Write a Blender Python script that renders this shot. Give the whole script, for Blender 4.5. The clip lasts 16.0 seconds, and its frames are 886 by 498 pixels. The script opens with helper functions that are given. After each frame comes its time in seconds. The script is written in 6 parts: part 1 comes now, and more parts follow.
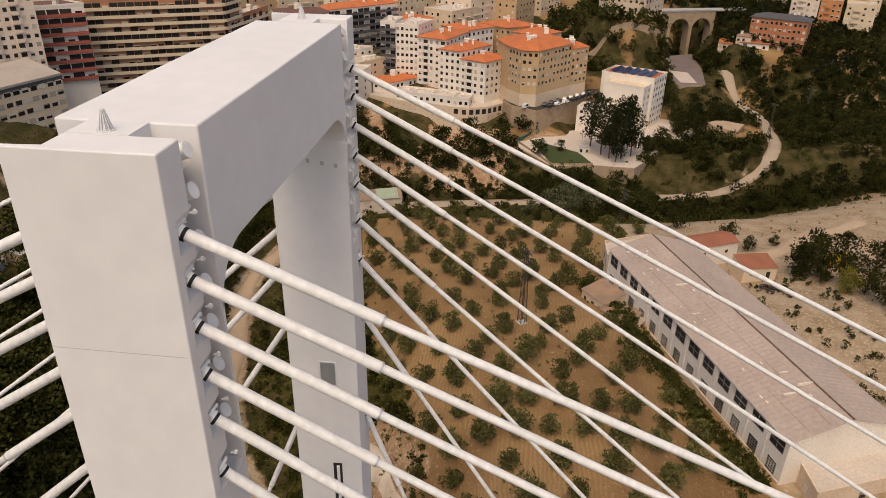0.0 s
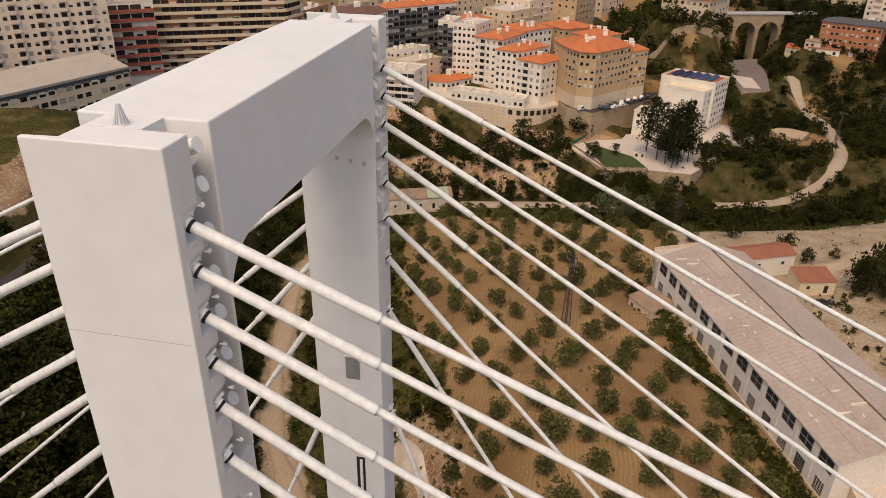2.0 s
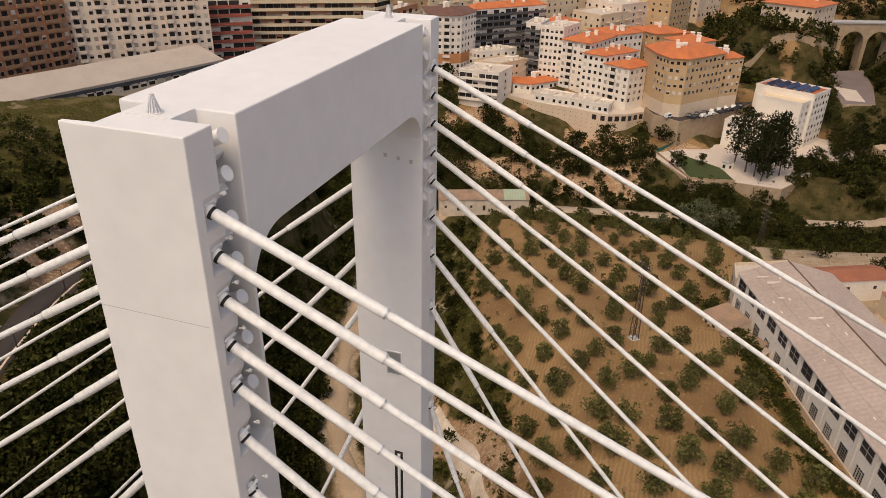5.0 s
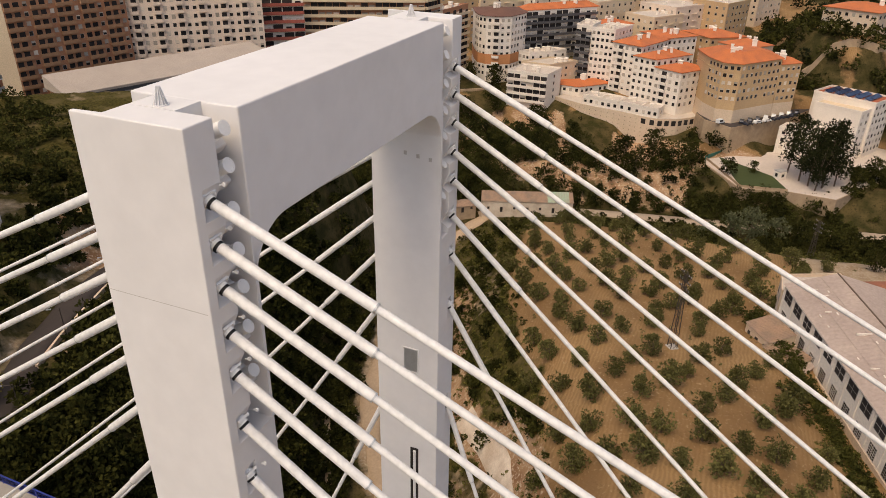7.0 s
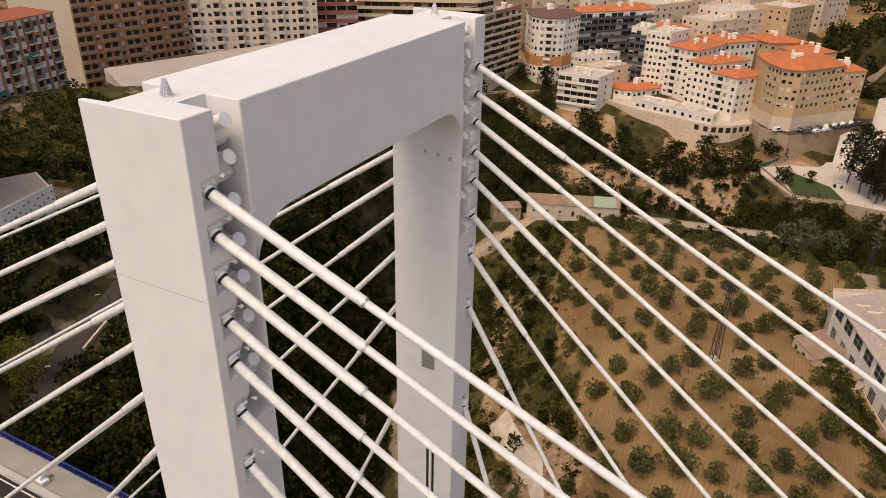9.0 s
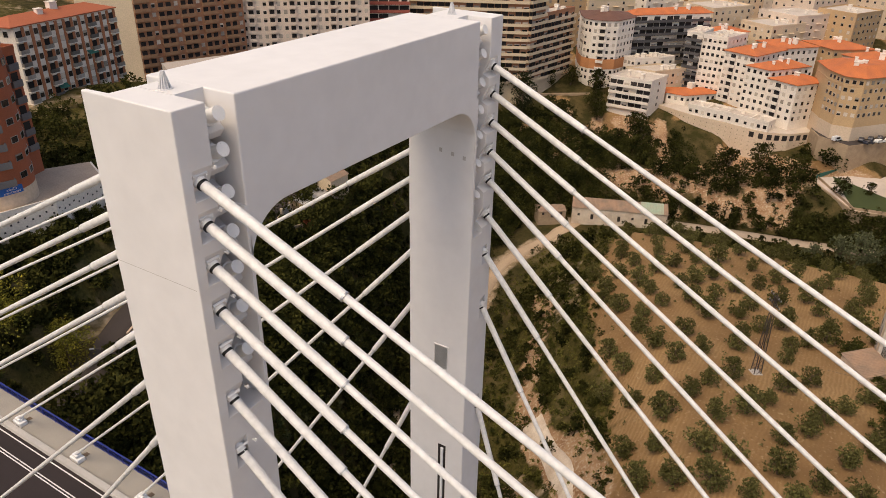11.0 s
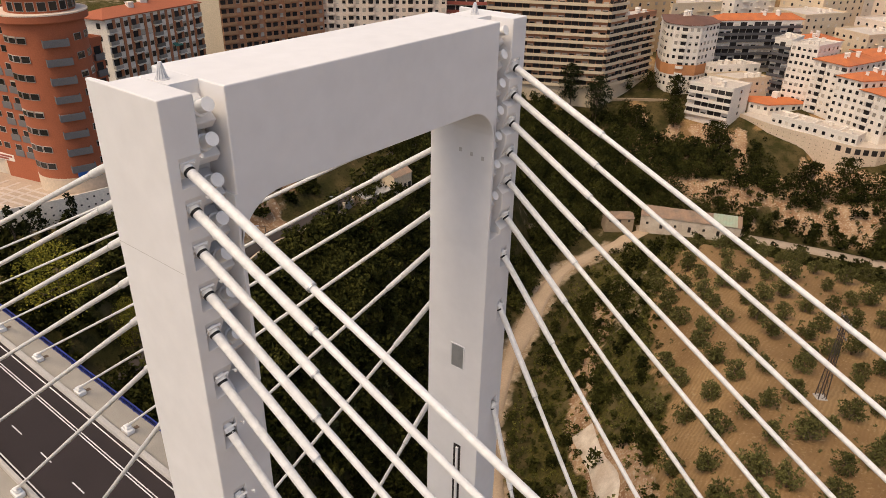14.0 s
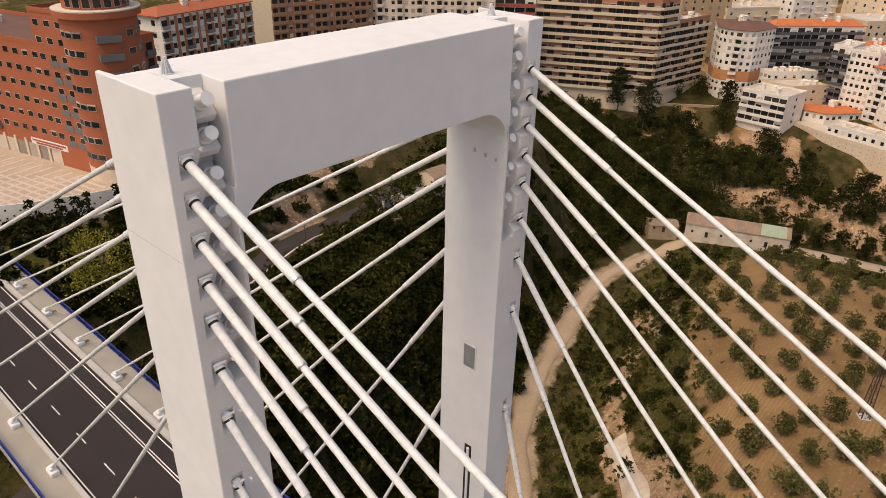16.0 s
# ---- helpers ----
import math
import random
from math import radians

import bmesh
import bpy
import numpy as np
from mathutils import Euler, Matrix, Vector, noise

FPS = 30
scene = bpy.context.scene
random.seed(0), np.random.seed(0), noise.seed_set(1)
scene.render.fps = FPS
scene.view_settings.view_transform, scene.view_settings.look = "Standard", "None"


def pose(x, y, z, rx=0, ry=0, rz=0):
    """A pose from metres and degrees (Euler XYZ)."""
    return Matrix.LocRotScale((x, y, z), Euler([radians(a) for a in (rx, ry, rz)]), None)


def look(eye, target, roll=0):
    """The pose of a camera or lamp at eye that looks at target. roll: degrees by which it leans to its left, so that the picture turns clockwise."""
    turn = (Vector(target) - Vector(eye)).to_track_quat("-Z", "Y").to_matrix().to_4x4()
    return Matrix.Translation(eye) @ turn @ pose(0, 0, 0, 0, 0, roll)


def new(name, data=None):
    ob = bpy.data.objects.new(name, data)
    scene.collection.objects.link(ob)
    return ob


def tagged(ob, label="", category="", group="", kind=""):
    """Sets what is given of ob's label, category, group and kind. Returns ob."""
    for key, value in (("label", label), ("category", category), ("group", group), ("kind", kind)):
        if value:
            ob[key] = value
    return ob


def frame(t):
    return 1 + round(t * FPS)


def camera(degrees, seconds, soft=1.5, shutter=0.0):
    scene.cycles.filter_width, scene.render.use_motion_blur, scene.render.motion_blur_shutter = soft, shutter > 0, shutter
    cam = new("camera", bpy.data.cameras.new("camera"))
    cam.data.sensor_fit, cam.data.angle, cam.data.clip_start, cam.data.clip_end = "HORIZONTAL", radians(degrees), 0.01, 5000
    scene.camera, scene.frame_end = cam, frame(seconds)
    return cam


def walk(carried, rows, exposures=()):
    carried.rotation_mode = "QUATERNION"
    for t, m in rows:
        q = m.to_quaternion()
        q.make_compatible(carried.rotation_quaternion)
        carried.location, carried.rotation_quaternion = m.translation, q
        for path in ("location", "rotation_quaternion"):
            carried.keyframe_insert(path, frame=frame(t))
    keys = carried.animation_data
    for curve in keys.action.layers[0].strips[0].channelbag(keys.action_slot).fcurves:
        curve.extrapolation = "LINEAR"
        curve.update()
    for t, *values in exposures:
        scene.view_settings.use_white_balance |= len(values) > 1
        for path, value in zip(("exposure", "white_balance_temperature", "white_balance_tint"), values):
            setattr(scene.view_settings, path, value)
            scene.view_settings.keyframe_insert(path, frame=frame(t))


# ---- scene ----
cam = camera(63.94, 16.0, soft=0.8)
PATH = [
    (0, (-15.301, -8.677, 45.920), (20.049, -4.820, 27.602), 1.09),
    (0.5, (-15.235, -9.076, 45.917), (20.029, -4.604, 27.575), 1.08),
    (1, (-15.217, -9.475, 45.961), (19.939, -4.292, 27.599), 1.07),
    (1.5, (-15.201, -9.834, 46.007), (19.824, -3.872, 27.631), 1.06),
    (2, (-15.170, -10.152, 46.040), (19.704, -3.381, 27.656), 1.06),
    (2.5, (-15.122, -10.447, 46.059), (19.583, -2.871, 27.669), 1.06),
    (3, (-15.062, -10.738, 46.068), (19.462, -2.385, 27.675), 1.06),
    (3.5, (-14.995, -11.041, 46.074), (19.340, -1.953, 27.676), 1.07),
    (4, (-14.925, -11.364, 46.079), (19.217, -1.585, 27.677), 1.08),
    (4.5, (-14.852, -11.709, 46.086), (19.094, -1.277, 27.678), 1.08),
    (5, (-14.775, -12.069, 46.093), (18.970, -1.016, 27.678), 1.09),
    (5.5, (-14.689, -12.441, 46.099), (18.848, -0.784, 27.676), 1.10),
    (6, (-14.592, -12.816, 46.100), (18.728, -0.563, 27.671), 1.11),
    (6.5, (-14.480, -13.190, 46.096), (18.611, -0.341, 27.661), 1.12),
    (7, (-14.353, -13.563, 46.087), (18.495, -0.111, 27.646), 1.13),
    (7.5, (-14.208, -13.934, 46.072), (18.382, 0.127, 27.627), 1.15),
    (8, (-14.047, -14.309, 46.054), (18.268, 0.368, 27.607), 1.16),
    (8.5, (-13.871, -14.693, 46.037), (18.155, 0.601, 27.587), 1.17),
    (9, (-13.682, -15.090, 46.022), (18.043, 0.818, 27.570), 1.18),
    (9.5, (-13.481, -15.505, 46.013), (17.930, 1.010, 27.557), 1.19),
    (10, (-13.268, -15.939, 46.009), (17.820, 1.172, 27.550), 1.20),
    (10.5, (-13.044, -16.387, 46.012), (17.712, 1.306, 27.546), 1.20),
    (11, (-12.807, -16.846, 46.020), (17.607, 1.419, 27.544), 1.21),
    (11.5, (-12.556, -17.306, 46.030), (17.507, 1.522, 27.543), 1.22),
    (12, (-12.290, -17.760, 46.039), (17.409, 1.625, 27.540), 1.23),
    (12.5, (-12.011, -18.200, 46.046), (17.311, 1.738, 27.534), 1.24),
    (13, (-11.722, -18.625, 46.049), (17.210, 1.866, 27.527), 1.24),
    (13.5, (-11.432, -19.037, 46.051), (17.099, 2.003, 27.522), 1.25),
    (14, (-11.148, -19.443, 46.055), (16.975, 2.137, 27.523), 1.26),
    (14.5, (-10.880, -19.852, 46.065), (16.835, 2.251, 27.536), 1.27),
    (15, (-10.629, -20.265, 46.083), (16.685, 2.337, 27.560), 1.28),
    (15.5, (-10.382, -20.658, 46.096), (16.537, 2.419, 27.581), 1.29),
    (16, (-10.096, -20.955, 46.072), (16.421, 2.585, 27.559), 1.30),
]
walk(cam, [(t, look(eye, target, roll)) for t, eye, target, roll in PATH],
     exposures=((0.0, 0.48, 7650, 10), (8.0, 0.58, 7650, 10), (16.0, 0.66, 7650, 10)))

# ---------------------------------------------------------------- light
world = bpy.data.worlds.new("overcast_sky")
scene.world = world
world.use_nodes = True
wn = world.node_tree
sky = wn.nodes.new("ShaderNodeTexSky")
sky.sky_type, sky.sun_disc = "NISHITA", False
SUN_EL, SUN_AZ = radians(60), radians(280)
sky.sun_elevation, sky.sun_rotation = SUN_EL, SUN_AZ
sky.dust_density, sky.air_density, sky.ozone_density = 2.5, 0.6, 0.6
wn.nodes["Background"].inputs["Strength"].default_value = 0.15
wn.links.new(sky.outputs["Color"], wn.nodes["Background"].inputs["Color"])
sun = new("sun", bpy.data.lights.new("sun", "SUN"))
sun.data.energy, sun.data.angle, sun.data.color = 0.9, radians(30), (1.0, 0.88, 0.72)
sun_dir = Vector((math.sin(SUN_AZ) * math.cos(SUN_EL), math.cos(SUN_AZ) * math.cos(SUN_EL), math.sin(SUN_EL)))
sun.matrix_world = look(sun_dir * 300, (0, 0, 0))


# ---------------------------------------------------------------- materials
def material(name, colour, rough=0.8, second=None, scale=1.0, fine=8.0, mix=0.5, bump=0.15, metal=0.0, spec=0.3, vary=0.0, grain=0.1):
    """A surface with blotches at one scale, grain at another, and fine relief. Sizes in 1/m."""
    m = bpy.data.materials.new(name)
    m.use_nodes = True
    nt = m.node_tree
    b = nt.nodes["Principled BSDF"]
    b.inputs["Roughness"].default_value, b.inputs["Metallic"].default_value = rough, metal
    b.inputs["Specular IOR Level"].default_value = spec
    co = nt.nodes.new("ShaderNodeTexCoord")
    big, small = nt.nodes.new("ShaderNodeTexNoise"), nt.nodes.new("ShaderNodeTexNoise")
    for n, s, d in ((big, scale, 5.0), (small, fine, 3.0)):
        n.inputs["Scale"].default_value, n.inputs["Detail"].default_value = s, d
        nt.links.new(co.outputs["Object"], n.inputs["Vector"])
    ramp = nt.nodes.new("ShaderNodeMapRange")
    ramp.inputs["From Min"].default_value, ramp.inputs["From Max"].default_value = 0.35, 0.68
    ramp.inputs["To Max"].default_value = mix
    nt.links.new(big.outputs["Fac"], ramp.inputs["Value"])
    second = second or tuple(c * 0.72 for c in colour)
    mx = nt.nodes.new("ShaderNodeMix")
    mx.data_type = "RGBA"
    mx.inputs[6].default_value, mx.inputs[7].default_value = (*colour, 1), (*second, 1)
    nt.links.new(ramp.outputs["Result"], mx.inputs[0])
    hsv = nt.nodes.new("ShaderNodeHueSaturation")
    val = nt.nodes.new("ShaderNodeMapRange")
    val.inputs["From Min"].default_value, val.inputs["From Max"].default_value = 0.3, 0.7
    val.inputs["To Min"].default_value, val.inputs["To Max"].default_value = 1 - grain, 1 + grain
    nt.links.new(small.outputs["Fac"], val.inputs["Value"])
    last = val.outputs["Result"]
    if vary:
        info = nt.nodes.new("ShaderNodeObjectInfo")
        r = nt.nodes.new("ShaderNodeMapRange")
        r.inputs["To Min"].default_value, r.inputs["To Max"].default_value = 1 - vary, 1 + vary
        nt.links.new(info.outputs["Random"], r.inputs["Value"])
        mul = nt.nodes.new("ShaderNodeMath")
        mul.operation = "MULTIPLY"
        nt.links.new(last, mul.inputs[0])
        nt.links.new(r.outputs["Result"], mul.inputs[1])
        last = mul.outputs[0]
    nt.links.new(mx.outputs[2], hsv.inputs["Color"])
    nt.links.new(last, hsv.inputs["Value"])
    nt.links.new(hsv.outputs["Color"], b.inputs["Base Color"])
    if bump:
        bp = nt.nodes.new("ShaderNodeBump")
        bp.inputs["Strength"].default_value, bp.inputs["Distance"].default_value = bump, 0.05
        nt.links.new(small.outputs["Fac"], bp.inputs["Height"])
        nt.links.new(bp.outputs["Normal"], b.inputs["Normal"])
    return m


def leaf_material(name, colour, second):
    m = material(name, colour, 0.75, second, 0.16, 3.0, 1.0, 0.0, spec=0.02, vary=0.22)
    nt = m.node_tree
    geo = nt.nodes.new("ShaderNodeNewGeometry")
    r = nt.nodes.new("ShaderNodeMapRange")
    r.inputs["To Min"].default_value, r.inputs["To Max"].default_value = 0.6, 1.4
    nt.links.new(geo.outputs["Random Per Island"], r.inputs["Value"])
    h = nt.nodes.new("ShaderNodeHueSaturation")
    b = nt.nodes["Principled BSDF"]
    nt.links.new(b.inputs["Base Color"].links[0].from_socket, h.inputs["Color"])
    nt.links.new(r.outputs["Result"], h.inputs["Value"])
    nt.links.new(h.outputs["Color"], b.inputs["Base Color"])
    return m


M = {
    "concrete": material("painted_concrete", (0.752, 0.724, 0.70), 0.75, (0.705, 0.68, 0.655), 0.22, 0.9, 0.6, 0.0, grain=0.03),
    "stain": material("dusty_top_paint", (0.78, 0.75, 0.71), 0.8, (0.70, 0.62, 0.55), 0.5, 9.0, 0.5, 0.08),
    "cable": material("white_stay_sheath", (0.75, 0.73, 0.70), 0.45, (0.67, 0.65, 0.61), 0.6, 4.0, 0.4, 0.03, spec=0.5),
    "painted_grey": material("grey_paint", (0.64, 0.63, 0.63), 0.6, (0.56, 0.55, 0.55), 2.0, 12.0, 0.4, 0.03),
    "cap": material("white_steel", (0.80, 0.78, 0.75), 0.55, (0.74, 0.72, 0.68), 1.0, 3.0, 0.4, 0.0, spec=0.4, grain=0.03),
    "rubber": material("black_rubber", (0.015, 0.015, 0.015), 0.6, None, 3, 20, 0.3, 0.05),
    "galv": material("galvanised_steel", (0.55, 0.55, 0.54), 0.45, (0.42, 0.42, 0.42), 2, 20, 0.5, 0.05, 0.7),
    "asphalt": material("asphalt", (0.040, 0.029, 0.027), 0.9, (0.031, 0.023, 0.021), 0.15, 30, 0.7, 0.2),
    "old_asphalt": material("worn_asphalt", (0.060, 0.047, 0.041), 0.9, (0.045, 0.036, 0.032), 0.2, 12, 0.6, 0.2),
    "line": material("road_paint", (0.75, 0.73, 0.70), 0.7, None, 2, 12, 0.3, 0.05),
    "deck": material("deck_concrete", (0.37, 0.33, 0.275), 0.85, (0.30, 0.27, 0.225), 0.3, 10, 0.7, 0.1),
    "kerb": material("pale_kerb", (0.50, 0.46, 0.41), 0.8, (0.42, 0.385, 0.34), 0.4, 10, 0.6, 0.1),
    "blue": material("blue_rail_paint", (0.012, 0.03, 0.22), 0.4, (0.01, 0.022, 0.16), 0.5, 6, 0.5, 0.02, spec=0.5),
    "dirt_grey": material("pinkish_asphalt", (0.20, 0.155, 0.14), 0.95, (0.16, 0.12, 0.11), 0.12, 2.0, 0.7, 0.2),
    "lane": material("lane_gravel", (0.40, 0.31, 0.225), 0.95, (0.33, 0.25, 0.18), 0.15, 2.0, 0.7, 0.2),
    "dirt": material("pale_dirt", (0.47, 0.34, 0.225), 0.95, (0.36, 0.26, 0.17), 0.12, 2.0, 0.7, 0.3),
    "chalk": material("chalky_rock", (0.72, 0.62, 0.50), 0.95, (0.48, 0.36, 0.26), 0.25, 2.5, 0.8, 0.5),
    "rock": material("ochre_rock", (0.42, 0.29, 0.19), 0.95, (0.28, 0.17, 0.10), 0.2, 2.0, 0.8, 0.6),
    "terracotta": material("terracotta_tiles", (0.56, 0.165, 0.055), 0.8, (0.40, 0.125, 0.055), 0.25, 4.0, 0.7, 0.25),
    "old_tiles": material("old_roof_tiles", (0.34, 0.215, 0.14), 0.9, (0.19, 0.145, 0.11), 0.3, 3.0, 0.8, 0.35),
    "brown_tiles": material("brown_roof_tiles", (0.17, 0.085, 0.06), 0.85, None, 0.3, 3.0, 0.6, 0.3),
    "green_sheet": material("green_sheet", (0.30, 0.38, 0.27), 0.7, (0.36, 0.30, 0.22), 0.4, 3, 0.7, 0.1),
    "red_tiles": material("old_red_tiles", (0.33, 0.125, 0.07), 0.9, (0.24, 0.095, 0.058), 0.3, 3.0, 0.8, 0.3),
    "roof_tan": material("tan_sheet_roof", (0.43, 0.36, 0.30), 0.9, (0.37, 0.31, 0.26), 0.15, 3, 0.7, 0.1),
    "fibro": material("fibre_cement_roof", (0.44, 0.345, 0.285), 0.9, (0.35, 0.27, 0.225), 0.12, 1.5, 0.7, 0.2),
    "roof_grey": material("grey_roof", (0.40, 0.37, 0.34), 0.9, (0.32, 0.30, 0.28), 0.15, 3, 0.7, 0.1),
    "roof_pale": material("pale_flat_roof", (0.58, 0.50, 0.42), 0.9, (0.46, 0.38, 0.31), 0.15, 2, 0.7, 0.1),
    "white": material("white_render", (0.80, 0.72, 0.62), 0.85, (0.68, 0.60, 0.51), 0.12, 3, 0.6, 0.08),
    "cream": material("cream_render", (0.68, 0.54, 0.37), 0.85, (0.60, 0.46, 0.31), 0.12, 3, 0.6, 0.08),
    "ochre": material("ochre_render", (0.55, 0.37, 0.20), 0.85, (0.47, 0.31, 0.17), 0.12, 3, 0.6, 0.08),
    "beige": material("beige_render", (0.72, 0.58, 0.46), 0.85, (0.64, 0.51, 0.40), 0.12, 3, 0.6, 0.08),
    "sand": material("sand_render", (0.66, 0.52, 0.38), 0.9, (0.55, 0.42, 0.30), 0.1, 2, 0.7, 0.1),
    "brick": material("red_brick", (0.40, 0.118, 0.056), 0.85, (0.33, 0.098, 0.046), 0.2, 5, 0.6, 0.15),
    "brown_brick": material("brown_brick", (0.43, 0.205, 0.11), 0.85, (0.34, 0.155, 0.085), 0.2, 5, 0.6, 0.15),
    "brick_orange": material("orange_brick", (0.46, 0.18, 0.085), 0.85, None, 0.2, 5, 0.5, 0.1),
    "ochre_brick": material("ochre_brick", (0.40, 0.22, 0.12), 0.85, None, 0.2, 5, 0.5, 0.1),
    "orange": material("orange_render", (0.56, 0.24, 0.10), 0.85, None, 0.2, 4, 0.4, 0.08),
    "red": material("red_render", (0.36, 0.10, 0.07), 0.85, None, 0.2, 4, 0.4, 0.08),
    "dark_grey": material("dark_grey_panel", (0.09, 0.085, 0.085), 0.7, None, 0.3, 5, 0.4, 0.05),
    "balustrade": material("painted_rail", (0.36, 0.31, 0.26), 0.7, (0.16, 0.15, 0.13), 0.5, 5, 0.7, 0.05, vary=0.6),
    "parapet_grey": material("grey_parapet", (0.17, 0.16, 0.155), 0.8, None, 0.3, 4, 0.5, 0.05),
    "stone": material("tan_stone", (0.42, 0.31, 0.20), 0.95, (0.30, 0.21, 0.14), 0.5, 3, 0.7, 0.4),
    "glass": material("window_glass", (0.022, 0.02, 0.019), 0.2, (0.02, 0.02, 0.022), 0.3, 2, 0.5, 0.0, spec=0.5, vary=0.4),
    # near-black colour standing in for the shade inside openings, slots and holes
    "void": material("interior_shade_colour", (0.035, 0.028, 0.024), 0.9, None, 0.5, 3, 0.5, 0.0, vary=0.4),
    "frame": material("white_frame", (0.42, 0.38, 0.34), 0.6, None, 1, 6, 0.3, 0.0, vary=0.5),
    "shutter": material("roller_shutter", (0.52, 0.44, 0.35), 0.7, None, 1, 6, 0.4, 0.0, vary=0.45),
    "awning": material("green_awning", (0.03, 0.13, 0.10), 0.8, None, 1, 6, 0.4, 0.0),
    "bark": material("bark", (0.13, 0.09, 0.06), 0.95, (0.08, 0.055, 0.04), 1.5, 12, 0.7, 0.5),
    "steel": material("lattice_steel", (0.085, 0.07, 0.06), 0.6, (0.06, 0.045, 0.036), 0.5, 8, 0.6, 0.05, 0.4),
    "wood": material("weathered_wood", (0.16, 0.11, 0.075), 0.9, None, 1, 15, 0.5, 0.2),
    "solar": material("solar_cells", (0.02, 0.03, 0.07), 0.2, (0.03, 0.045, 0.09), 1, 6, 0.5, 0.0, spec=0.6),
    "turf": material("turf", (0.055, 0.07, 0.022), 0.95, (0.042, 0.058, 0.02), 0.2, 4, 0.6, 0.2),
    "paving": material("pale_paving", (0.58, 0.49, 0.41), 0.9, (0.50, 0.41, 0.34), 0.2, 3, 0.6, 0.1),
    "paving_b": material("tan_paving", (0.50, 0.385, 0.285), 0.9, None, 0.2, 3, 0.6, 0.1),
    "car_red": material("red_car_paint", (0.30, 0.02, 0.02), 0.25, None, 1, 5, 0.2, 0.0, spec=0.5),
    "car_white": material("white_car_paint", (0.70, 0.70, 0.68), 0.25, None, 1, 5, 0.2, 0.0, spec=0.5),
    "car_dark": material("dark_car_paint", (0.03, 0.035, 0.05), 0.25, None, 1, 5, 0.2, 0.0, spec=0.5),
    "car_blue": material("blue_car_paint", (0.03, 0.07, 0.20), 0.25, None, 1, 5, 0.2, 0.0, spec=0.5),
    "yellow_sign": material("yellow_sheet", (0.75, 0.50, 0.02), 0.6, None, 1, 5, 0.3, 0.0),
    "sign_blue": material("blue_sign", (0.02, 0.12, 0.40), 0.5, None, 1, 5, 0.2, 0.0),
    "wood_leaf": leaf_material("holm_oak_leaves", (0.012, 0.014, 0.004), (0.055, 0.053, 0.014)),
    "olive_leaf": leaf_material("olive_leaves", (0.125, 0.115, 0.040), (0.075, 0.070, 0.024)),
    "bush_leaf": leaf_material("bush_leaves", (0.060, 0.060, 0.016), (0.032, 0.034, 0.010)),
    "pine_leaf": leaf_material("pine_needles", (0.026, 0.028, 0.011), (0.015, 0.018, 0.007)),
    "grey_leaf": leaf_material("poplar_leaves", (0.110, 0.115, 0.062), (0.07, 0.078, 0.036)),
    "yellow_leaf": leaf_material("yellow_leaves", (0.24, 0.20, 0.03), (0.12, 0.125, 0.025)),
    "lush_leaf": leaf_material("green_herbs", (0.14, 0.128, 0.032), (0.075, 0.072, 0.018)),
    "reed_leaf": leaf_material("dry_reeds", (0.16, 0.15, 0.06), (0.10, 0.11, 0.04)),
}


# ---------------------------------------------------------------- mesh helpers
def finish(bm, name, mats, smooth=False):
    me = bpy.data.meshes.new(name)
    bmesh.ops.recalc_face_normals(bm, faces=bm.faces)
    bm.to_mesh(me)
    bm.free()
    for m in mats if isinstance(mats, (list, tuple)) else [mats]:
        me.materials.append(m)
    if smooth:
        me.polygons.foreach_set("use_smooth", [True] * len(me.polygons))
    return me


def part(name, bm, mat, parent=None, label="", smooth=False, at=None):
    ob = new(name, finish(bm, name, mat, smooth))
    if at is not None:
        ob.matrix_basis = at
    if parent is not None:
        ob.parent = parent
    if label:
        ob["label"] = label
    return ob


def shared(name, me, parent, at):
    ob = new(name, me)
    ob.parent = parent
    ob.matrix_basis = at
    return ob


def thing(name, label, category, group="", kind="", at=None):
    ob = new(name)
    if at is not None:
        ob.matrix_basis = at
    return tagged(ob, label, category, group, kind)


def box(bm, x0, x1, y0, y1, z0, z1, mi=0, m=None):
    vs = [bm.verts.new((x, y, z)) for x in (x0, x1) for y in (y0, y1) for z in (z0, z1)]
    if m is not None:
        for v in vs:
            v.co = m @ v.co
    for q in ((0, 1, 3, 2), (4, 6, 7, 5), (0, 4, 5, 1), (2, 3, 7, 6), (0, 2, 6, 4), (1, 5, 7, 3)):
        f = bm.faces.new([vs[i] for i in q])
        f.material_index = mi
    return vs


def prism(bm, outline, z0, z1, mi=0, top=None):
    """An upright solid on a closed plan outline; z1 may be a list of heights."""
    zs = z1 if isinstance(z1, (list, tuple)) else [z1] * len(outline)
    lo = [bm.verts.new((x, y, z0)) for x, y in outline]
    hi = [bm.verts.new((x, y, z)) for (x, y), z in zip(outline, zs)]
    n = len(outline)
    fs = [bm.faces.new((lo[i], lo[(i + 1) % n], hi[(i + 1) % n], hi[i])) for i in range(n)]
    fs += [bm.faces.new(lo[::-1])]
    for f in fs:
        f.material_index = mi
    t = bm.faces.new(hi)
    t.material_index = mi if top is None else top


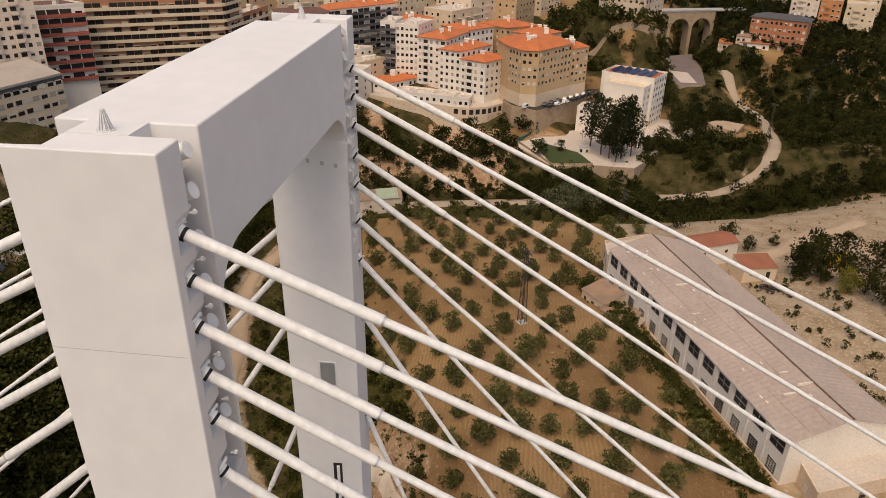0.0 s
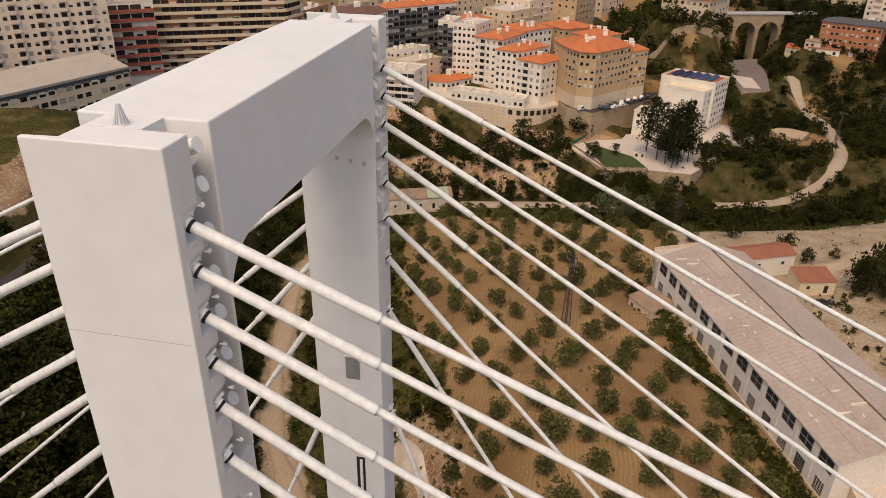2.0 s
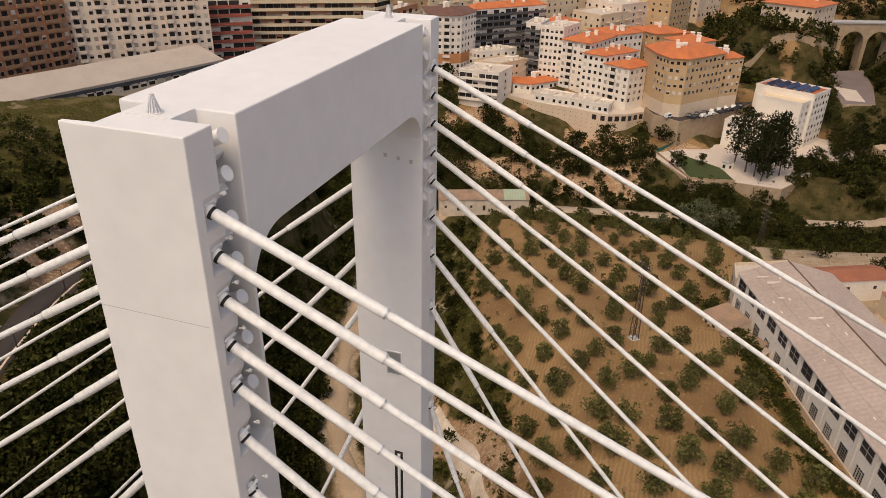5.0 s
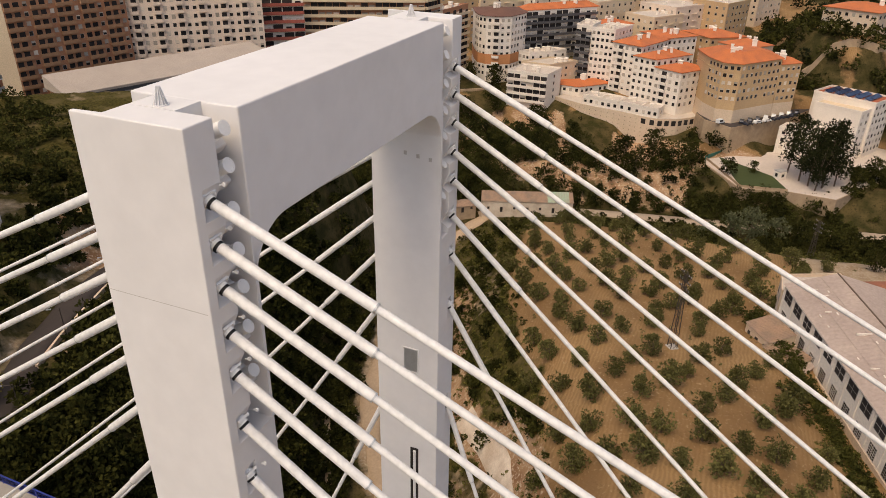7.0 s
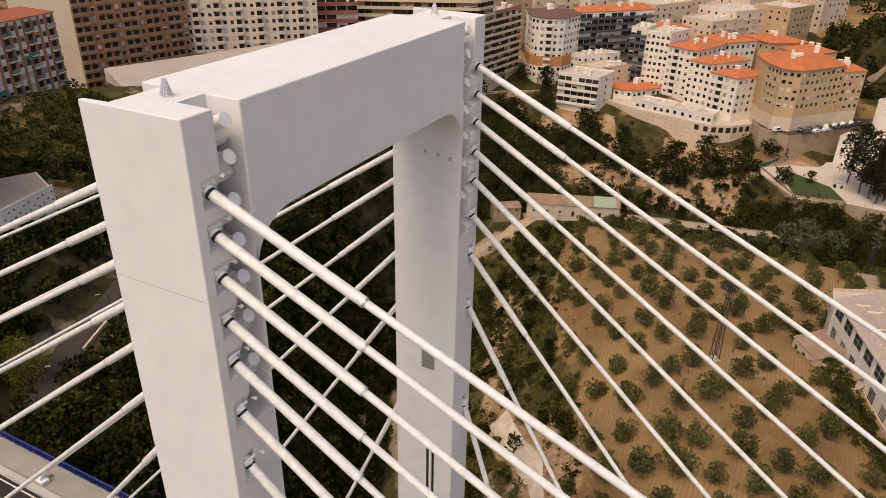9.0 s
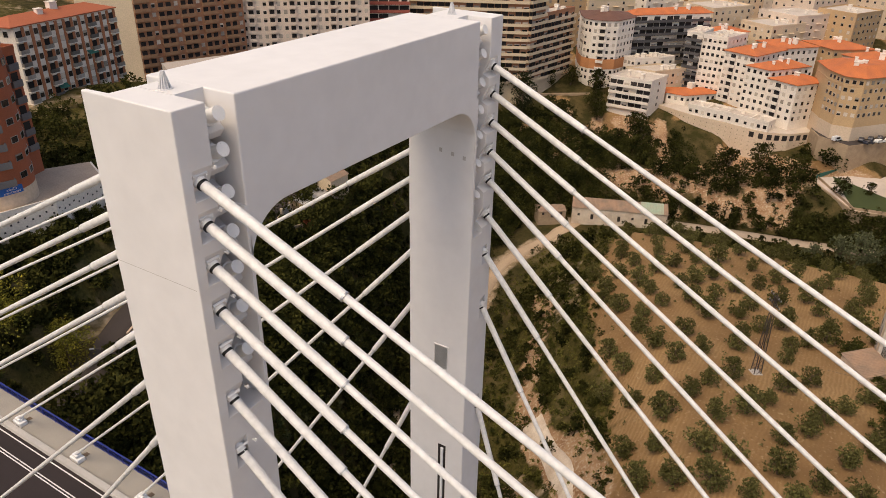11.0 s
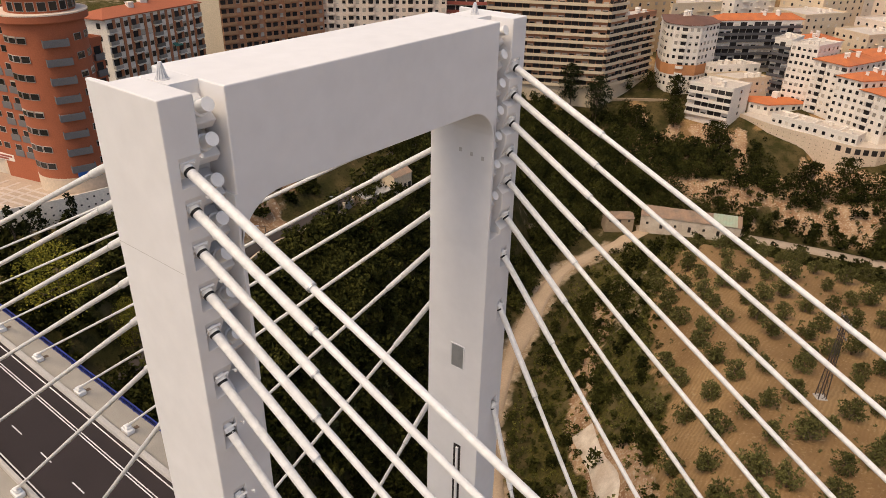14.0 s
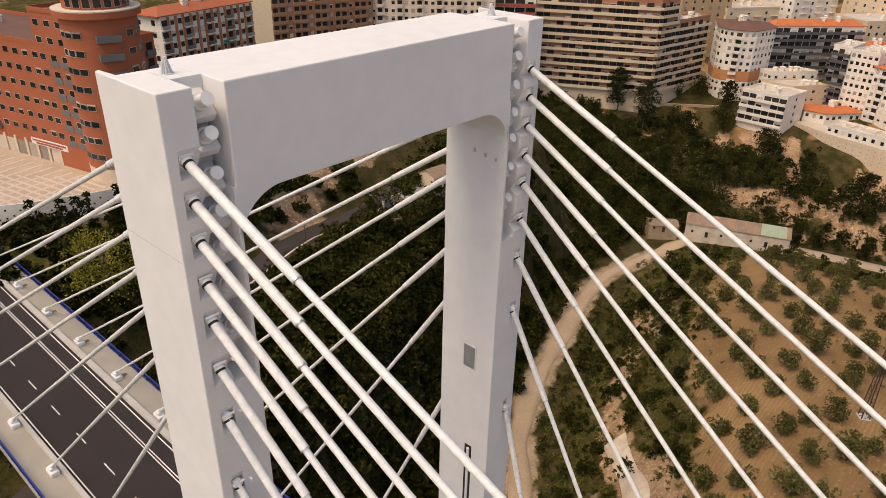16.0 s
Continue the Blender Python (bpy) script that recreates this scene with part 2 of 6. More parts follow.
def tube(bm, a, b, r0, r1=None, seg=12, caps=True, mi=0):
    r1 = r0 if r1 is None else r1
    a, b = Vector(a), Vector(b)
    q = (b - a).to_track_quat("Z", "Y").to_matrix()
    rings = []
    for p, r in ((a, r0), (b, r1)):
        rings.append([bm.verts.new(p + q @ Vector((r * math.cos(2 * math.pi * i / seg), r * math.sin(2 * math.pi * i / seg), 0))) for i in range(seg)])
    for i in range(seg):
        f = bm.faces.new((rings[0][i], rings[0][(i + 1) % seg], rings[1][(i + 1) % seg], rings[1][i]))
        f.material_index, f.smooth = mi, True
    if caps:
        for ring in (rings[0][::-1], rings[1]):
            cap = bm.faces.new(ring)
            cap.material_index = mi
            for e in cap.edges:
                e.smooth = False


def bevel(bm, w, seg=2, min_angle=30):
    bmesh.ops.recalc_face_normals(bm, faces=bm.faces)
    es = [e for e in bm.edges if len(e.link_faces) == 2 and e.calc_face_angle(0) > radians(min_angle)]
    bmesh.ops.bevel(bm, geom=es, offset=w, segments=seg, affect="EDGES", profile=0.5)


def smoothstep(a, b, x):
    """0 where x is at a, 1 at b, whichever is the larger."""
    t = min(1.0, max(0.0, (x - a) / (b - a)))
    return t * t * (3 - 2 * t)


def ramp_at(d, steps):
    """A smooth profile through (distance, height) steps."""
    if d <= steps[0][0]:
        return steps[0][1]
    for (a, za), (b, zb) in zip(steps, steps[1:]):
        if d <= b:
            return za + (zb - za) * (d - a) / (b - a)
    return steps[-1][1]


# ---------------------------------------------------------------- ground
GORGE = [(-900, -60, -86), (-60, 20, -76), (40, 32, -72), (84, 43, -71), (106, 55, -70), (140, 67, -70), (180, 76, -67), (208, 74, -65), (226, 55, -64),
         (233, 15, -63), (236, -35, -62), (244, -80, -61), (262, -120, -59), (310, -220, -57), (420, -420, -50), (700, -1200, -40)]
HILL = ((10, 0), (30, 10), (45, 18), (57, 22.5), (71, 24), (86, 36), (112, 42), (170, 47), (260, 52), (400, 65), (900, 130), (3000, 260))
TOWN = ((8, 0), (16, 5), (24, 8.5), (40, 10.5), (56, 13), (76, 20), (100, 27), (140, 33), (220, 40), (330, 46), (600, 80), (900, 130), (3000, 260))


def gorge(x, y):
    """The distance to the stream's line, the side (left of its way: +1) and the bed's height."""
    best = (1e9, 1, 0)
    for (ax, ay, az), (bx, by, bz) in zip(GORGE, GORGE[1:]):
        dx, dy = bx - ax, by - ay
        k = min(1, max(0, ((x - ax) * dx + (y - ay) * dy) / (dx * dx + dy * dy)))
        px, py = ax + k * dx, ay + k * dy
        d = math.hypot(x - px, y - py)
        if d < best[0]:
            best = (d, 1 if dx * (y - ay) - dy * (x - ax) > 0 else -1, az + k * (bz - az))
    return best


def plateau(x, y):
    z = -34 - 0.13 * max(0, x - 90) + 0.10 * max(0, -62 - y)
    z -= 5.5 * smoothstep(-28, -46, y) * smoothstep(132, 100, x)
    return min(z, -18)


LEVELS = ((312, -117, 36, 66, -49.5), (280, 24, 8, 19, -55.0), (40, 176, 28, 38, -28.4), (72, 160, 12, 20, -28.4), (270, -28, 15, 25, -52.0), (296, -60, 28, 38, -52.0), (378, -60, 22, 38, -12.5), (352, -92, 10, 24, -41.0), (378, -95, 14, 26, -41.0), (404, -97, 14, 26, -41.0), (440, -102, 12, 26, -50.0))


HUB, PULL = (-11.0, -19.5, 46.0), 0.75


def near(x, y):
    """A plan point of the hillside road, drawn in towards the bridge."""
    return HUB[0] + (x - HUB[0]) * PULL, HUB[1] + (y - HUB[1]) * PULL


def wide(x, y):
    return HUB[0] + (x - HUB[0]) / PULL, HUB[1] + (y - HUB[1]) / PULL


def hill_weight(x, y):
    """How far a place belongs to the steep bank under the road and the plaza."""
    w = smoothstep(27, 33, math.degrees(math.atan2(y - HUB[1], x - HUB[0])))
    if not w or y < HUB[1]:
        return 0.0
    w *= smoothstep(236, 214, math.hypot(x - HUB[0], y - HUB[1]))
    d, side, _ = gorge(x, y)
    return w * smoothstep(6, 28, d) if side > 0 else 0.0


VALLEY_ROAD = [near(*p) for p in ((-20, 78), (20, 92), (44, 103), (66, 116), (86, 125), (104, 130), (127, 130), (150, 136), (172, 143), (200, 154))]


def bank_height(x, y):
    z, w = open_height(x, y), hill_weight(x, y)
    return z + (HUB[2] + PULL * (open_height(*wide(x, y)) - HUB[2]) - z) * w if w else z


def height(x, y):
    """The ground's height, with a level bench cut for the hillside road."""
    z = bank_height(x, y)
    if not (-30 < x < 150 and 50 < y < 118):
        return z
    best = (1e9, 0, 0)
    for (ax, ay), (bx, by) in zip(VALLEY_ROAD, VALLEY_ROAD[1:]):
        dx, dy = bx - ax, by - ay
        k = min(1, max(0, ((x - ax) * dx + (y - ay) * dy) / (dx * dx + dy * dy)))
        d = math.hypot(x - ax - k * dx, y - ay - k * dy)
        if d < best[0]:
            best = (d, ax + k * dx, ay + k * dy)
    if best[0] > 9:
        return z
    road = bank_height(best[1], best[2])
    return road + (z - road) * smoothstep(3.0, 9.0, best[0])


def open_height(x, y):
    z = slope_height(x, y)
    for cx, cy, r0, r1, level in LEVELS:
        d = math.hypot(x - cx, y - cy)
        if d < r1:
            k = smoothstep(r1, r0, d)
            z = z + (level - z) * k
    return z


def slope_height(x, y):
    d, side, bed = gorge(x, y)
    rough = noise.fractal((x * 0.02, y * 0.02, 3.1), 0.9, 2.1, 4) * 1.3 + noise.noise((x * 0.15, y * 0.15, 7.7)) * 0.35
    if side > 0:
        k = smoothstep(185, 245, x)
        z = bed + ramp_at(d, HILL) * (1 - k) + ramp_at(d, TOWN) * k
        return z + rough * smoothstep(8, 35, d) * (1.0 if d < 110 else 0.35)
    k = smoothstep(8, 52, d)
    return bed + (plateau(x, y) - bed) * k + rough * (1.2 * k * (1 - k) * 4 * 0.7 + 0.25)


def axis(lo, hi, step, far):
    inner = list(np.arange(lo, hi + 0.01, step))
    out, s = [], step
    a, b = inner[0], inner[-1]
    low, high = [], []
    while b < far:
        s *= 1.22
        a, b = a - s, b + s
        low.append(a)
        high.append(b)
    return low[::-1] + inner + high


BARE = (([(110, 33), (104, 29), (97, 24), (93.5, 19.5), (88, 15.5), (80, 11), (70, 8)], 1.7), ([(97, 16), (91, 13.5), (84, 9), (76, 5)], 0.9), ([(284, 98), (276, 93), (268, 89)], 1.2), ([(286, 84), (277, 80), (270, 77)], 1.2),
        ([(290, 75), (287, 65), (281, 57)], 2.6), ([(294, 58), (270, 49), (250, 41), (238, 34)], 0.9), ([(140, 150), (156, 156), (172, 160)], 3.0), ([(92, 138), (112, 144), (122, 145)], 2.5),
        ([(250, 118), (262, 104), (266, 95)], 2.0), ([(236, 96), (250, 84), (258, 70)], 1.6), ([(115, 35.5), (128, 40), (148, 45.5), (160, 52)], 0.9), ([(126, 116), (120, 112), (112, 113)], 4.0))
TRACK = [(50, 16), (70, 28), (84, 38.8), (98, 50), (112, 57.2), (126, 61.6), (143, 66.8), (160, 71.5), (173, 74), (198, 67)]


def line_distance(x, y, pts):
    best = 1e9
    for (ax, ay), (bx, by) in zip(pts, pts[1:]):
        dx, dy = bx - ax, by - ay
        k = min(1, max(0, ((x - ax) * dx + (y - ay) * dy) / (dx * dx + dy * dy)))
        best = min(best, math.hypot(x - ax - k * dx, y - ay - k * dy))
    return best


def zone_weights(x, y):
    """How much ploughed soil, dry pale earth and bare rock shows at a place."""
    if hill_weight(x, y) > 0.4:
        x, y = wide(x, y)
    d, side, _ = gorge(x, y)
    n = noise.fractal((x * 0.035, y * 0.035, 11.3), 1.0, 2.0, 3)
    soil = dry = rock = lush = 0.0
    if side < 0:
        soil = smoothstep(31, 39, d + 5 * n) * smoothstep(-62, -54, y + 4 * n) * smoothstep(58, 66, x)
        dry = max(smoothstep(-52, -60, y + 4 * n) * smoothstep(40, 55, d), smoothstep(-36, -44, y + 4 * n) * smoothstep(20, 30, d) * smoothstep(160, 172, x))
        rock = 0.6 * smoothstep(0.28, 0.5, n) * smoothstep(10, 18, d) * smoothstep(42, 34, d)
        lush = smoothstep(8, 14, d) * smoothstep(42, 35, d) * smoothstep(0.45, 0.0, n)
        dry += 0.45 * smoothstep(0.0, 0.35, n) * smoothstep(12, 20, d) * smoothstep(42, 35, d)
    else:
        rock = smoothstep(0.0, 0.3, n) * smoothstep(70, 75, d) * smoothstep(95, 86, d) * smoothstep(240, 200, x) * smoothstep(85, 110, x)
        rock += 0.7 * smoothstep(0.2, 0.4, n) * smoothstep(26, 40, d) * smoothstep(190, 230, x) * smoothstep(70, 60, d)
        dry = 0.4 * smoothstep(0.1, 0.5, n)
        lush = (0.25 if x < 200 else 0.15) * smoothstep(0.3, -0.2, n)
    if side > 0 and x < 190 and d > 80:
        lush = 1.0
    if 20 < x < 310 and 0 < y < 190:
        for pts, w in BARE:
            rock = max(rock, 1.1 * smoothstep(w + 3.0, w * 0.6, line_distance(x, y, pts)))
        dry = max(dry, 0.75 * smoothstep(6.5, 2.0, line_distance(x, y, TRACK)))
    if side > 0 and 236 < x < 292 and -4 < y < 80:
        rock = max(rock, 0.9 * smoothstep(236, 248, x) * smoothstep(-0.35, 0.1, n) * smoothstep(80, 66, y))
    if side > 0 and x > 225:
        soil = 0.75 * smoothstep(-0.2, 0.2, n) * smoothstep(26, 40, d) * smoothstep(225, 245, x)
    return soil, dry, min(1, rock), lush


def ground_material():
    m = bpy.data.materials.new("valley_ground")
    m.use_nodes = True
    nt = m.node_tree
    b = nt.nodes["Principled BSDF"]
    b.inputs["Roughness"].default_value, b.inputs["Specular IOR Level"].default_value = 0.95, 0.02
    co, attr = nt.nodes.new("ShaderNodeTexCoord"), nt.nodes.new("ShaderNodeAttribute")
    attr.attribute_name = "zone"
    sep = nt.nodes.new("ShaderNodeSeparateColor")
    nt.links.new(attr.outputs["Color"], sep.inputs["Color"])

    def nz(scale, detail=5.0):
        n = nt.nodes.new("ShaderNodeTexNoise")
        n.inputs["Scale"].default_value, n.inputs["Detail"].default_value = scale, detail
        nt.links.new(co.outputs["Object"], n.inputs["Vector"])
        return n.outputs["Fac"]

    def blend(fac, a, c):
        x = nt.nodes.new("ShaderNodeMix")
        x.data_type = "RGBA"
        for sock, v in ((x.inputs[0], fac), (x.inputs[6], a), (x.inputs[7], c)):
            if isinstance(v, tuple):
                sock.default_value = (*v, 1)
            else:
                nt.links.new(v, sock)
        return x.outputs[2]

    def rng(v, a, c):
        r = nt.nodes.new("ShaderNodeMapRange")
        r.inputs["From Min"].default_value, r.inputs["From Max"].default_value = a, c
        nt.links.new(v, r.inputs["Value"])
        return r.outputs["Result"]

    def ragged(weight, scale):
        s = nt.nodes.new("ShaderNodeMath")
        s.operation = "ADD"
        nt.links.new(weight, s.inputs[0])
        nt.links.new(nz(scale, 8.0), s.inputs[1])
        return rng(s.outputs[0], 0.85, 1.12)

    mid, fine, wide = nz(0.22), nz(1.6), nz(0.05)
    grass = blend(rng(mid, 0.38, 0.62), (0.040, 0.037, 0.013), (0.092, 0.068, 0.029))
    grass = blend(rng(fine, 0.55, 0.72), grass, (0.022, 0.022, 0.008))
    wave = nt.nodes.new("ShaderNodeTexWave")
    wave.inputs["Scale"].default_value, wave.inputs["Distortion"].default_value, wave.inputs["Detail"].default_value = 0.42, 5.0, 2.0
    wave.bands_direction = "Y"
    nt.links.new(co.outputs["Object"], wave.inputs["Vector"])
    soil = blend(rng(wave.outputs["Fac"], 0.2, 0.9), (0.285, 0.172, 0.080), (0.335, 0.207, 0.098))
    soil = blend(rng(wide, 0.42, 0.62), soil, (0.215, 0.125, 0.058))
    soil = blend(rng(fine, 0.58, 0.75), soil, (0.38, 0.265, 0.145))
    dry = blend(rng(mid, 0.35, 0.65), (0.40, 0.30, 0.20), (0.29, 0.20, 0.12))
    dry = blend(rng(fine, 0.5, 0.7), dry, (0.47, 0.375, 0.27))
    stone = blend(rng(mid, 0.35, 0.65), (0.41, 0.265, 0.155), (0.25, 0.135, 0.072))
    stone = blend(rng(fine, 0.52, 0.66), stone, (0.50, 0.385, 0.27))
    green = blend(rng(fine, 0.35, 0.65), (0.088, 0.072, 0.022), (0.042, 0.038, 0.012))
    green = blend(rng(mid, 0.5, 0.7), green, (0.13, 0.10, 0.045))
    grass = blend(ragged(attr.outputs["Alpha"], 0.25), grass, green)
    c = blend(ragged(sep.outputs["Red"], 0.35), grass, soil)
    c = blend(ragged(sep.outputs["Green"], 0.3), c, dry)
    c = blend(ragged(sep.outputs["Blue"], 0.4), c, stone)
    nt.links.new(c, b.inputs["Base Color"])
    bp = nt.nodes.new("ShaderNodeBump")
    bp.inputs["Strength"].default_value, bp.inputs["Distance"].default_value = 0.7, 0.5
    nt.links.new(fine, bp.inputs["Height"])
    nt.links.new(bp.outputs["Normal"], b.inputs["Normal"])
    return m


def build_ground():
    xs, ys = axis(-50, 420, 2.6, 3200), axis(-240, 330, 2.6, 3200)
    nx, ny = len(xs), len(ys)
    verts = [(x, y, height(x, y)) for x in xs for y in ys]
    quads = [(i * ny + j, (i + 1) * ny + j, (i + 1) * ny + j + 1, i * ny + j + 1) for i in range(nx - 1) for j in range(ny - 1)]
    me = bpy.data.meshes.new("ground")
    me.from_pydata(verts, [], quads)
    attr = me.attributes.new("zone", "FLOAT_COLOR", "POINT")
    cols = []
    for x, y, _ in verts:
        cols += zone_weights(x, y)
    attr.data.foreach_set("color", cols)
    me.polygons.foreach_set("use_smooth", [True] * len(me.polygons))
    me.materials.append(ground_material())
    return tagged(new("ground", me), "valley ground with ploughed soil, scrub and rock", "ground", kind="structure")


build_ground()


def resample(pts, step=3.0):
    out = []
    for a, b in zip(pts, pts[1:]):
        n = max(1, int(math.dist(a, b) / step))
        out += [tuple(p + (q - p) * i / n for p, q in zip(a, b)) for i in range(n)]
    out.append(pts[-1])
    for _ in range(6):
        out = [out[0]] + [tuple((a + 2 * b + c) / 4 for a, b, c in zip(*t)) for t in zip(out, out[1:], out[2:])] + [out[-1]]
    return out


def ribbon(name, pts, width, mat, label, category, lift=0.3, ragged=0.0, kind="structure", level=True):
    """A road or track laid along a line on the ground."""
    line = resample(pts)
    bm = bmesh.new()
    rows = []
    for i, p in enumerate(line):
        a, b = line[max(0, i - 1)], line[min(len(line) - 1, i + 1)]
        t = Vector((b[0] - a[0], b[1] - a[1], 0)).normalized()
        n = Vector((-t.y, t.x, 0))
        w = width / 2 * (1 + ragged * noise.noise((i * 0.35, 2.2, 0.5)))
        zc = height(p[0], p[1])
        row = []
        for k in (-1.25, -1, -0.4, 0.4, 1, 1.25):
            x, y = p[0] + n.x * w * k, p[1] + n.y * w * k
            z = (zc if level else height(x, y)) + lift + (0.05 if abs(k) < 0.5 else 0) - (2.5 if abs(k) > 1.1 else 0)
            row.append(bm.verts.new((x, y, z)))
        rows.append(row)
    for r, s in zip(rows, rows[1:]):
        for k in range(5):
            bm.faces.new((r[k], r[k + 1], s[k + 1], s[k]))
    ob = part(name, bm, mat, smooth=True)
    return tagged(ob, label, category, kind=kind)


COUNTRY_ROAD = [(214, 66), (228, 40), (233, 14), (238, -15), (244, -50), (252, -84), (266, -108), (284, -116), (303, -118), (325, -120), (340, -117), (353, -115), (372, -112)]
ribbon("dirt_track", [(50, 16), (70, 28), (84, 38.8), (98, 50), (112, 57.2), (126, 61.6), (143, 66.8), (160, 71.5), (173, 74), (186, 71), (198, 67), (222, 60)], 4.3, M["dirt"], "pale dirt track along the valley floor", "track", 0.35, 0.5)
ribbon("second_track", [(60, 41), (74, 47), (83, 53), (98.5, 63)], 2.4, M["dirt"], "narrow dirt track between green verges", "track", 0.35, 0.4)
ribbon("valley_road", VALLEY_ROAD, 4.6, M["old_asphalt"], "worn grey asphalt road on the hillside", "road", 0.5)
ribbon("country_road", COUNTRY_ROAD, 5.0, M["lane"], "pale country lane winding up from the valley", "road", 0.4)


# ---------------------------------------------------------------- bridge pylon
WID, DEP, TOP = 20.74, 4.15, 40.0
STAY_Z = (37.52, 36.09, 34.57, 32.90, 31.24, 29.08, 26.60, 22.96, 15.30)
CAP_Z = (39.49, 38.30, 36.84, 35.40, 34.00, 32.41, 30.55, 27.60)
DECK_Z = -11.0


def soften(bm, wanted, w=0.055):
    """Rounds the edges whose two ends satisfy wanted."""
    bmesh.ops.recalc_face_normals(bm, faces=bm.faces)
    es = [e for e in bm.edges if wanted(e.verts[0].co, e.verts[1].co)]
    bmesh.ops.bevel(bm, geom=es, offset=w, segments=2, affect="EDGES", profile=0.5)


def carve(body, bm):
    """Cuts the solids of bm out of a body's mesh."""
    cutter = new("cutter", finish(bm, "cutter", []))
    mod = body.modifiers.new("cut", "BOOLEAN")
    mod.object, mod.operation, mod.solver = cutter, "DIFFERENCE", "EXACT"
    bpy.context.view_layer.update()
    me = bpy.data.meshes.new_from_object(body.evaluated_get(bpy.context.evaluated_depsgraph_get()))
    body.modifiers.remove(mod)
    body.data = me
    bpy.data.objects.remove(cutter)


def build_pylon():
    py = thing("bridge_pylon", "white painted concrete portal pylon of a cable-stayed bridge", "bridge pylon")
    foot = -46.0
    for side in (0, 1):
        def X(x):
            return WID - x if side else x
        def blk(bm, x0, x1, y0, y1, z0, z1):
            a, b = sorted((X(x0), X(x1)))
            box(bm, a, b, y0, y1, z0, z1)
        leg = thing("leg", "", "")
        for key in ("label", "category"):
            if key in leg:
                del leg[key]
        leg.parent = py
        bm = bmesh.new()
        plan = [(0, 0), (1.26, 0), (1.26, 3.09), (0.24, 3.09), (0.20, DEP), (0, DEP)]
        prism(bm, [(X(px), py_) for px, py_ in plan], 28.2, TOP)
        soften(bm, lambda p, q: not (p.z < 29 and q.z < 29) and not (min(abs(p.x - X(1.26)), abs(q.x - X(1.26))) < 0.01 and min(p.y, q.y) > 1) and not (abs(p.y - 3.09) < 0.01 and abs(q.y - 3.09) < 0.01), 0.045)
        outer = part("outer_block", bm, [M["concrete"]], leg)
        bm = bmesh.new()
        blk(bm, 1.26, 2.40, 1.36, 3.09, 28.2, TOP)
        part("web", bm, [M["concrete"]], leg)
        bm = bmesh.new()
        blk(bm, 2.30, 2.45, 0.0, DEP, 28.2, 36.2)
        part("inner_flange", bm, [M["concrete"]], leg)
        bm = bmesh.new()
        blk(bm, 0, 2.45, 0, DEP, foot, 28.2)
        soften(bm, lambda p, q: abs(p.z - q.z) > 1)
        shaft = part("shaft", bm, [M["concrete"]], leg)
        for body, ks, x0, x1 in ((outer, range(6), 0.40, 1.40), (shaft, range(6, 9), 0.46, 1.06)):
            bm = bmesh.new()
            for k in ks:
                z, s = STAY_Z[k], (STAY_Z[k] - DECK_Z) / (105.3 - 11.83 * k)
                h = 0.86
                zt, dep = z + 0.20 * s + h / 2, s * h
                dep = min(dep, 0.42)
                tri = ((-0.3, zt + 0.3 * h / dep), (dep, zt - h), (-0.3, zt - h - (dep + 0.3) * s))
                a, b = sorted((X(x0), X(x1)))
                lo = [bm.verts.new((a, y, zz)) for y, zz in tri]
                hi = [bm.verts.new((b, y, zz)) for y, zz in tri]
                bm.faces.new(lo)
                bm.faces.new(hi[::-1])
                for i in range(3):
                    bm.faces.new((lo[i], lo[(i + 1) % 3], hi[(i + 1) % 3], hi[i]))
            carve(body, bm)
        # corbels that carry the stay sockets inside the groove
        for k, z in enumerate(CAP_Z):
            bm = bmesh.new()
            a, b = sorted((X(1.26), X(2.30)))
            q = [(a, 1.36), (a, 0.34), (b, 0.34), (b, 1.36)]
            lo = z - 1.02
            vs = [(x, y, zz) for x in (a, b) for y, zz in ((1.36, lo + 0.05), (0.70, lo + 0.05), (0.45, lo + 0.35), (0.85, z - 0.25), (1.36, z + 0.1))]
            v = [bm.verts.new(c) for c in vs]
            bm.faces.new(v[:5])
            bm.faces.new(v[5:][::-1])
            for i in range(5):
                j = (i + 1) % 5
                bm.faces.new((v[i], v[j], v[5 + j], v[5 + i]))
            bevel(bm, 0.03, 1)
            part("corbel", bm, [M["concrete"]], leg)
            # socket cap at the blind end of a rear stay
            bm = bmesh.new()
            c, ax = Vector((X(1.78), 0.66, z - 0.22)), Vector((0, -1, 0.42 + 0.05 * k)).normalized()
            tube(bm, c - ax * 0.2, c + ax * 0.62, 0.225, seg=20)
            tube(bm, c + ax * 0.60, c + ax * 0.65, 0.245, seg=20)
            tube(bm, c - ax * 0.2, c + ax * 0.16, 0.30, seg=20)
            for i in range(8):
                an = i * math.pi / 4
                side_v = Vector((1, 0, 0)) * math.cos(an) + ax.cross(Vector((1, 0, 0))) * math.sin(an)
                p = c + ax * 0.64 + side_v * 0.19
                tube(bm, p, p + ax * 0.03, 0.02, seg=6)
            part("socket_cap", bm, [M["cap"]], leg, "white flanged steel cap")
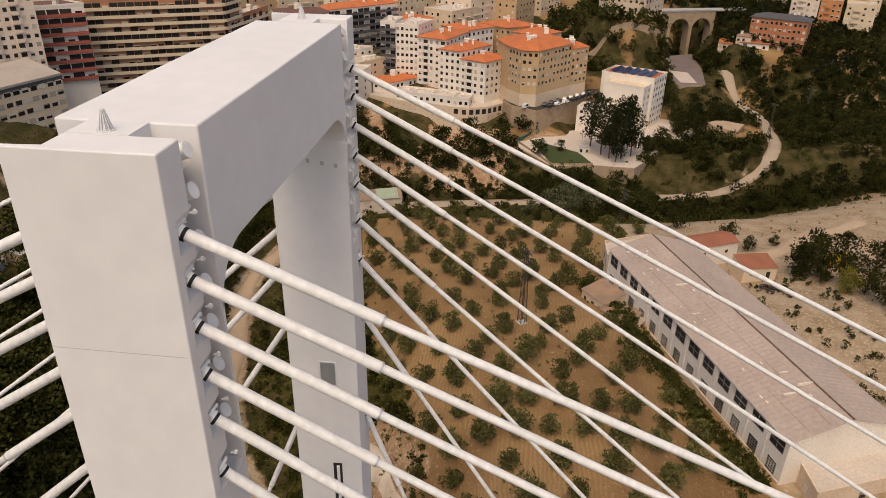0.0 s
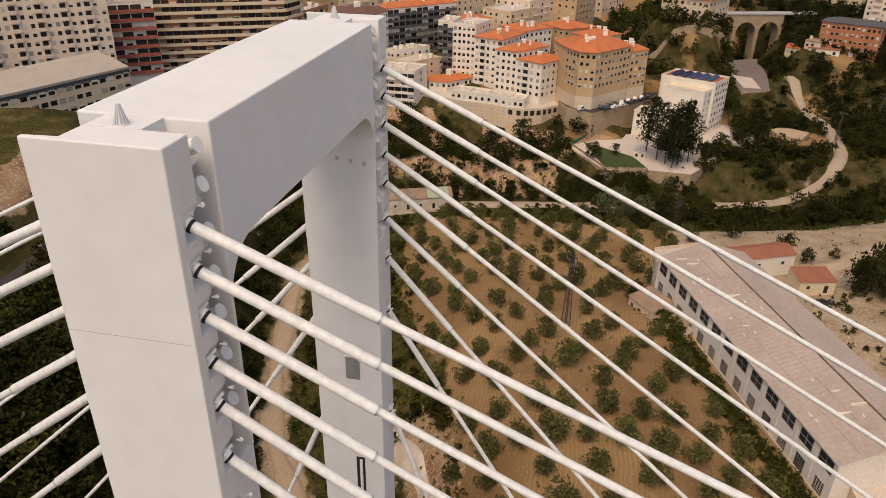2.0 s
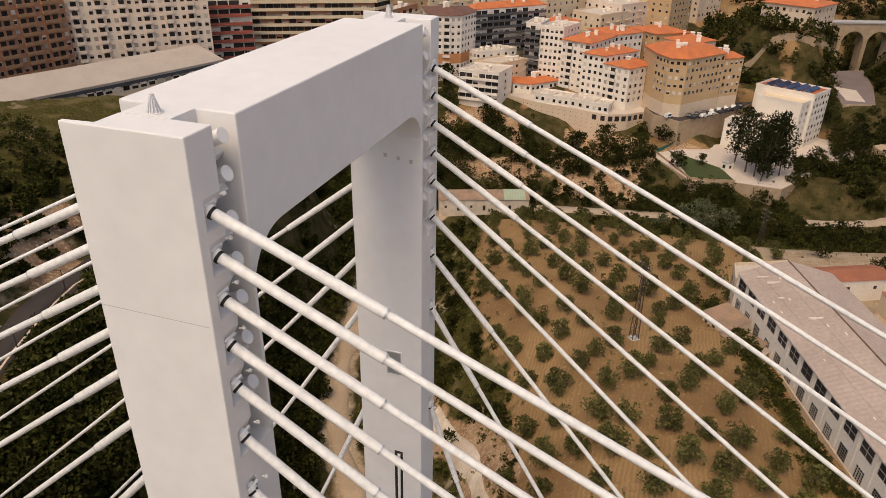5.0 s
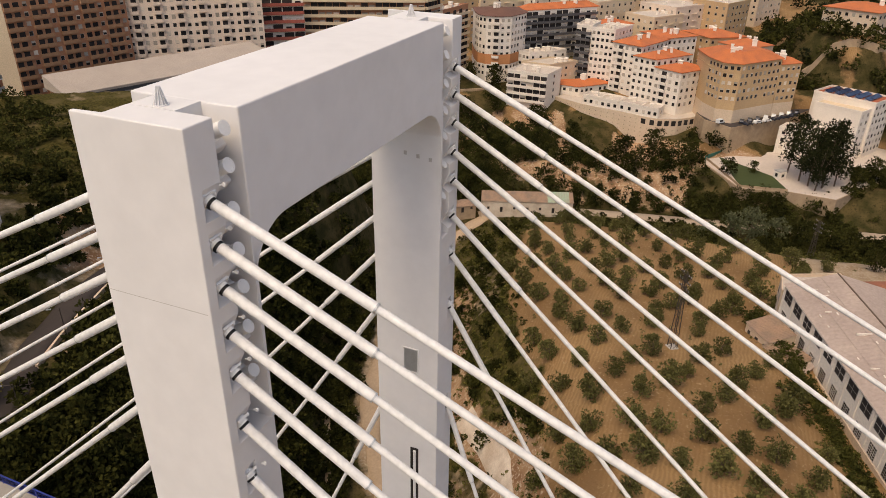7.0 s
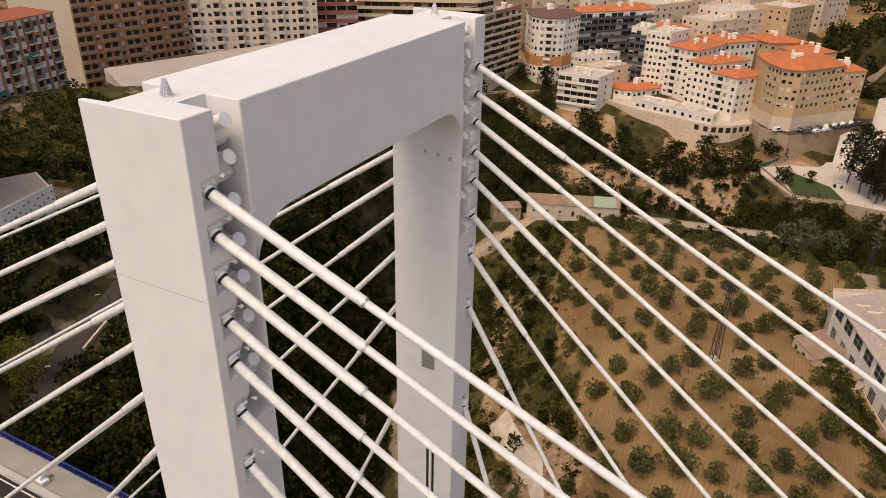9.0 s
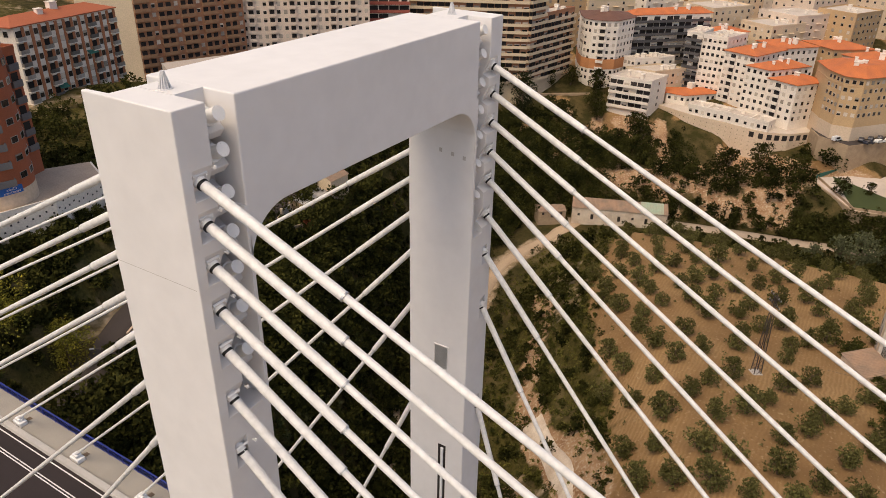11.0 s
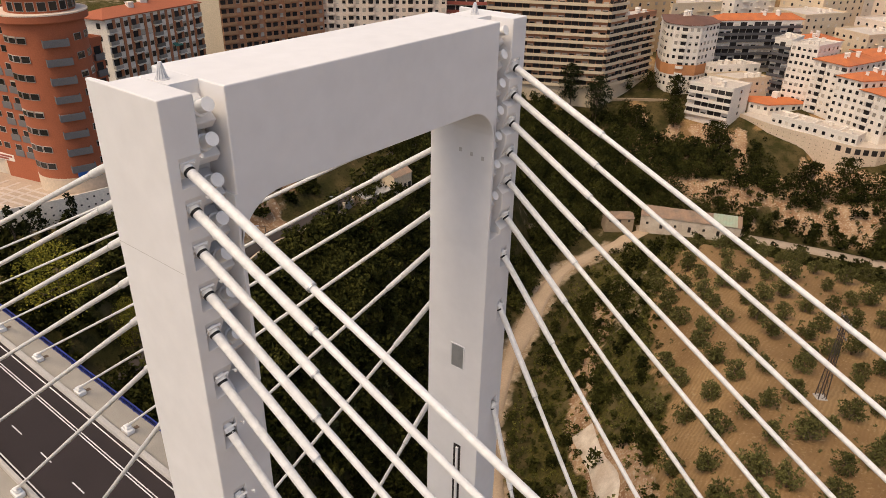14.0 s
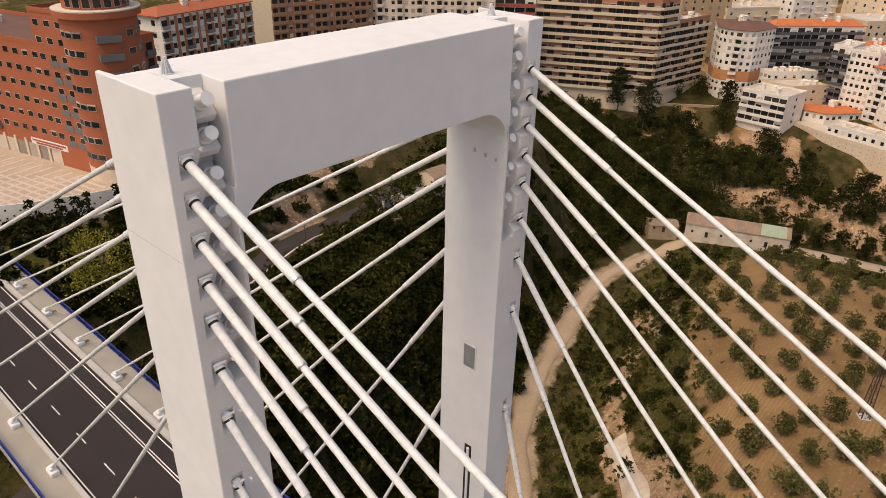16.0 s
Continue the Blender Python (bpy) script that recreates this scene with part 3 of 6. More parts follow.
        # mouths of the front stays
        for k, z in enumerate(STAY_Z):
            zz = z + 0.0
            bm = bmesh.new()
            slope = (z - DECK_Z) / (105.3 - 11.83 * k)
            ax = Vector((0, -1, -slope)).normalized()
            c = Vector((X(0.75), 0.02, zz))
            up = ax.cross(Vector((1, 0, 0)))
            m = Matrix.Translation(c) @ Matrix((Vector((1, 0, 0)), ax, up)).transposed().to_4x4()
            box(bm, -0.28, 0.28, -0.22, -0.14, -0.28, 0.28, 0, m)
            tube(bm, c - ax * 0.3, c - ax * 0.02, 0.225, seg=18)
            for sx in (-0.22, 0.22):
                for sz in (-0.22, 0.22):
                    p = m @ Vector((sx, -0.15, sz))
                    tube(bm, p, p + ax * 0.06, 0.025, seg=6)
            part("anchor_plate", bm, [M["cap"]], leg, "white steel plate with corner bolts")
            bm = bmesh.new()
            tube(bm, c - ax * 0.04, c + ax * 0.08, 0.205, seg=18)
            part("seal_ring", bm, [M["rubber"]], leg, "black rubber ring")
            bm = bmesh.new()
            p = m @ Vector((0.42 if not side else -0.42, -0.15, 0.40))
            tube(bm, p, p + Vector((0, -0.16, 0.05)), 0.03, seg=6)
            tube(bm, p + Vector((-0.03, -0.16, 0.05)), p + Vector((0.03, -0.16, 0.05)), 0.07, seg=10)
            part("lifting_eye", bm, [M["cap"]], leg)
        # finial
        bm = bmesh.new()
        cx, cy = X(1.57), 2.14
        tube(bm, (cx, cy, TOP), (cx, cy, TOP + 0.54), 0.17, 0.045, 16)
        tube(bm, (cx, cy, TOP + 0.54), (cx, cy, TOP + 0.57), 0.07, seg=14)
        tube(bm, (cx, cy, TOP), (cx, cy, TOP + 0.03), 0.25, seg=20)
        fin = part("finial", bm, [M["painted_grey"]], py, "ribbed grey painted cone")
        for i in range(12):
            an = i * math.pi / 6
            p = Vector((cx + 0.20 * math.cos(an), cy + 0.20 * math.sin(an), TOP))
            q = Vector((cx + 0.055 * math.cos(an), cy + 0.055 * math.sin(an), TOP + 0.55))
            bm = bmesh.new()
            tube(bm, p, q, 0.02, 0.014, 6)
            part("rib", bm, [M["painted_grey"]], fin)
    # cross beam with rounded haunches
    bm = bmesh.new()
    x0, x1, zb, r = 2.40, WID - 2.40, 35.83, 2.0
    prof = [(x0, TOP), (x0, zb - r)]
    prof += [(x0 + r - r * math.cos(a), zb - r + r * math.sin(a)) for a in np.linspace(0, math.pi / 2, 12)[1:]]
    prof += [(x1 - r + r * math.sin(a), zb - r + r * math.cos(a)) for a in np.linspace(0, math.pi / 2, 12)]
    prof += [(x1, TOP)]
    fr = [bm.verts.new((x, 0.0, z)) for x, z in prof]
    bk = [bm.verts.new((x, DEP, z)) for x, z in prof]
    bm.faces.new(fr)
    bm.faces.new(bk[::-1])
    for i in range(len(prof)):
        j = (i + 1) % len(prof)
        bm.faces.new((fr[i], bk[i], bk[j], fr[j]))
    bmesh.ops.recalc_face_normals(bm, faces=bm.faces)
    bevel(bm, 0.055, 2, 60)
    part("cross_beam", bm, [M["concrete"]], py)
    # inspection hatch and service slot on the inner face of the far leg
    xi = WID - 2.45
    bm = bmesh.new()
    box(bm, xi - 0.03, xi + 0.02, 1.36, 2.26, 18.72, 20.36)
    part("hatch", bm, [M["galv"]], py, "grey sheet metal inspection hatch")
    bm = bmesh.new()
    for y0, y1, z0, z1 in ((1.28, 1.36, 18.64, 20.44), (2.26, 2.34, 18.64, 20.44), (1.36, 2.26, 18.64, 18.72), (1.36, 2.26, 20.36, 20.44)):
        box(bm, xi - 0.05, xi + 0.02, y0, y1, z0, z1)
    part("hatch_frame", bm, [M["concrete"]], py)
    bm = bmesh.new()
    box(bm, xi - 0.012, xi + 0.02, 1.30, 1.88, 0.0, 12.4)
    part("service_slot", bm, [M["void"]], py, "dark vertical slot")
    bm = bmesh.new()
    tube(bm, (xi - 0.06, 1.55, 0), (xi - 0.06, 1.55, 12.2), 0.10, seg=12)
    part("conduit", bm, [M["cap"]], py, "white vertical pipe")
    for y, z in ((2.1, 33.1), (1.35, 33.0), (0.63, 32.9)):
        bm = bmesh.new()
        box(bm, xi - 0.012, xi + 0.01, y - 0.09, y + 0.09, z - 0.11, z + 0.11)
        tube(bm, (xi - 0.03, y, z), (xi, y, z), 0.035, seg=8)
        part("form_tie_plate", bm, [M["kerb"]], py, "small square metal plate")
    # pour joints on the outer face
    for z in (34.0,):
        bm = bmesh.new()
        box(bm, -0.003, 0.01, 0.12, DEP - 0.06, z, z + 0.022)
        part("pour_joint", bm, [M["kerb"]], py, "faint horizontal casting joint")
    return py


PYLON = build_pylon()


def build_stay(kind, k, side):
    """One stay from its mouth in the pylon to its block on the deck."""
    xt = 0.75 if kind == "front" else 1.78
    x = WID - xt if side else xt
    xd = WID - 4.3 if side else 4.3
    if kind == "front":
        a, b = Vector((x, -0.02, STAY_Z[k])), Vector((xd, -(105.3 - 11.83 * k), DECK_Z + 0.9))
    else:
        a, b = Vector((x, DEP, STAY_Z[k] - 0.3)), Vector((xd, 100.5 - 10.77 * k, DECK_Z + 0.9))
    ax = (b - a).normalized()
    st = thing("stay_cable", "white sheathed bridge stay with a thicker upper sleeve", "bridge cable", "stay cables of the bridge")
    bm = bmesh.new()
    tube(bm, a - ax * 0.4, a + ax * 5.75, 0.175, seg=18)
    part("sleeve", bm, [M["cable"]], st)
    bm = bmesh.new()
    tube(bm, a + ax * 5.7, b, 0.132, seg=14)
    part("sheath", bm, [M["cable"]], st)
    bm = bmesh.new()
    tube(bm, a + ax * 5.74, a + ax * 5.80, 0.182, seg=18)
    part("sleeve_end", bm, [M["galv"]], st)
    bm = bmesh.new()
    tube(bm, b - ax * 1.6, b, 0.17, seg=14)
    part("lower_sleeve", bm, [M["cable"]], st)
    bm = bmesh.new()
    m = Matrix.Translation((b.x, b.y, DECK_Z))
    box(bm, -0.45, 0.45, -0.75, 0.75, 0.0, 0.55, 0, m)
    box(bm, -0.32, 0.32, -0.4, 0.4, 0.55, 0.95, 0, m)
    bevel(bm, 0.05, 1)
    part("deck_anchor", bm, [M["cap"]], st, "white steel anchor block")
    bm = bmesh.new()
    box(bm, 0.75, 1.25, -0.28, 0.28, 0.0, 0.04, 0, m)
    part("cover_plate", bm, [M["wood"]], st, "rusty brown floor plate")
    return st


for side in (0, 1):
    for k in range(9):
        build_stay("front", k, side)
    for k in range(9):
        build_stay("rear", k, side)


# ---------------------------------------------------------------- bridge deck
def build_deck():
    dk = thing("bridge_deck", "concrete bridge deck with an asphalt road and pale edge strips", "bridge deck", kind="structure")
    y0, y1 = -150.0, 190.0
    bm = bmesh.new()
    box(bm, 2.5, WID - 2.5, y0, y1, DECK_Z - 0.5, DECK_Z)
    box(bm, 5.5, WID - 5.5, y0, y1, DECK_Z - 2.6, DECK_Z - 0.5)
    part("slab", bm, [M["deck"]], dk)
    for xa, xb in ((1.85, 2.5), (WID - 2.5, WID - 1.85)):
        for ya, yb in ((y0, -1.2), (DEP + 1.2, y1)):
            bm = bmesh.new()
            box(bm, xa, xb, ya, yb, DECK_Z - 0.5, DECK_Z)
            part("edge_strip", bm, [M["deck"]], dk)
    bm = bmesh.new()
    box(bm, 5.4, 15.1, y0, y1, DECK_Z, DECK_Z + 0.02)
    part("carriageway", bm, [M["asphalt"]], dk, "dark asphalt surface")
    for xc, w in ((5.75, 0.14), (14.65, 0.14), (12.68, 0.12), (12.98, 0.12)):
        bm = bmesh.new()
        box(bm, xc - w / 2, xc + w / 2, y0, y1, DECK_Z + 0.02, DECK_Z + 0.03)
        part("road_line", bm, [M["line"]], dk, "white painted line")
    y = -144.6
    while y < 185:
        bm = bmesh.new()
        box(bm, 8.53, 8.66, y, y + 2.4, DECK_Z + 0.02, DECK_Z + 0.03)
        part("lane_dash", bm, [M["line"]], dk)
        y += 6.9
    y = 5.0
    while y < 150:
        bm = bmesh.new()
        tube(bm, (12.83, y, DECK_Z + 0.02), (12.83, y, DECK_Z + 0.16), 0.09, 0.06, 8)
        part("lane_stud", bm, [M["rubber"]], dk, "dark flexible lane marker")
        y += 5.2
    for xa, xb, h in ((4.86, 5.42, 0.55), (15.05, 15.85, 0.45)):
        bm = bmesh.new()
        prof = [(xa, 0), (xa + 0.08, h), (xb - 0.08, h), (xb, 0)]
        lo = [bm.verts.new((x, y0, DECK_Z + z)) for x, z in prof]
        hi = [bm.verts.new((x, y1, DECK_Z + z)) for x, z in prof]
        for i in range(4):
            bm.faces.new((lo[i], lo[(i + 1) % 4], hi[(i + 1) % 4], hi[i]))
        bm.faces.new(lo)
        bm.faces.new(hi[::-1])
        bevel(bm, 0.05, 2)
        part("kerb", bm, [M["kerb"]], dk, "pale concrete kerb barrier")
    return dk


def build_railing(x, ya, yb):
    rl = thing("bridge_railing", "dark blue painted steel railing on the deck edge", "railing", "deck railings")
    bm = bmesh.new()
    tube(bm, (x, ya, DECK_Z + 1.1), (x, yb, DECK_Z + 1.1), 0.09, seg=8)
    part("top_rail", bm, [M["blue"]], rl)
    bm = bmesh.new()
    box(bm, x - 0.03, x + 0.03, ya, yb, DECK_Z + 0.12, DECK_Z + 0.2)
    part("bottom_rail", bm, [M["blue"]], rl)
    pm = None
    n = int((yb - ya) / 2.4)
    bm = bmesh.new()
    box(bm, -0.05, 0.05, -0.04, 0.04, 0, 1.1)
    pm = finish(bm, "post", M["blue"])
    for i in range(n + 1):
        shared("post", pm, rl, Matrix.Translation((x, ya + (yb - ya) * i / n, DECK_Z)))
    bm = bmesh.new()
    for i in range(int((yb - ya) / 0.16)):
        y = ya + i * 0.16
        box(bm, x - 0.012, x + 0.012, y, y + 0.03, DECK_Z + 0.2, DECK_Z + 1.05)
    part("baluster_rest", bm, [M["blue"]], rl)["kind"] = "stuff"
    return rl


build_deck()
for x in (2.0, WID - 2.0):
    build_railing(x, -100, -1.3)
    build_railing(x, DEP + 1.3, 125)

# ---------------------------------------------------------------- buildings
def ring(bm, w, h, t, y0, y1):
    """A connected rectangular frame round an opening w by h, of thickness t."""
    o = [(-w / 2 - t, -t), (w / 2 + t, -t), (w / 2 + t, h + t), (-w / 2 - t, h + t)]
    i = [(-w / 2, 0), (w / 2, 0), (w / 2, h), (-w / 2, h)]
    vs = [[bm.verts.new((x, y, z)) for x, z in loop] for y in (y0, y1) for loop in (o, i)]
    for k in range(4):
        n = (k + 1) % 4
        bm.faces.new((vs[0][k], vs[0][n], vs[1][n], vs[1][k]))
        bm.faces.new((vs[0][k], vs[0][n], vs[2][n], vs[2][k]))
        bm.faces.new((vs[1][k], vs[1][n], vs[3][n], vs[3][k]))
        bm.faces.new((vs[2][k], vs[2][n], vs[3][n], vs[3][k]))


def one_box(name, dims, mat):
    bm = bmesh.new()
    box(bm, *dims)
    return finish(bm, name, mat)


rnd = random.Random(7)


def plain_window(kind, w, h):
    """A far window in one piece."""
    bm = bmesh.new()
    ring(bm, w, h, 0.06, -0.06, 0.03)
    cut = {"open": 0.0, "half": 0.45, "shut": 0.97, "low": 0.2}[kind]
    box(bm, -w / 2, w / 2, -0.02, 0.02, 0, h * (1 - cut), 1)
    if cut:
        box(bm, -w / 2, w / 2, -0.04, 0.02, h * (1 - cut), h, 2)
    return finish(bm, "window", [M["frame"], M["glass"], M["shutter"]])


SIZES = ((1.5, 1.5, 1.05), (1.3, 1.2, 1.35), (2.2, 2.2, 1.5), (0.8, 0.9, 1.3))
PLAIN = {(k, key): plain_window(k, w, h) for key, w, h in SIZES for k in ("open", "half", "shut", "low")}


def put_window(parent, kind, w, at):
    shared("window", PLAIN[(kind, w)], parent, at)


def tray(bm, w, d, h, t=0.12):
    """A balcony with a solid front: floor and parapet in one piece, open towards the wall."""
    x, prof = w / 2, None
    out = [(-x, 0.02), (-x, -d), (x, -d), (x, 0.02)]
    inn = [(-x + t, 0.02), (-x + t, -d + t), (x - t, -d + t), (x - t, 0.02)]
    rows = []
    for pts, z in ((out, -0.22), (out, h), (inn, h), (inn, 0.0)):
        rows.append([bm.verts.new((a, b, z)) for a, b in pts])
    for r, s in zip(rows, rows[1:]):
        for k in range(3):
            bm.faces.new((r[k], r[k + 1], s[k + 1], s[k]))
    bm.faces.new(rows[0])
    bm.faces.new(rows[3])


def balcony_meshes(w, d, style, mat):
    bm = bmesh.new()
    tray(bm, w, d, 1.0 if style == "solid" else 0.05)
    slab = finish(bm, "balcony", mat)
    rail = None
    if style == "iron":
        bm = bmesh.new()
        tray(bm, w - 0.1, d - 0.05, 1.0, 0.04)
        rail = finish(bm, "balustrade", M["balustrade"])
    # flat dark sheet: the doorway's shade is put into its colour
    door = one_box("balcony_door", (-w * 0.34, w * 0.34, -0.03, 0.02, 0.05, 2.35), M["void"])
    return slab, rail, door


def put_balcony(parent, w, d, style, mat, at):
    key = (style, mat.name, round(w, 1))
    if key not in BALC:
        BALC[key] = balcony_meshes(round(w, 1), d, style, mat)
    slab, rail, door = BALC[key]
    o = shared("balcony", slab, parent, at)
    if at.translation.x > 335:
        return
    for n, me in (("balustrade", rail), ("balcony_door", door)):
        if me is not None:
            p = new(n, me)
            p.parent = o


BALC, LOGGIA = {}, {}


def facade(parent, a, b, z0, z1, floor, bays, style="windows", centre=None, balcony=None, skip=0.0, first=0.95, wide=1.3):
    """Windows and balconies over one face, from corner a to corner b; the floors are counted down from the eaves."""
    a, b = Vector((a[0], a[1], 0)), Vector((b[0], b[1], 0))
    u = (b - a).normalized()
    nrm = Vector((u.y, -u.x, 0))
    if centre is not None and nrm.dot(Vector((centre[0], centre[1], 0)) - a) > 0:
        nrm = -nrm
    length = (b - a).length
    side = Vector((0, 0, 1)).cross(-nrm)
    base = Matrix((side, -nrm, Vector((0, 0, 1)))).transposed().to_4x4()
    floor, bays = min(floor, z1 - z0), max(1, bays or round(length / 2.75))
    n = max(1, int((z1 - z0) / floor))
    kinds = ("open", "open", "open", "low") if style == "brick" else ("open", "open", "half", "low", "low", "shut", "shut")
    for f in range(n):
        z = z1 - (f + 1) * floor
        if z < z0 - 0.3:
            break
        if style == "bands":
            bm = bmesh.new()
            tray(bm, length, 1.3, 1.05)
            part("balcony", bm, [balcony], parent, "", False, Matrix.Translation((*((a + b) / 2 + nrm * 0.01).xy, z)) @ base)
        for i in range(bays):
            k = (i + 0.5) / bays
            p = a + (b - a) * k + nrm * 0.012
            at = Matrix.Translation((p.x, p.y, z + (0.06 if style == "bands" else first))) @ base
            if style == "brick" and i % 9 in (5, 6):
                put_balcony(parent, 2.3, 0.5, "solid", M["parapet_grey"], Matrix.Translation((p.x, p.y, z + 0.02)) @ base)
                continue
            if style == "striped" and i % 3 == 0:
                put_balcony(parent, length / bays * 1.05, 0.9, "iron", balcony, Matrix.Translation((p.x, p.y, z + 0.02)) @ base)
                continue
            if style == "stacked" and i % 3 != 2:
                put_balcony(parent, length / bays * 0.98, 0.9, "solid", balcony, Matrix.Translation((p.x, p.y, z + 0.02)) @ base)
                continue
            if style in ("mixed", "iron") and i % (3 if style == "mixed" else 2) == 1:
                put_balcony(parent, length / bays * (1.05 if style == "mixed" else 0.8), 1.0, "solid" if style == "mixed" else "iron", balcony, Matrix.Translation((p.x, p.y, z + 0.02)) @ base)
                continue
            if rnd.random() < skip:
                continue
            # no recess is cut: a dark sheet paints the loggia's shade on the wall
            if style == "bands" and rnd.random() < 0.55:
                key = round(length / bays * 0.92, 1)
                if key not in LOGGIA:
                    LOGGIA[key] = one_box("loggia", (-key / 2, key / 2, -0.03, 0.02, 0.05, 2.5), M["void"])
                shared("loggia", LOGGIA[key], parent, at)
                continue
            w = 2.2 if style == "bands" else wide
            put_window(parent, rnd.choice(kinds), w, at)


def stripes(hs, a, b, z0, z1, count, mat, group="pilaster"):
    """Upright painted strips on one face of a block."""
    d = Vector((b[0] - a[0], b[1] - a[1], 0))
    m = Matrix.Translation((*a, 0)) @ Matrix.Rotation(math.atan2(d.y, d.x), 4, "Z")
    me = one_box("pilaster", (-0.42, 0.42, -0.18, 0.05, z0, z1), mat)
    for i in range(count):
        shared(group, me, hs, m @ Matrix.Translation((d.length * (i + 0.98) / count, 0, 0)))


def inset(poly, centre, k):
    return [(centre[0] + (x - centre[0]) * k, centre[1] + (y - centre[1]) * k) for x, y in poly]


def house(name, label, corner, left, right, z0, z1, wall, roof="flat", roof_mat=None, floor=3.35, bays=(6, 6), style=("windows", "windows"), balcony=None, eave=0.6, rise=2.6, clutter=3, skip=0.0, plinth=None, band=None, wide=1.3, category="apartment block"):
    """A block on a four-cornered plan: the corner next to the valley, and those to its left and right."""
    far = (left[0] + right[0] - corner[0], left[1] + right[1] - corner[1])
    plan = [corner, right, far, left]
    c = (sum(p[0] for p in plan) / 4, sum(p[1] for p in plan) / 4)
    hs = thing(name, label, category)
    bm = bmesh.new()
    prism(bm, plan, z0 - 14, z1)
    part("wall", bm, [wall], hs)
    if plinth:
        bm = bmesh.new()
        prism(bm, inset(plan, c, 1.004), z0 - 14, z0 + 3.2)
        part("ground_floor", bm, [plinth], hs)
    if band:
        bm = bmesh.new()
        prism(bm, inset(plan, c, 1.006), band[0], band[1])
        part("band", bm, [band[2]], hs)
    if roof == "flat":
        bm = bmesh.new()
        prism(bm, inset(plan, c, 0.97), z1, z1 + 0.12)
        part("roof", bm, [roof_mat or M["roof_pale"]], hs)
        for p, q in zip(plan, plan[1:] + plan[:1]):
            bm = bmesh.new()
            d = Vector((q[0] - p[0], q[1] - p[1], 0))
            m = Matrix.Translation((p[0], p[1], z1)) @ Matrix.Rotation(math.atan2(d.y, d.x), 4, "Z")
            box(bm, 0, d.length, -0.12, 0.12, 0, 0.8, 0, m)
            part("parapet", bm, [wall], hs)
    else:
        bm = bmesh.new()
        o = inset(plan, c, 1 + eave / 10)
        lo = [bm.verts.new((x, y, z1)) for x, y in o]
        lo2 = [bm.verts.new((x, y, z1 + 0.25)) for x, y in o]
        l1, l2 = math.dist(corner, right), math.dist(corner, left)
        if l1 >= l2:
            r0, r1 = [((o[0][i] + o[3][i]) / 2, (o[1][i] + o[2][i]) / 2) for i in (0, 1)]
            pa, pb = Vector((r0[0], r1[0], 0)), Vector((r0[1], r1[1], 0))
            k = min(0.45, 0.5 * l2 / l1)
            ends = ((0, 3), (1, 2))
        else:
            r0, r1 = [((o[0][i] + o[1][i]) / 2, (o[3][i] + o[2][i]) / 2) for i in (0, 1)]
            pa, pb = Vector((r0[0], r1[0], 0)), Vector((r0[1], r1[1], 0))
            k = min(0.45, 0.5 * l1 / l2)
            ends = ((0, 1), (3, 2))
        ra, rb = pa.lerp(pb, k), pb.lerp(pa, k)
        va, vb = bm.verts.new((ra.x, ra.y, z1 + rise)), bm.verts.new((rb.x, rb.y, z1 + rise))
        (e0, e1), (g0, g1) = ends
        bm.faces.new((lo2[e0], lo2[e1], va))
        bm.faces.new((lo2[g0], lo2[g1], vb))
        bm.faces.new((lo2[e0], lo2[g0], vb, va))
        bm.faces.new((lo2[e1], lo2[g1], vb, va))
        for i in range(4):
            bm.faces.new((lo[i], lo[(i + 1) % 4], lo2[(i + 1) % 4], lo2[i]))
        bm.faces.new(lo)
        part("roof", bm, [roof_mat or M["terracotta"]], hs, "hipped clay tile roof")
    for _ in range(clutter):
        s, t = rnd.uniform(0.2, 0.8), rnd.uniform(0.2, 0.8)
        x = corner[0] + (right[0] - corner[0]) * s + (left[0] - corner[0]) * t
        y = corner[1] + (right[1] - corner[1]) * s + (left[1] - corner[1]) * t
        w, h = rnd.uniform(0.5, 1.0), rnd.uniform(1.0, 2.2)
        bm = bmesh.new()
        box(bm, x - w, x + w, y - w, y + w, z1 - 0.1, z1 + h + (rise * 0.6 if roof != "flat" else 0))
        box(bm, x - w - 0.15, x + w + 0.15, y - w - 0.15, y + w + 0.15, z1 + h + (rise * 0.6 if roof != "flat" else 0), z1 + h + 0.2 + (rise * 0.6 if roof != "flat" else 0))
        part("chimney", bm, [M["white"]], hs, "white rendered roof outlet")
    if style[0] == "none":
        pass
    elif style[0] == "blank":
        bm = bmesh.new()
        d = Vector((left[0] - corner[0], left[1] - corner[1], 0))
        box(bm, 0.05, d.length, -0.08, 0.08, z0 - 14, z1 - 0.3, 0, Matrix.Translation((*corner, 0)) @ Matrix.Rotation(math.atan2(d.y, d.x), 4, "Z"))
        part("gable_wall", bm, [M["sand"]], hs, "blank stained cream end wall")
    else:
        facade(hs, left, corner, z0, z1 - 0.25, floor, bays[0], style[0], c, balcony, skip, wide=wide)
    facade(hs, corner, right, z0, z1 - 0.25, floor, bays[1], style[1], c, balcony, skip, wide=wide)
    return hs


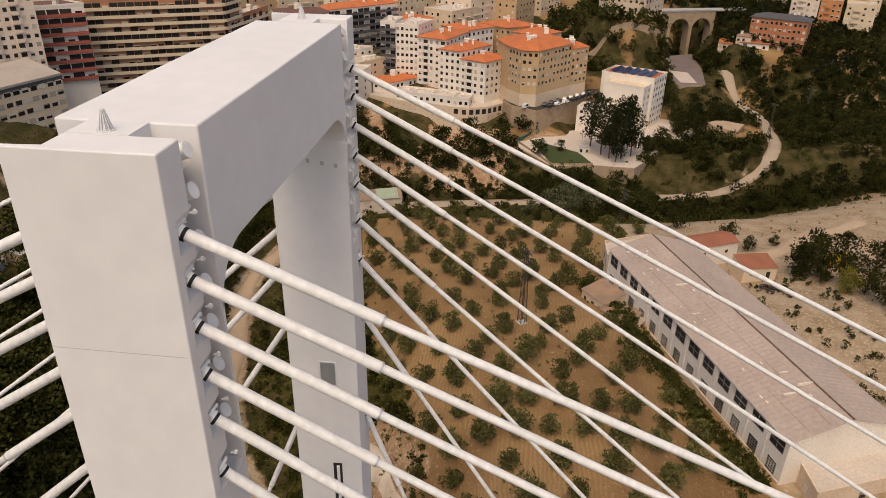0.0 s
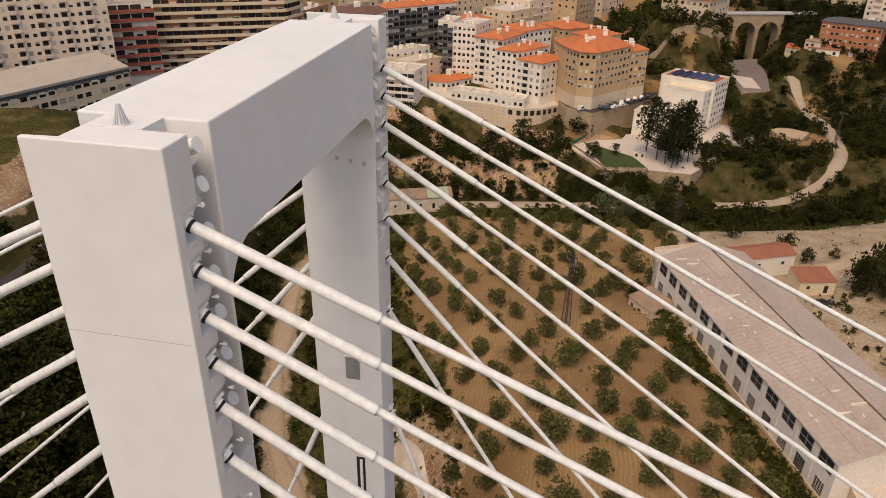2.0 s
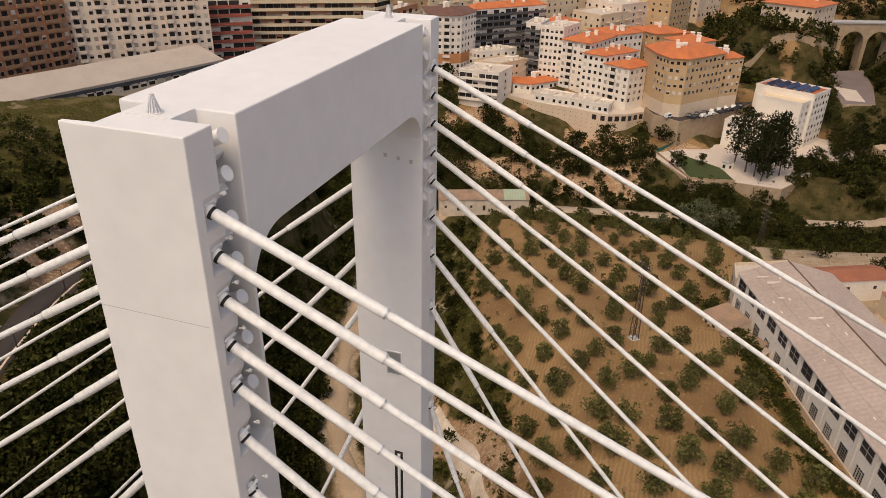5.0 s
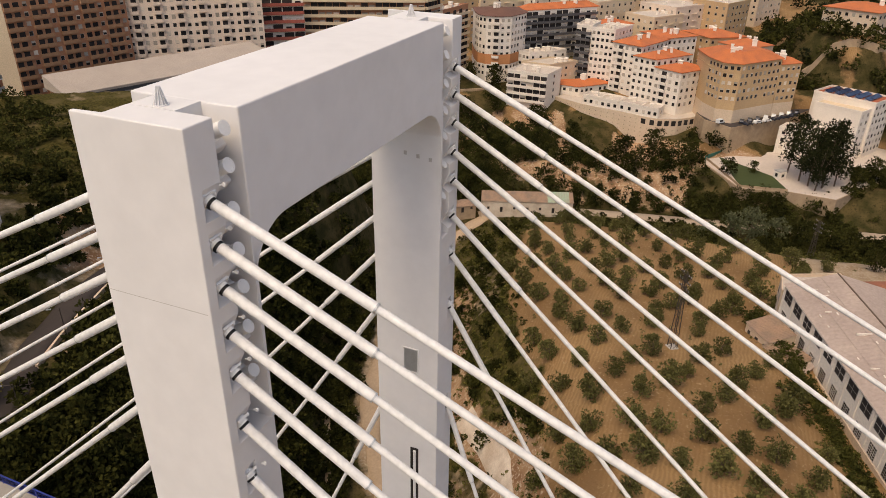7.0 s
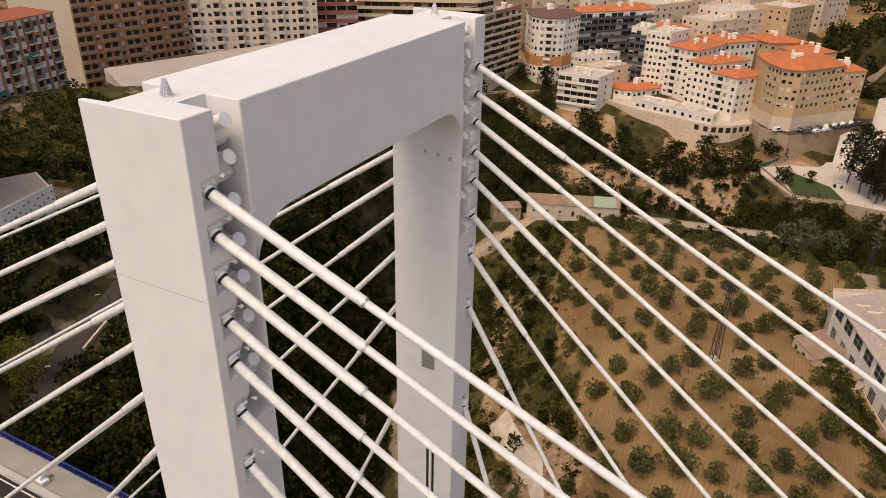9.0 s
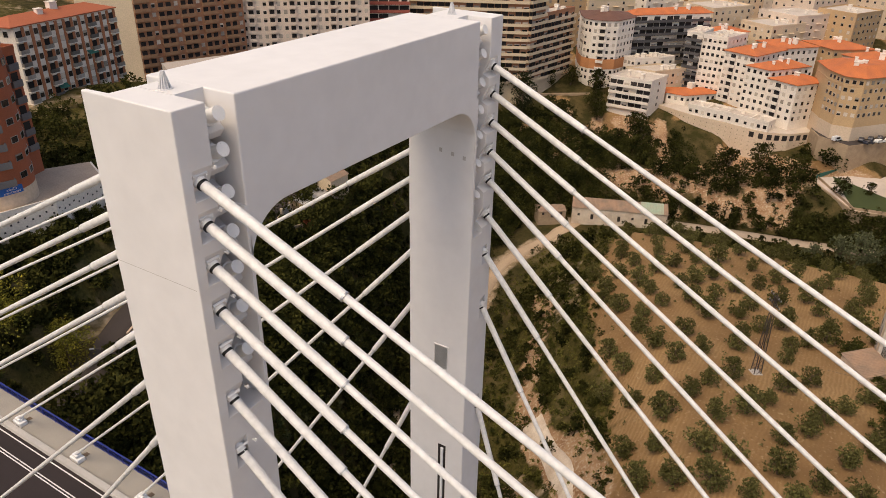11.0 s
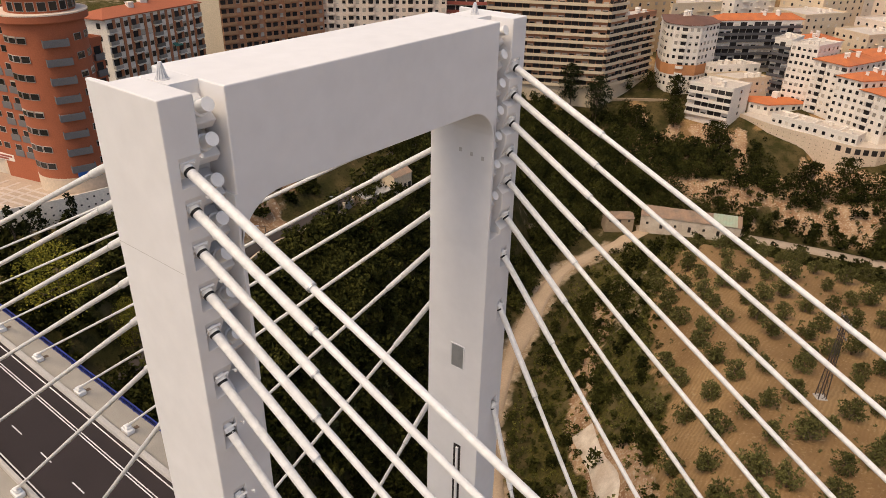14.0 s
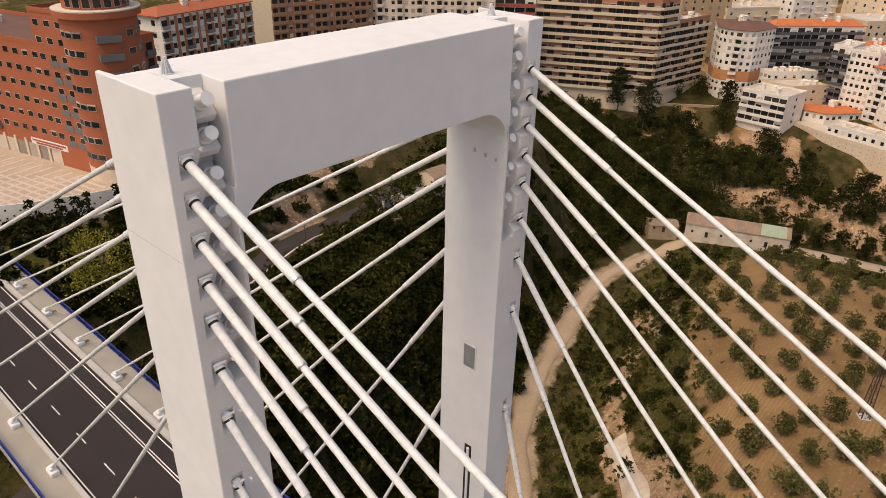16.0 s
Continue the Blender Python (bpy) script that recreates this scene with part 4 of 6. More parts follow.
def angled_block(name, label, front, z0, z1, wall, faces, roof_mat=None, depth=16.0, rise=2.4, eave=0.7, band=None, plinth=None, rail=None, category="apartment block", floor=3.05, terrace=0.45):
    """A block whose front follows a bent line in plan, given from left to right; behind it the walls close at the given depth."""
    n = Vector((front[0][1] - front[-1][1], front[-1][0] - front[0][0])).normalized()
    if n.x < 0:
        n = -n
    plan = list(front) + [(front[-1][0] + n.x * depth, front[-1][1] + n.y * depth), (front[0][0] + n.x * depth, front[0][1] + n.y * depth)]
    c = (sum(p[0] for p in plan) / len(plan), sum(p[1] for p in plan) / len(plan))
    hs = thing(name, label, category)
    bm = bmesh.new()
    prism(bm, plan, z0 - 12, z1)
    part("wall", bm, [wall], hs)
    if plinth:
        bm = bmesh.new()
        prism(bm, inset(plan, c, 1.006), z0 - 12, z0 + 3.4)
        part("ground_floor", bm, [plinth], hs)
    if band:
        bm = bmesh.new()
        prism(bm, inset(plan, c, 1.008), band[0], band[1])
        part("band", bm, [band[2]], hs)
    bm = bmesh.new()
    prism(bm, inset(plan, c, 1.012), z1 - 3.3, z1 - 3.05)
    part("cornice", bm, [wall], hs)
    k = 1 + eave / 10
    lo, top = inset(plan, c, k), inset(plan, c, terrace)
    bm = bmesh.new()
    a = [bm.verts.new((x, y, z1)) for x, y in lo]
    b = [bm.verts.new((x, y, z1 + 0.22)) for x, y in lo]
    d = [bm.verts.new((x, y, z1 + rise)) for x, y in top]
    m = len(plan)
    for i in range(m):
        j = (i + 1) % m
        bm.faces.new((a[i], a[j], b[j], b[i]))
        bm.faces.new((b[i], b[j], d[j], d[i]))
    bm.faces.new(a)
    bm.faces.new(d)
    part("roof", bm, [roof_mat or M["terracotta"]], hs, "sloped clay tile roof")
    for _ in range(5):
        p, q = rnd.choice(top), c
        t, w, h = rnd.uniform(0.0, 0.8), rnd.uniform(0.5, 1.3), rnd.uniform(0.8, 2.4)
        x, y = p[0] + (q[0] - p[0]) * t, p[1] + (q[1] - p[1]) * t
        bm = bmesh.new()
        box(bm, x - w, x + w, y - w, y + w, z1 + rise - 0.6, z1 + rise + h)
        box(bm, x - w - 0.12, x + w + 0.12, y - w - 0.12, y + w + 0.12, z1 + rise + h, z1 + rise + h + 0.18)
        part("roof_outlet", bm, [M["white"]], hs, "white rendered roof outlet")
    for i, style in enumerate(faces):
        facade(hs, front[i], front[i + 1], z0 + (3.4 if plinth else 0), z1 - 0.3, floor, 0, style, c, rail, 0.06)
    return hs


angled_block("apartment_block", "ochre apartment block with orange tiled roof and stone base", [(298.5, -1.7), (290.6, -7.4), (290.5, -14.4), (309.5, -29.0)], -38, -16.1, M["ochre"], ("windows", "windows", "windows"), None, 15.0, 3.4, 0.5, plinth=M["sand"], terrace=0.5)
angled_block("apartment_block", "lower ochre wing with an orange tiled roof", [(309.6, -29.2), (317.0, -37.0)], -38, -18.6, M["ochre"], ("windows",), None, 12.0, 2.0, 0.5, plinth=M["sand"])
house("apartment_block", "white apartment block with orange tiled hip roof above the wall", (297.8, 8.3), (304.2, 20.0), (311.5, -1.3), -41.2, -23.6, M["white"], "hip", None, 3.0, (4, 5), ("mixed", "windows"), M["white"], clutter=1)
house("apartment_block", "white apartment block with stepped orange roof and dark loggias", (306.0, 20.0), (310.0, 30.2), (323.5, 7.4), -40, -20.9, M["white"], "hip", None, 3.0, (4, 6), ("windows", "windows"), M["white"], clutter=3)
house("apartment_block", "white apartment block with orange roof and small square windows", (315.4, 27.9), (321.0, 42.0), (338.0, 19.4), -42, -17.9, M["white"], "hip", None, 3.0, (5, 6), ("mixed", "windows"), M["white"], clutter=4)
house("apartment_block", "tall white apartment block with a flat terrace roof", (323.6, 41.9), (325.2, 53.0), (340.0, 37.0), -42, -13.6, M["white"], "flat", None, 3.0, (5, 5), ("windows", "windows"), clutter=6)
house("apartment_block", "white corner block with grey balcony bands", (325.2, 53.2), (326.6, 60.5), (340.0, 52.0), -42, -13.0, M["white"], "flat", None, 3.0, (3, 4), ("bands", "windows"), M["dark_grey"], clutter=3)
angled_block("apartment_block", "white round-cornered block with an orange band and brown roof", [(315.5, 107.0), (309.4, 103.0), (307.4, 98.6), (308.6, 92.4), (312.3, 88.0), (326.0, 85.0)], -40, -9.2, M["white"], ("windows", "windows", "mixed", "windows", "windows"), M["brown_tiles"], 14.0, 2.6, 0.5, (-31.0, -26.4, M["orange"]), rail=M["white"], terrace=0.15)
house("apartment_block", "dark grey apartment block with long balconies and orange roof", (330.9, 86.8), (337.0, 93.5), (361.7, 58.7), -33, -9.2, M["white"], "hip", None, 3.0, (3, 12), ("bands", "bands"), M["dark_grey"], clutter=6)
house("low_white_block", "low white block with continuous balconies above a concrete bank", (294.1, 64.4), (294.5, 82.9), (309.4, 61.9), -43.6, -30.0, M["white"], "flat", M["roof_pale"], 3.1, (6, 1), ("bands", "windows"), M["white"], clutter=5)
angled_block("orange_roof_house", "low white house with an orange tiled roof", [(309.9, 61.2), (309.2, 52.5), (323.2, 40.6)], -41.7, -37.2, M["white"], ("windows", "windows"), None, 8.0, 1.9, 0.8, category="house", terrace=0.12)
house("apartment_block", "long brown apartment slab with cream balcony bands", (275.0, 115.5), (251.5, 161.0), (288.0, 113.8), -36, 3.4, M["brown_brick"], "flat", M["roof_grey"], 3.1, (17, 5), ("bands", "bands"), M["cream"], clutter=2, plinth=M["cream"])
house("apartment_block", "lower brown wing with cream balcony bands", (288.2, 113.8), (284.0, 122.0), (314.0, 110.5), -36, -6.0, M["brown_brick"], "flat", M["roof_pale"], 3.1, (3, 9), ("bands", "bands"), M["cream"], clutter=6, plinth=M["cream"])
house("white_school", "white five-storey block with solar panels on its roof", (305.6, -66.0), (316.0, -44.0), (319.0, -73.5), -51.6, -29.5, M["white"], "flat", M["brick"], 3.0, (7, 5), ("none", "windows"), clutter=0, category="school")
house("villa", "sandstone villa with an orange tiled roof", (360, -65.7), (371, -44.2), (382, -78.1), -12, -2.6, M["sand"], "hip", None, 3.4, (8, 6), clutter=1, category="villa")
house("apartment_block", "red brick apartment block with small wide windows", (41.6, 111.6), (29.4, 160.0), (58.0, 117.0), -2.2, 17.4, M["brick"], "flat", M["brown_tiles"], 3.05, (17, 6), ("brick", "brick"), clutter=3, wide=1.5)
house("apartment_block", "taller red brick stair block beside the round tower", (41.3, 111.0), (38.3, 123.0), (52.0, 113.6), -2.2, 23.6, M["brick"], "flat", M["brown_tiles"], 3.05, (4, 4), ("brick", "brick"), clutter=0, wide=1.5)
striped = house("apartment_block", "striped orange and white apartment block with green awnings", (82.5, 161.5), (79.5, 171.0), (114.5, 168.0), -24, 12.6, M["white"], "hip", M["brick"], 3.05, (2, 13), ("windows", "striped"), M["white"], clutter=2, plinth=M["sand"], rise=2.0)
stripes(striped, (82.5, 161.5), (114.5, 168.0), -20.6, 12.4, 13, M["brick_orange"])
for k, (s, z) in enumerate(((0.32, -3.2), (0.55, -6.5), (0.25, -13.1), (0.68, 3.4), (0.46, -16.4))):
    bm = bmesh.new()
    d = Vector((32.0, 6.5, 0))
    m = Matrix.Translation((82.5 + 32 * s, 161.5 + 6.5 * s, z)) @ Matrix.Rotation(math.atan2(d.y, d.x), 4, "Z") @ Matrix.Rotation(radians(35), 4, "X")
    box(bm, -1.5, 1.5, -1.5, 0, 0, 0.05, 0, m)
    part("awning", bm, [M["awning"]], striped, "green cloth awning")
curved = house("apartment_block", "brown brick apartment block with curved balconies", (147.2, 204.2), (134.8, 217.6), (187.5, 194.1), -29, 10.2, M["brown_brick"], "flat", M["roof_grey"], 3.1, (3, 15), ("blank", "stacked"), M["ochre_brick"], clutter=2, plinth=M["sand"])
d = Vector((134.8 - 147.2, 217.6 - 204.2, 0))
bm = bmesh.new()
box(bm, 0.1, d.length - 0.1, -0.1, 0.1, -26.0, 10.1, 0, Matrix.Translation((147.2, 204.2, 0)) @ Matrix.Rotation(math.atan2(d.y, d.x), 4, "Z"))
part("gable_wall", bm, [M["cream"]], curved, "plain cream rendered gable")
house("apartment_block", "beige apartment slab with many roller shutters", (188.0, 196.3), (194.0, 210.0), (222.2, 160.5), -28, 10.2, M["beige"], "flat", M["roof_grey"], 3.05, (2, 19), ("windows", "mixed"), M["beige"], clutter=2)
house("apartment_block", "narrow apartment block with red balcony bands", (231.0, 168.0), (240.0, 182.0), (241.5, 154.5), -26, 3.8, M["white"], "flat", M["brown_tiles"], 3.3, (2, 4), ("windows", "bands"), M["red"], clutter=1)
house("low_block", "low cream building with a pale flat terrace roof", (311.0, 68.0), (312.0, 82.0), (326.0, 58.0), -40, -29.5, M["cream"], "flat", M["roof_pale"], 3.3, (3, 6), clutter=5)
house("low_block", "white building with a stepped flat roof", (318.0, 80.0), (320.0, 86.0), (334.0, 66.0), -40, -26.5, M["white"], "flat", M["roof_pale"], 3.1, (3, 5), clutter=5)
school = house("cream_school", "long cream building with a dark fascia and tan pitched roof", (169.8, 159.7), (136.0, 172.0), (208.7, 147.0), -32, -14.0, M["cream"], "flat", M["roof_tan"], 3.4, (12, 13), clutter=0, category="school", wide=2.2, band=(-15.5, -13.9, M["dark_grey"]))
for p, q in (((136.0, 172.0), (169.8, 159.7)), ((169.8, 159.7), (208.7, 147.0))):
    bm = bmesh.new()
    d = Vector((q[0] - p[0], q[1] - p[1], 0))
    back = Vector((-d.y, d.x, 0)).normalized() * 15
    vs = [bm.verts.new((p[0] + a * d.x + b * back.x, p[1] + a * d.y + b * back.y, z)) for a, b, z in ((0, -0.02, -13.2), (1, -0.02, -13.2), (1, 1, -9.8), (0, 1, -9.8), (0, -0.02, -14.0), (1, -0.02, -14.0), (1, 1, -14.0), (0, 1, -14.0))]
    for f in ((0, 1, 2, 3), (4, 5, 1, 0), (5, 6, 2, 1), (6, 7, 3, 2), (7, 4, 0, 3)):
        bm.faces.new([vs[k] for k in f])
    part("roof_slope", bm, [M["roof_tan"]], school, "tan sheet roof sloping to the front")


# shop fronts under the brick block
arcade = thing("shop_arcade", "row of pale pillars with dark shop fronts under brick", "shop fronts")
BRICK_A, BRICK_B = Vector((41.6, 111.6, -6.0)), Vector((29.4, 160.0, -6.0))
d = BRICK_B - BRICK_A
pil, shop = one_box("pillar", (-0.35, 0.35, -0.28, 0.25, -0.5, 3.8), M["sand"]), one_box("shop_front", (-1.25, 1.25, -0.08, 0.1, 0.0, 3.0), M["shutter"])
flip = Matrix.Rotation(math.atan2(d.y, d.x) + math.pi, 4, "Z")
for i in range(14):
    p = BRICK_A + d * ((i + 0.6) / 14.5)
    shared("pillar", pil, arcade, Matrix.Translation(p) @ flip)
    shared("shop_front", shop, arcade, Matrix.Translation(p + d / 29) @ flip)
p = BRICK_A + d * 0.3 + Vector((0, 0, 3.2))
part("sign_board", (lambda b: (box(b, -5.5, 5.5, -0.45, -0.30, 0.0, 1.3), b)[1])(bmesh.new()), [M["white"]], arcade, "long white shop sign with red bars", at=Matrix.Translation(p) @ flip)
for k, z in ((0, 0.72), (1, 0.2)):
    part("sign_bar", (lambda b: (box(b, -5.0 + k, 5.0 - k, -0.50, -0.44, z, z + 0.34), b)[1])(bmesh.new()), [M["red"]], arcade, at=Matrix.Translation(p) @ flip)


# ---------------------------------------------------------------- factory
def gable_hall(name, label, a, b, width, z0, z1, rise, wall, roof, bays, side=-1):
    """A long hall with a double-pitch roof; a to b is its front wall, the width goes off to the right of that."""
    A, B = Vector((*a, 0)), Vector((*b, 0))
    u = (B - A).normalized()
    n = Vector((u.y, -u.x, 0)) * -side
    L = (B - A).length
    m = Matrix.Translation((A.x, A.y, z0)) @ Matrix((u, n, Vector((0, 0, 1)))).transposed().to_4x4()
    h = z1 - z0
    hall = thing(name, label, "factory hall")
    bm = bmesh.new()
    pr = [(0, -5), (0, h), (width / 2, h + rise), (width, h), (width, -5)]
    e0 = [bm.verts.new(m @ Vector((0, y, z))) for y, z in pr]
    e1 = [bm.verts.new(m @ Vector((L, y, z))) for y, z in pr]
    bm.faces.new(e0)
    bm.faces.new(e1[::-1])
    for i in range(5):
        j = (i + 1) % 5
        bm.faces.new((e0[i], e0[j], e1[j], e1[i]))
    part("wall", bm, [wall], hall)
    for y0, y1, za, zb in ((-0.5, width / 2, h - 0.5 * rise / (width / 2), h + rise), (width / 2, width + 0.5, h + rise, h - 0.5 * rise / (width / 2))):
        bm = bmesh.new()
        cols = int(L / 1.1)
        lo, hi = [], []
        for i in range(cols * 2 + 1):
            x = -0.3 + (L + 0.6) * i / (cols * 2)
            w = 0.10 if i % 2 else 0.04
            lo.append((bm.verts.new(m @ Vector((x, y0, za + w + 0.1))), bm.verts.new(m @ Vector((x, y1, zb + w + 0.1)))))
        for p, q in zip(lo, lo[1:]):
            bm.faces.new((p[0], q[0], q[1], p[1]))
        part("roof_slope", bm, [roof], hall, "weathered corrugated fibre-cement sheets")
    bm = bmesh.new()
    box(bm, -0.3, L + 0.3, width / 2 - 0.12, width / 2 + 0.12, h + rise + 0.1, h + rise + 0.32, 0, m)
    part("ridge", bm, [M["wood"]], hall)
    return hall, m, L, h


def grid_window(w, h, nx, nz, bar):
    """A window's bars as one connected grid, and its pane."""
    def cuts(a, b, n):
        out = []
        for k in range(n + 1):
            c = a + (b - a) * k / n
            out += [c - bar / 2, c + bar / 2]
        return out
    xs, zs = cuts(-w / 2, w / 2, nx), cuts(0, h, nz)
    bm = bmesh.new()
    vs = [[bm.verts.new((x, -0.06, z)) for z in zs] for x in xs]
    for a in range(len(xs) - 1):
        for b in range(len(zs) - 1):
            if a % 2 == 0 or b % 2 == 0:
                bm.faces.new((vs[a][b], vs[a + 1][b], vs[a + 1][b + 1], vs[a][b + 1]))
    r = bmesh.ops.extrude_face_region(bm, geom=bm.faces[:])
    for v in r["geom"]:
        if isinstance(v, bmesh.types.BMVert):
            v.co.y = 0.0
    return finish(bm, "window", M["frame"]), one_box("pane", (-w / 2, w / 2, -0.025, 0.01, 0, h), M["void"] if nx < 4 else M["glass"])


def put_grid(parent, pair, at):
    o = shared("window", pair[0], parent, at)
    p = new("pane", pair[1])
    p.parent = o


def build_factory():
    hall, m, L, h = gable_hall("factory", "long pale factory hall with corrugated roof and grid windows", (138.0, -32.0), (75.0, -53.9), 20.4, -41, -30.6, 3.0, M["white"], M["fibro"], 13, side=1)
    up, lo = grid_window(3.4, 2.5, 2, 2, 0.09), grid_window(2.3, 2.6, 4, 5, 0.09)
    n = 13
    for i in range(n):
        x = L * (i + 0.5) / n
        put_grid(hall, up, m @ Matrix.Translation((x, -0.012, h - 3.2)))
        put_grid(hall, lo, m @ Matrix.Translation((x, -0.012, h - 8.2)))
        bm = bmesh.new()
        box(bm, x - L / n / 2 - 0.2, x - L / n / 2 + 0.2, -0.12, 0.0, -4, h - 0.3, 0, m)
        part("pilaster", bm, [M["white"]], hall)
    bm = bmesh.new()
    box(bm, 0, L, -0.25, 0.0, -5, 2.0, 0, m)
    part("plinth", bm, [M["sand"]], hall)
    patch = random.Random(4)
    for _ in range(22):
        x, y = patch.uniform(3, L - 3), patch.uniform(0.8, 9.2)
        z = h + 3.0 * y / 10.2 + 0.22
        bm = bmesh.new()
        w, d = (patch.uniform(0.25, 0.5), 0.12) if patch.random() < 0.7 else (0.1, patch.uniform(0.6, 1.6))
        box(bm, x - w, x + w, y - d, y + d, z - 0.06, z + 0.03 + d * 0.26, 0, m)
        part("roof_patch", bm, [M["white"]], hall, "pale broken sheet edge")
    for y in (3.4, 6.8):
        bm = bmesh.new()
        box(bm, 0, L, y - 0.05, y + 0.05, h + 3.0 * y / 10.2 + 0.1, h + 3.0 * y / 10.2 + 0.24, 0, m)
        part("sheet_lap", bm, [M["fibro"]], hall)
    return hall


build_factory()


# ---------------------------------------------------------------- trees
def leaf_quad(vs, fs, p, d, u, s, r):
    """One small leaf clump: a bent pair of triangles."""
    w = d.cross(u).normalized() * s * r.uniform(0.3, 0.6)
    t = d * s * r.uniform(0.7, 1.2)
    n = len(vs)
    vs += [tuple(p - w), tuple(p + w), tuple(p + t + w * 0.4 + u * s * 0.25), tuple(p + t - w * 0.4 + u * s * 0.2)]
    fs.append((n, n + 1, n + 2, n + 3))


def crown_points(r, clumps, radius, low, high, squash=1.0):
    out = []
    for _ in range(clumps):
        a, k = r.uniform(0, 2 * math.pi), math.sqrt(r.random())
        t = r.random()
        z = low + (high - low) * t
        env = radius * (math.sin(math.pi * (0.12 + 0.80 * t)) ** 0.7)
        out.append((Vector((env * k * math.cos(a) * squash, env * k * math.sin(a), z)), radius * r.uniform(0.22, 0.42)))
    return out


def tree_geometry(r, radius, tall, trunk, clumps, per, size, lean=0.1):
    """Leaf clumps on limbs: vertices and faces of the crown; and the limbs' ends."""
    vs, fs, tips = [], [], crown_points(r, clumps, radius, trunk, tall)
    for c, cr in tips:
        for _ in range(per):
            d = Vector((r.gauss(0, 1), r.gauss(0, 1), r.gauss(0.5, 1))).normalized()
            p = c + d * cr * r.uniform(0.55, 1.0)
            u = Vector((r.gauss(0, 1), r.gauss(0, 1), r.gauss(0, 1))).normalized()
            leaf_quad(vs, fs, p, (d + Vector((r.gauss(0, .5), r.gauss(0, .5), r.gauss(0, .5)))).normalized(), u, size, r)
    return vs, fs, [c for c, _ in tips]


def tree_meshes(seed, radius, tall, trunk, clumps, per, size, leaf, thick=0.16):
    r = random.Random(seed)
    vs, fs, tips = tree_geometry(r, radius, tall, trunk, clumps, per, size)
    me = bpy.data.meshes.new("crown")
    me.from_pydata(vs, [], fs)
    me.materials.append(leaf)
    bm = bmesh.new()
    fork = Vector((r.uniform(-0.2, 0.2), r.uniform(-0.2, 0.2), max(0.6, trunk * 0.9)))
    tube(bm, (0, 0, -0.8), fork, thick, thick * 0.8, 7)
    top = Vector((0, 0, tall * 0.75))
    tube(bm, fork, top, thick * 0.7, thick * 0.2, 6)
    for c in tips[:9]:
        tube(bm, fork.lerp(top, r.uniform(0, 0.6)), c, thick * 0.4, thick * 0.1, 5, False)
    return me, finish(bm, "trunk", M["bark"], True)


def plant(name, label, category, meshes, x, y, scale, turn, group="", z=None):
    t = new(name)
    t.matrix_basis = Matrix.Translation((x, y, (height(x, y) if z is None else z) - 0.05)) @ Matrix.Rotation(turn, 4, "Z") @ Matrix.Diagonal((scale, scale, scale, 1))
    tagged(t, label, category, group)
    for n, me in zip(("crown", "trunk"), meshes):
        o = new(n, me)
        o.parent = t
    return t


OLIVES = [tree_meshes(40 + i, 1.75, 3.1, 0.7, 30, 32, 0.27, M["olive_leaf"], 0.2) for i in range(6)]
tr = random.Random(5)
ROWS = ((62, -13, 8), (69, -10, 8.5), (76, -17.5, 5.6), (83.5, -13.6, 5.9), (91.5, -19, 9.8), (97.5, -12.6, 10), (102.5, -15, 9.6), (109, -8, 10), (115, -11.5, 9.6), (121, -6.5, 10), (127, -16.3, 10), (132.5, -18.8, 10),
        (138.5, -13.3, 10), (144.5, 2.7, 8.6), (152, -10.2, 9.5), (158, -5.2, 10.4), (166, -8.5, 9.9), (171.5, -11.2, 8.8), (181, -4.6, 8.2), (188, -9, 9))
for x0, y0, step in ROWS:
    for j in range(-5, 6):
        x, y = x0 + tr.uniform(-0.7, 0.7) + 0.02 * j, y0 + j * step + tr.uniform(-0.7, 0.7)
        d, side, _ = gorge(x, y)
        edge = -24 + (x - 138) * 0.365 if x < 140 else -46
        if side > 0 or d < 34 or y < edge or x > 203 or tr.random() < 0.05 or math.hypot(x - 113.5, y + 11.8) < 2.2 or math.hypot(x - 123, y + 29) < 7:
            continue
        plant("olive_tree", "grey-green olive tree on ploughed soil", "olive tree", OLIVES[tr.randrange(6)], x, y, tr.uniform(0.9, 1.45), tr.uniform(0, 6.28), "olive trees of the grove")


def woods(name, label, leaf, count, place, seed, radius=(2.2, 4.2), clumps=9, per=21, size=0.58, pull=True):
    """A thicket as one piece: many crowns of leaf clumps over the ground."""
    r = random.Random(seed)
    vs, fs, made, tries = [], [], 0, 0
    while made < count and tries < count * 60:
        tries += 1
        p = place(r)
        if p is None:
            continue
        x, y = p
        if pull and y > 0 and gorge(x, y)[1] > 0 and math.hypot(x - HUB[0], y - HUB[1]) < 235 and math.atan2(y - HUB[1], x - HUB[0]) > radians(30):
            x, y = near(x, y)
            d, bank, _ = gorge(x, y)
            if bank < 0 or d < 5:
                continue
        rad = r.uniform(*radius) * (0.62 if (x, y) != p else 1.0)
        tall = rad * r.uniform(1.2, 2.0)
        v, f, _ = tree_geometry(r, rad, tall, rad * 0.15, clumps, per, size)
        z, n = height(x, y), len(vs)
        vs += [(x + a, y + b, z + c) for a, b, c in v]
        fs += [tuple(n + i for i in q) for q in f]
        made += 1
    me = bpy.data.meshes.new(name)
    me.from_pydata(vs, [], fs)
    me.materials.append(leaf)
    return tagged(new(name, me), label, "trees", kind="stuff")


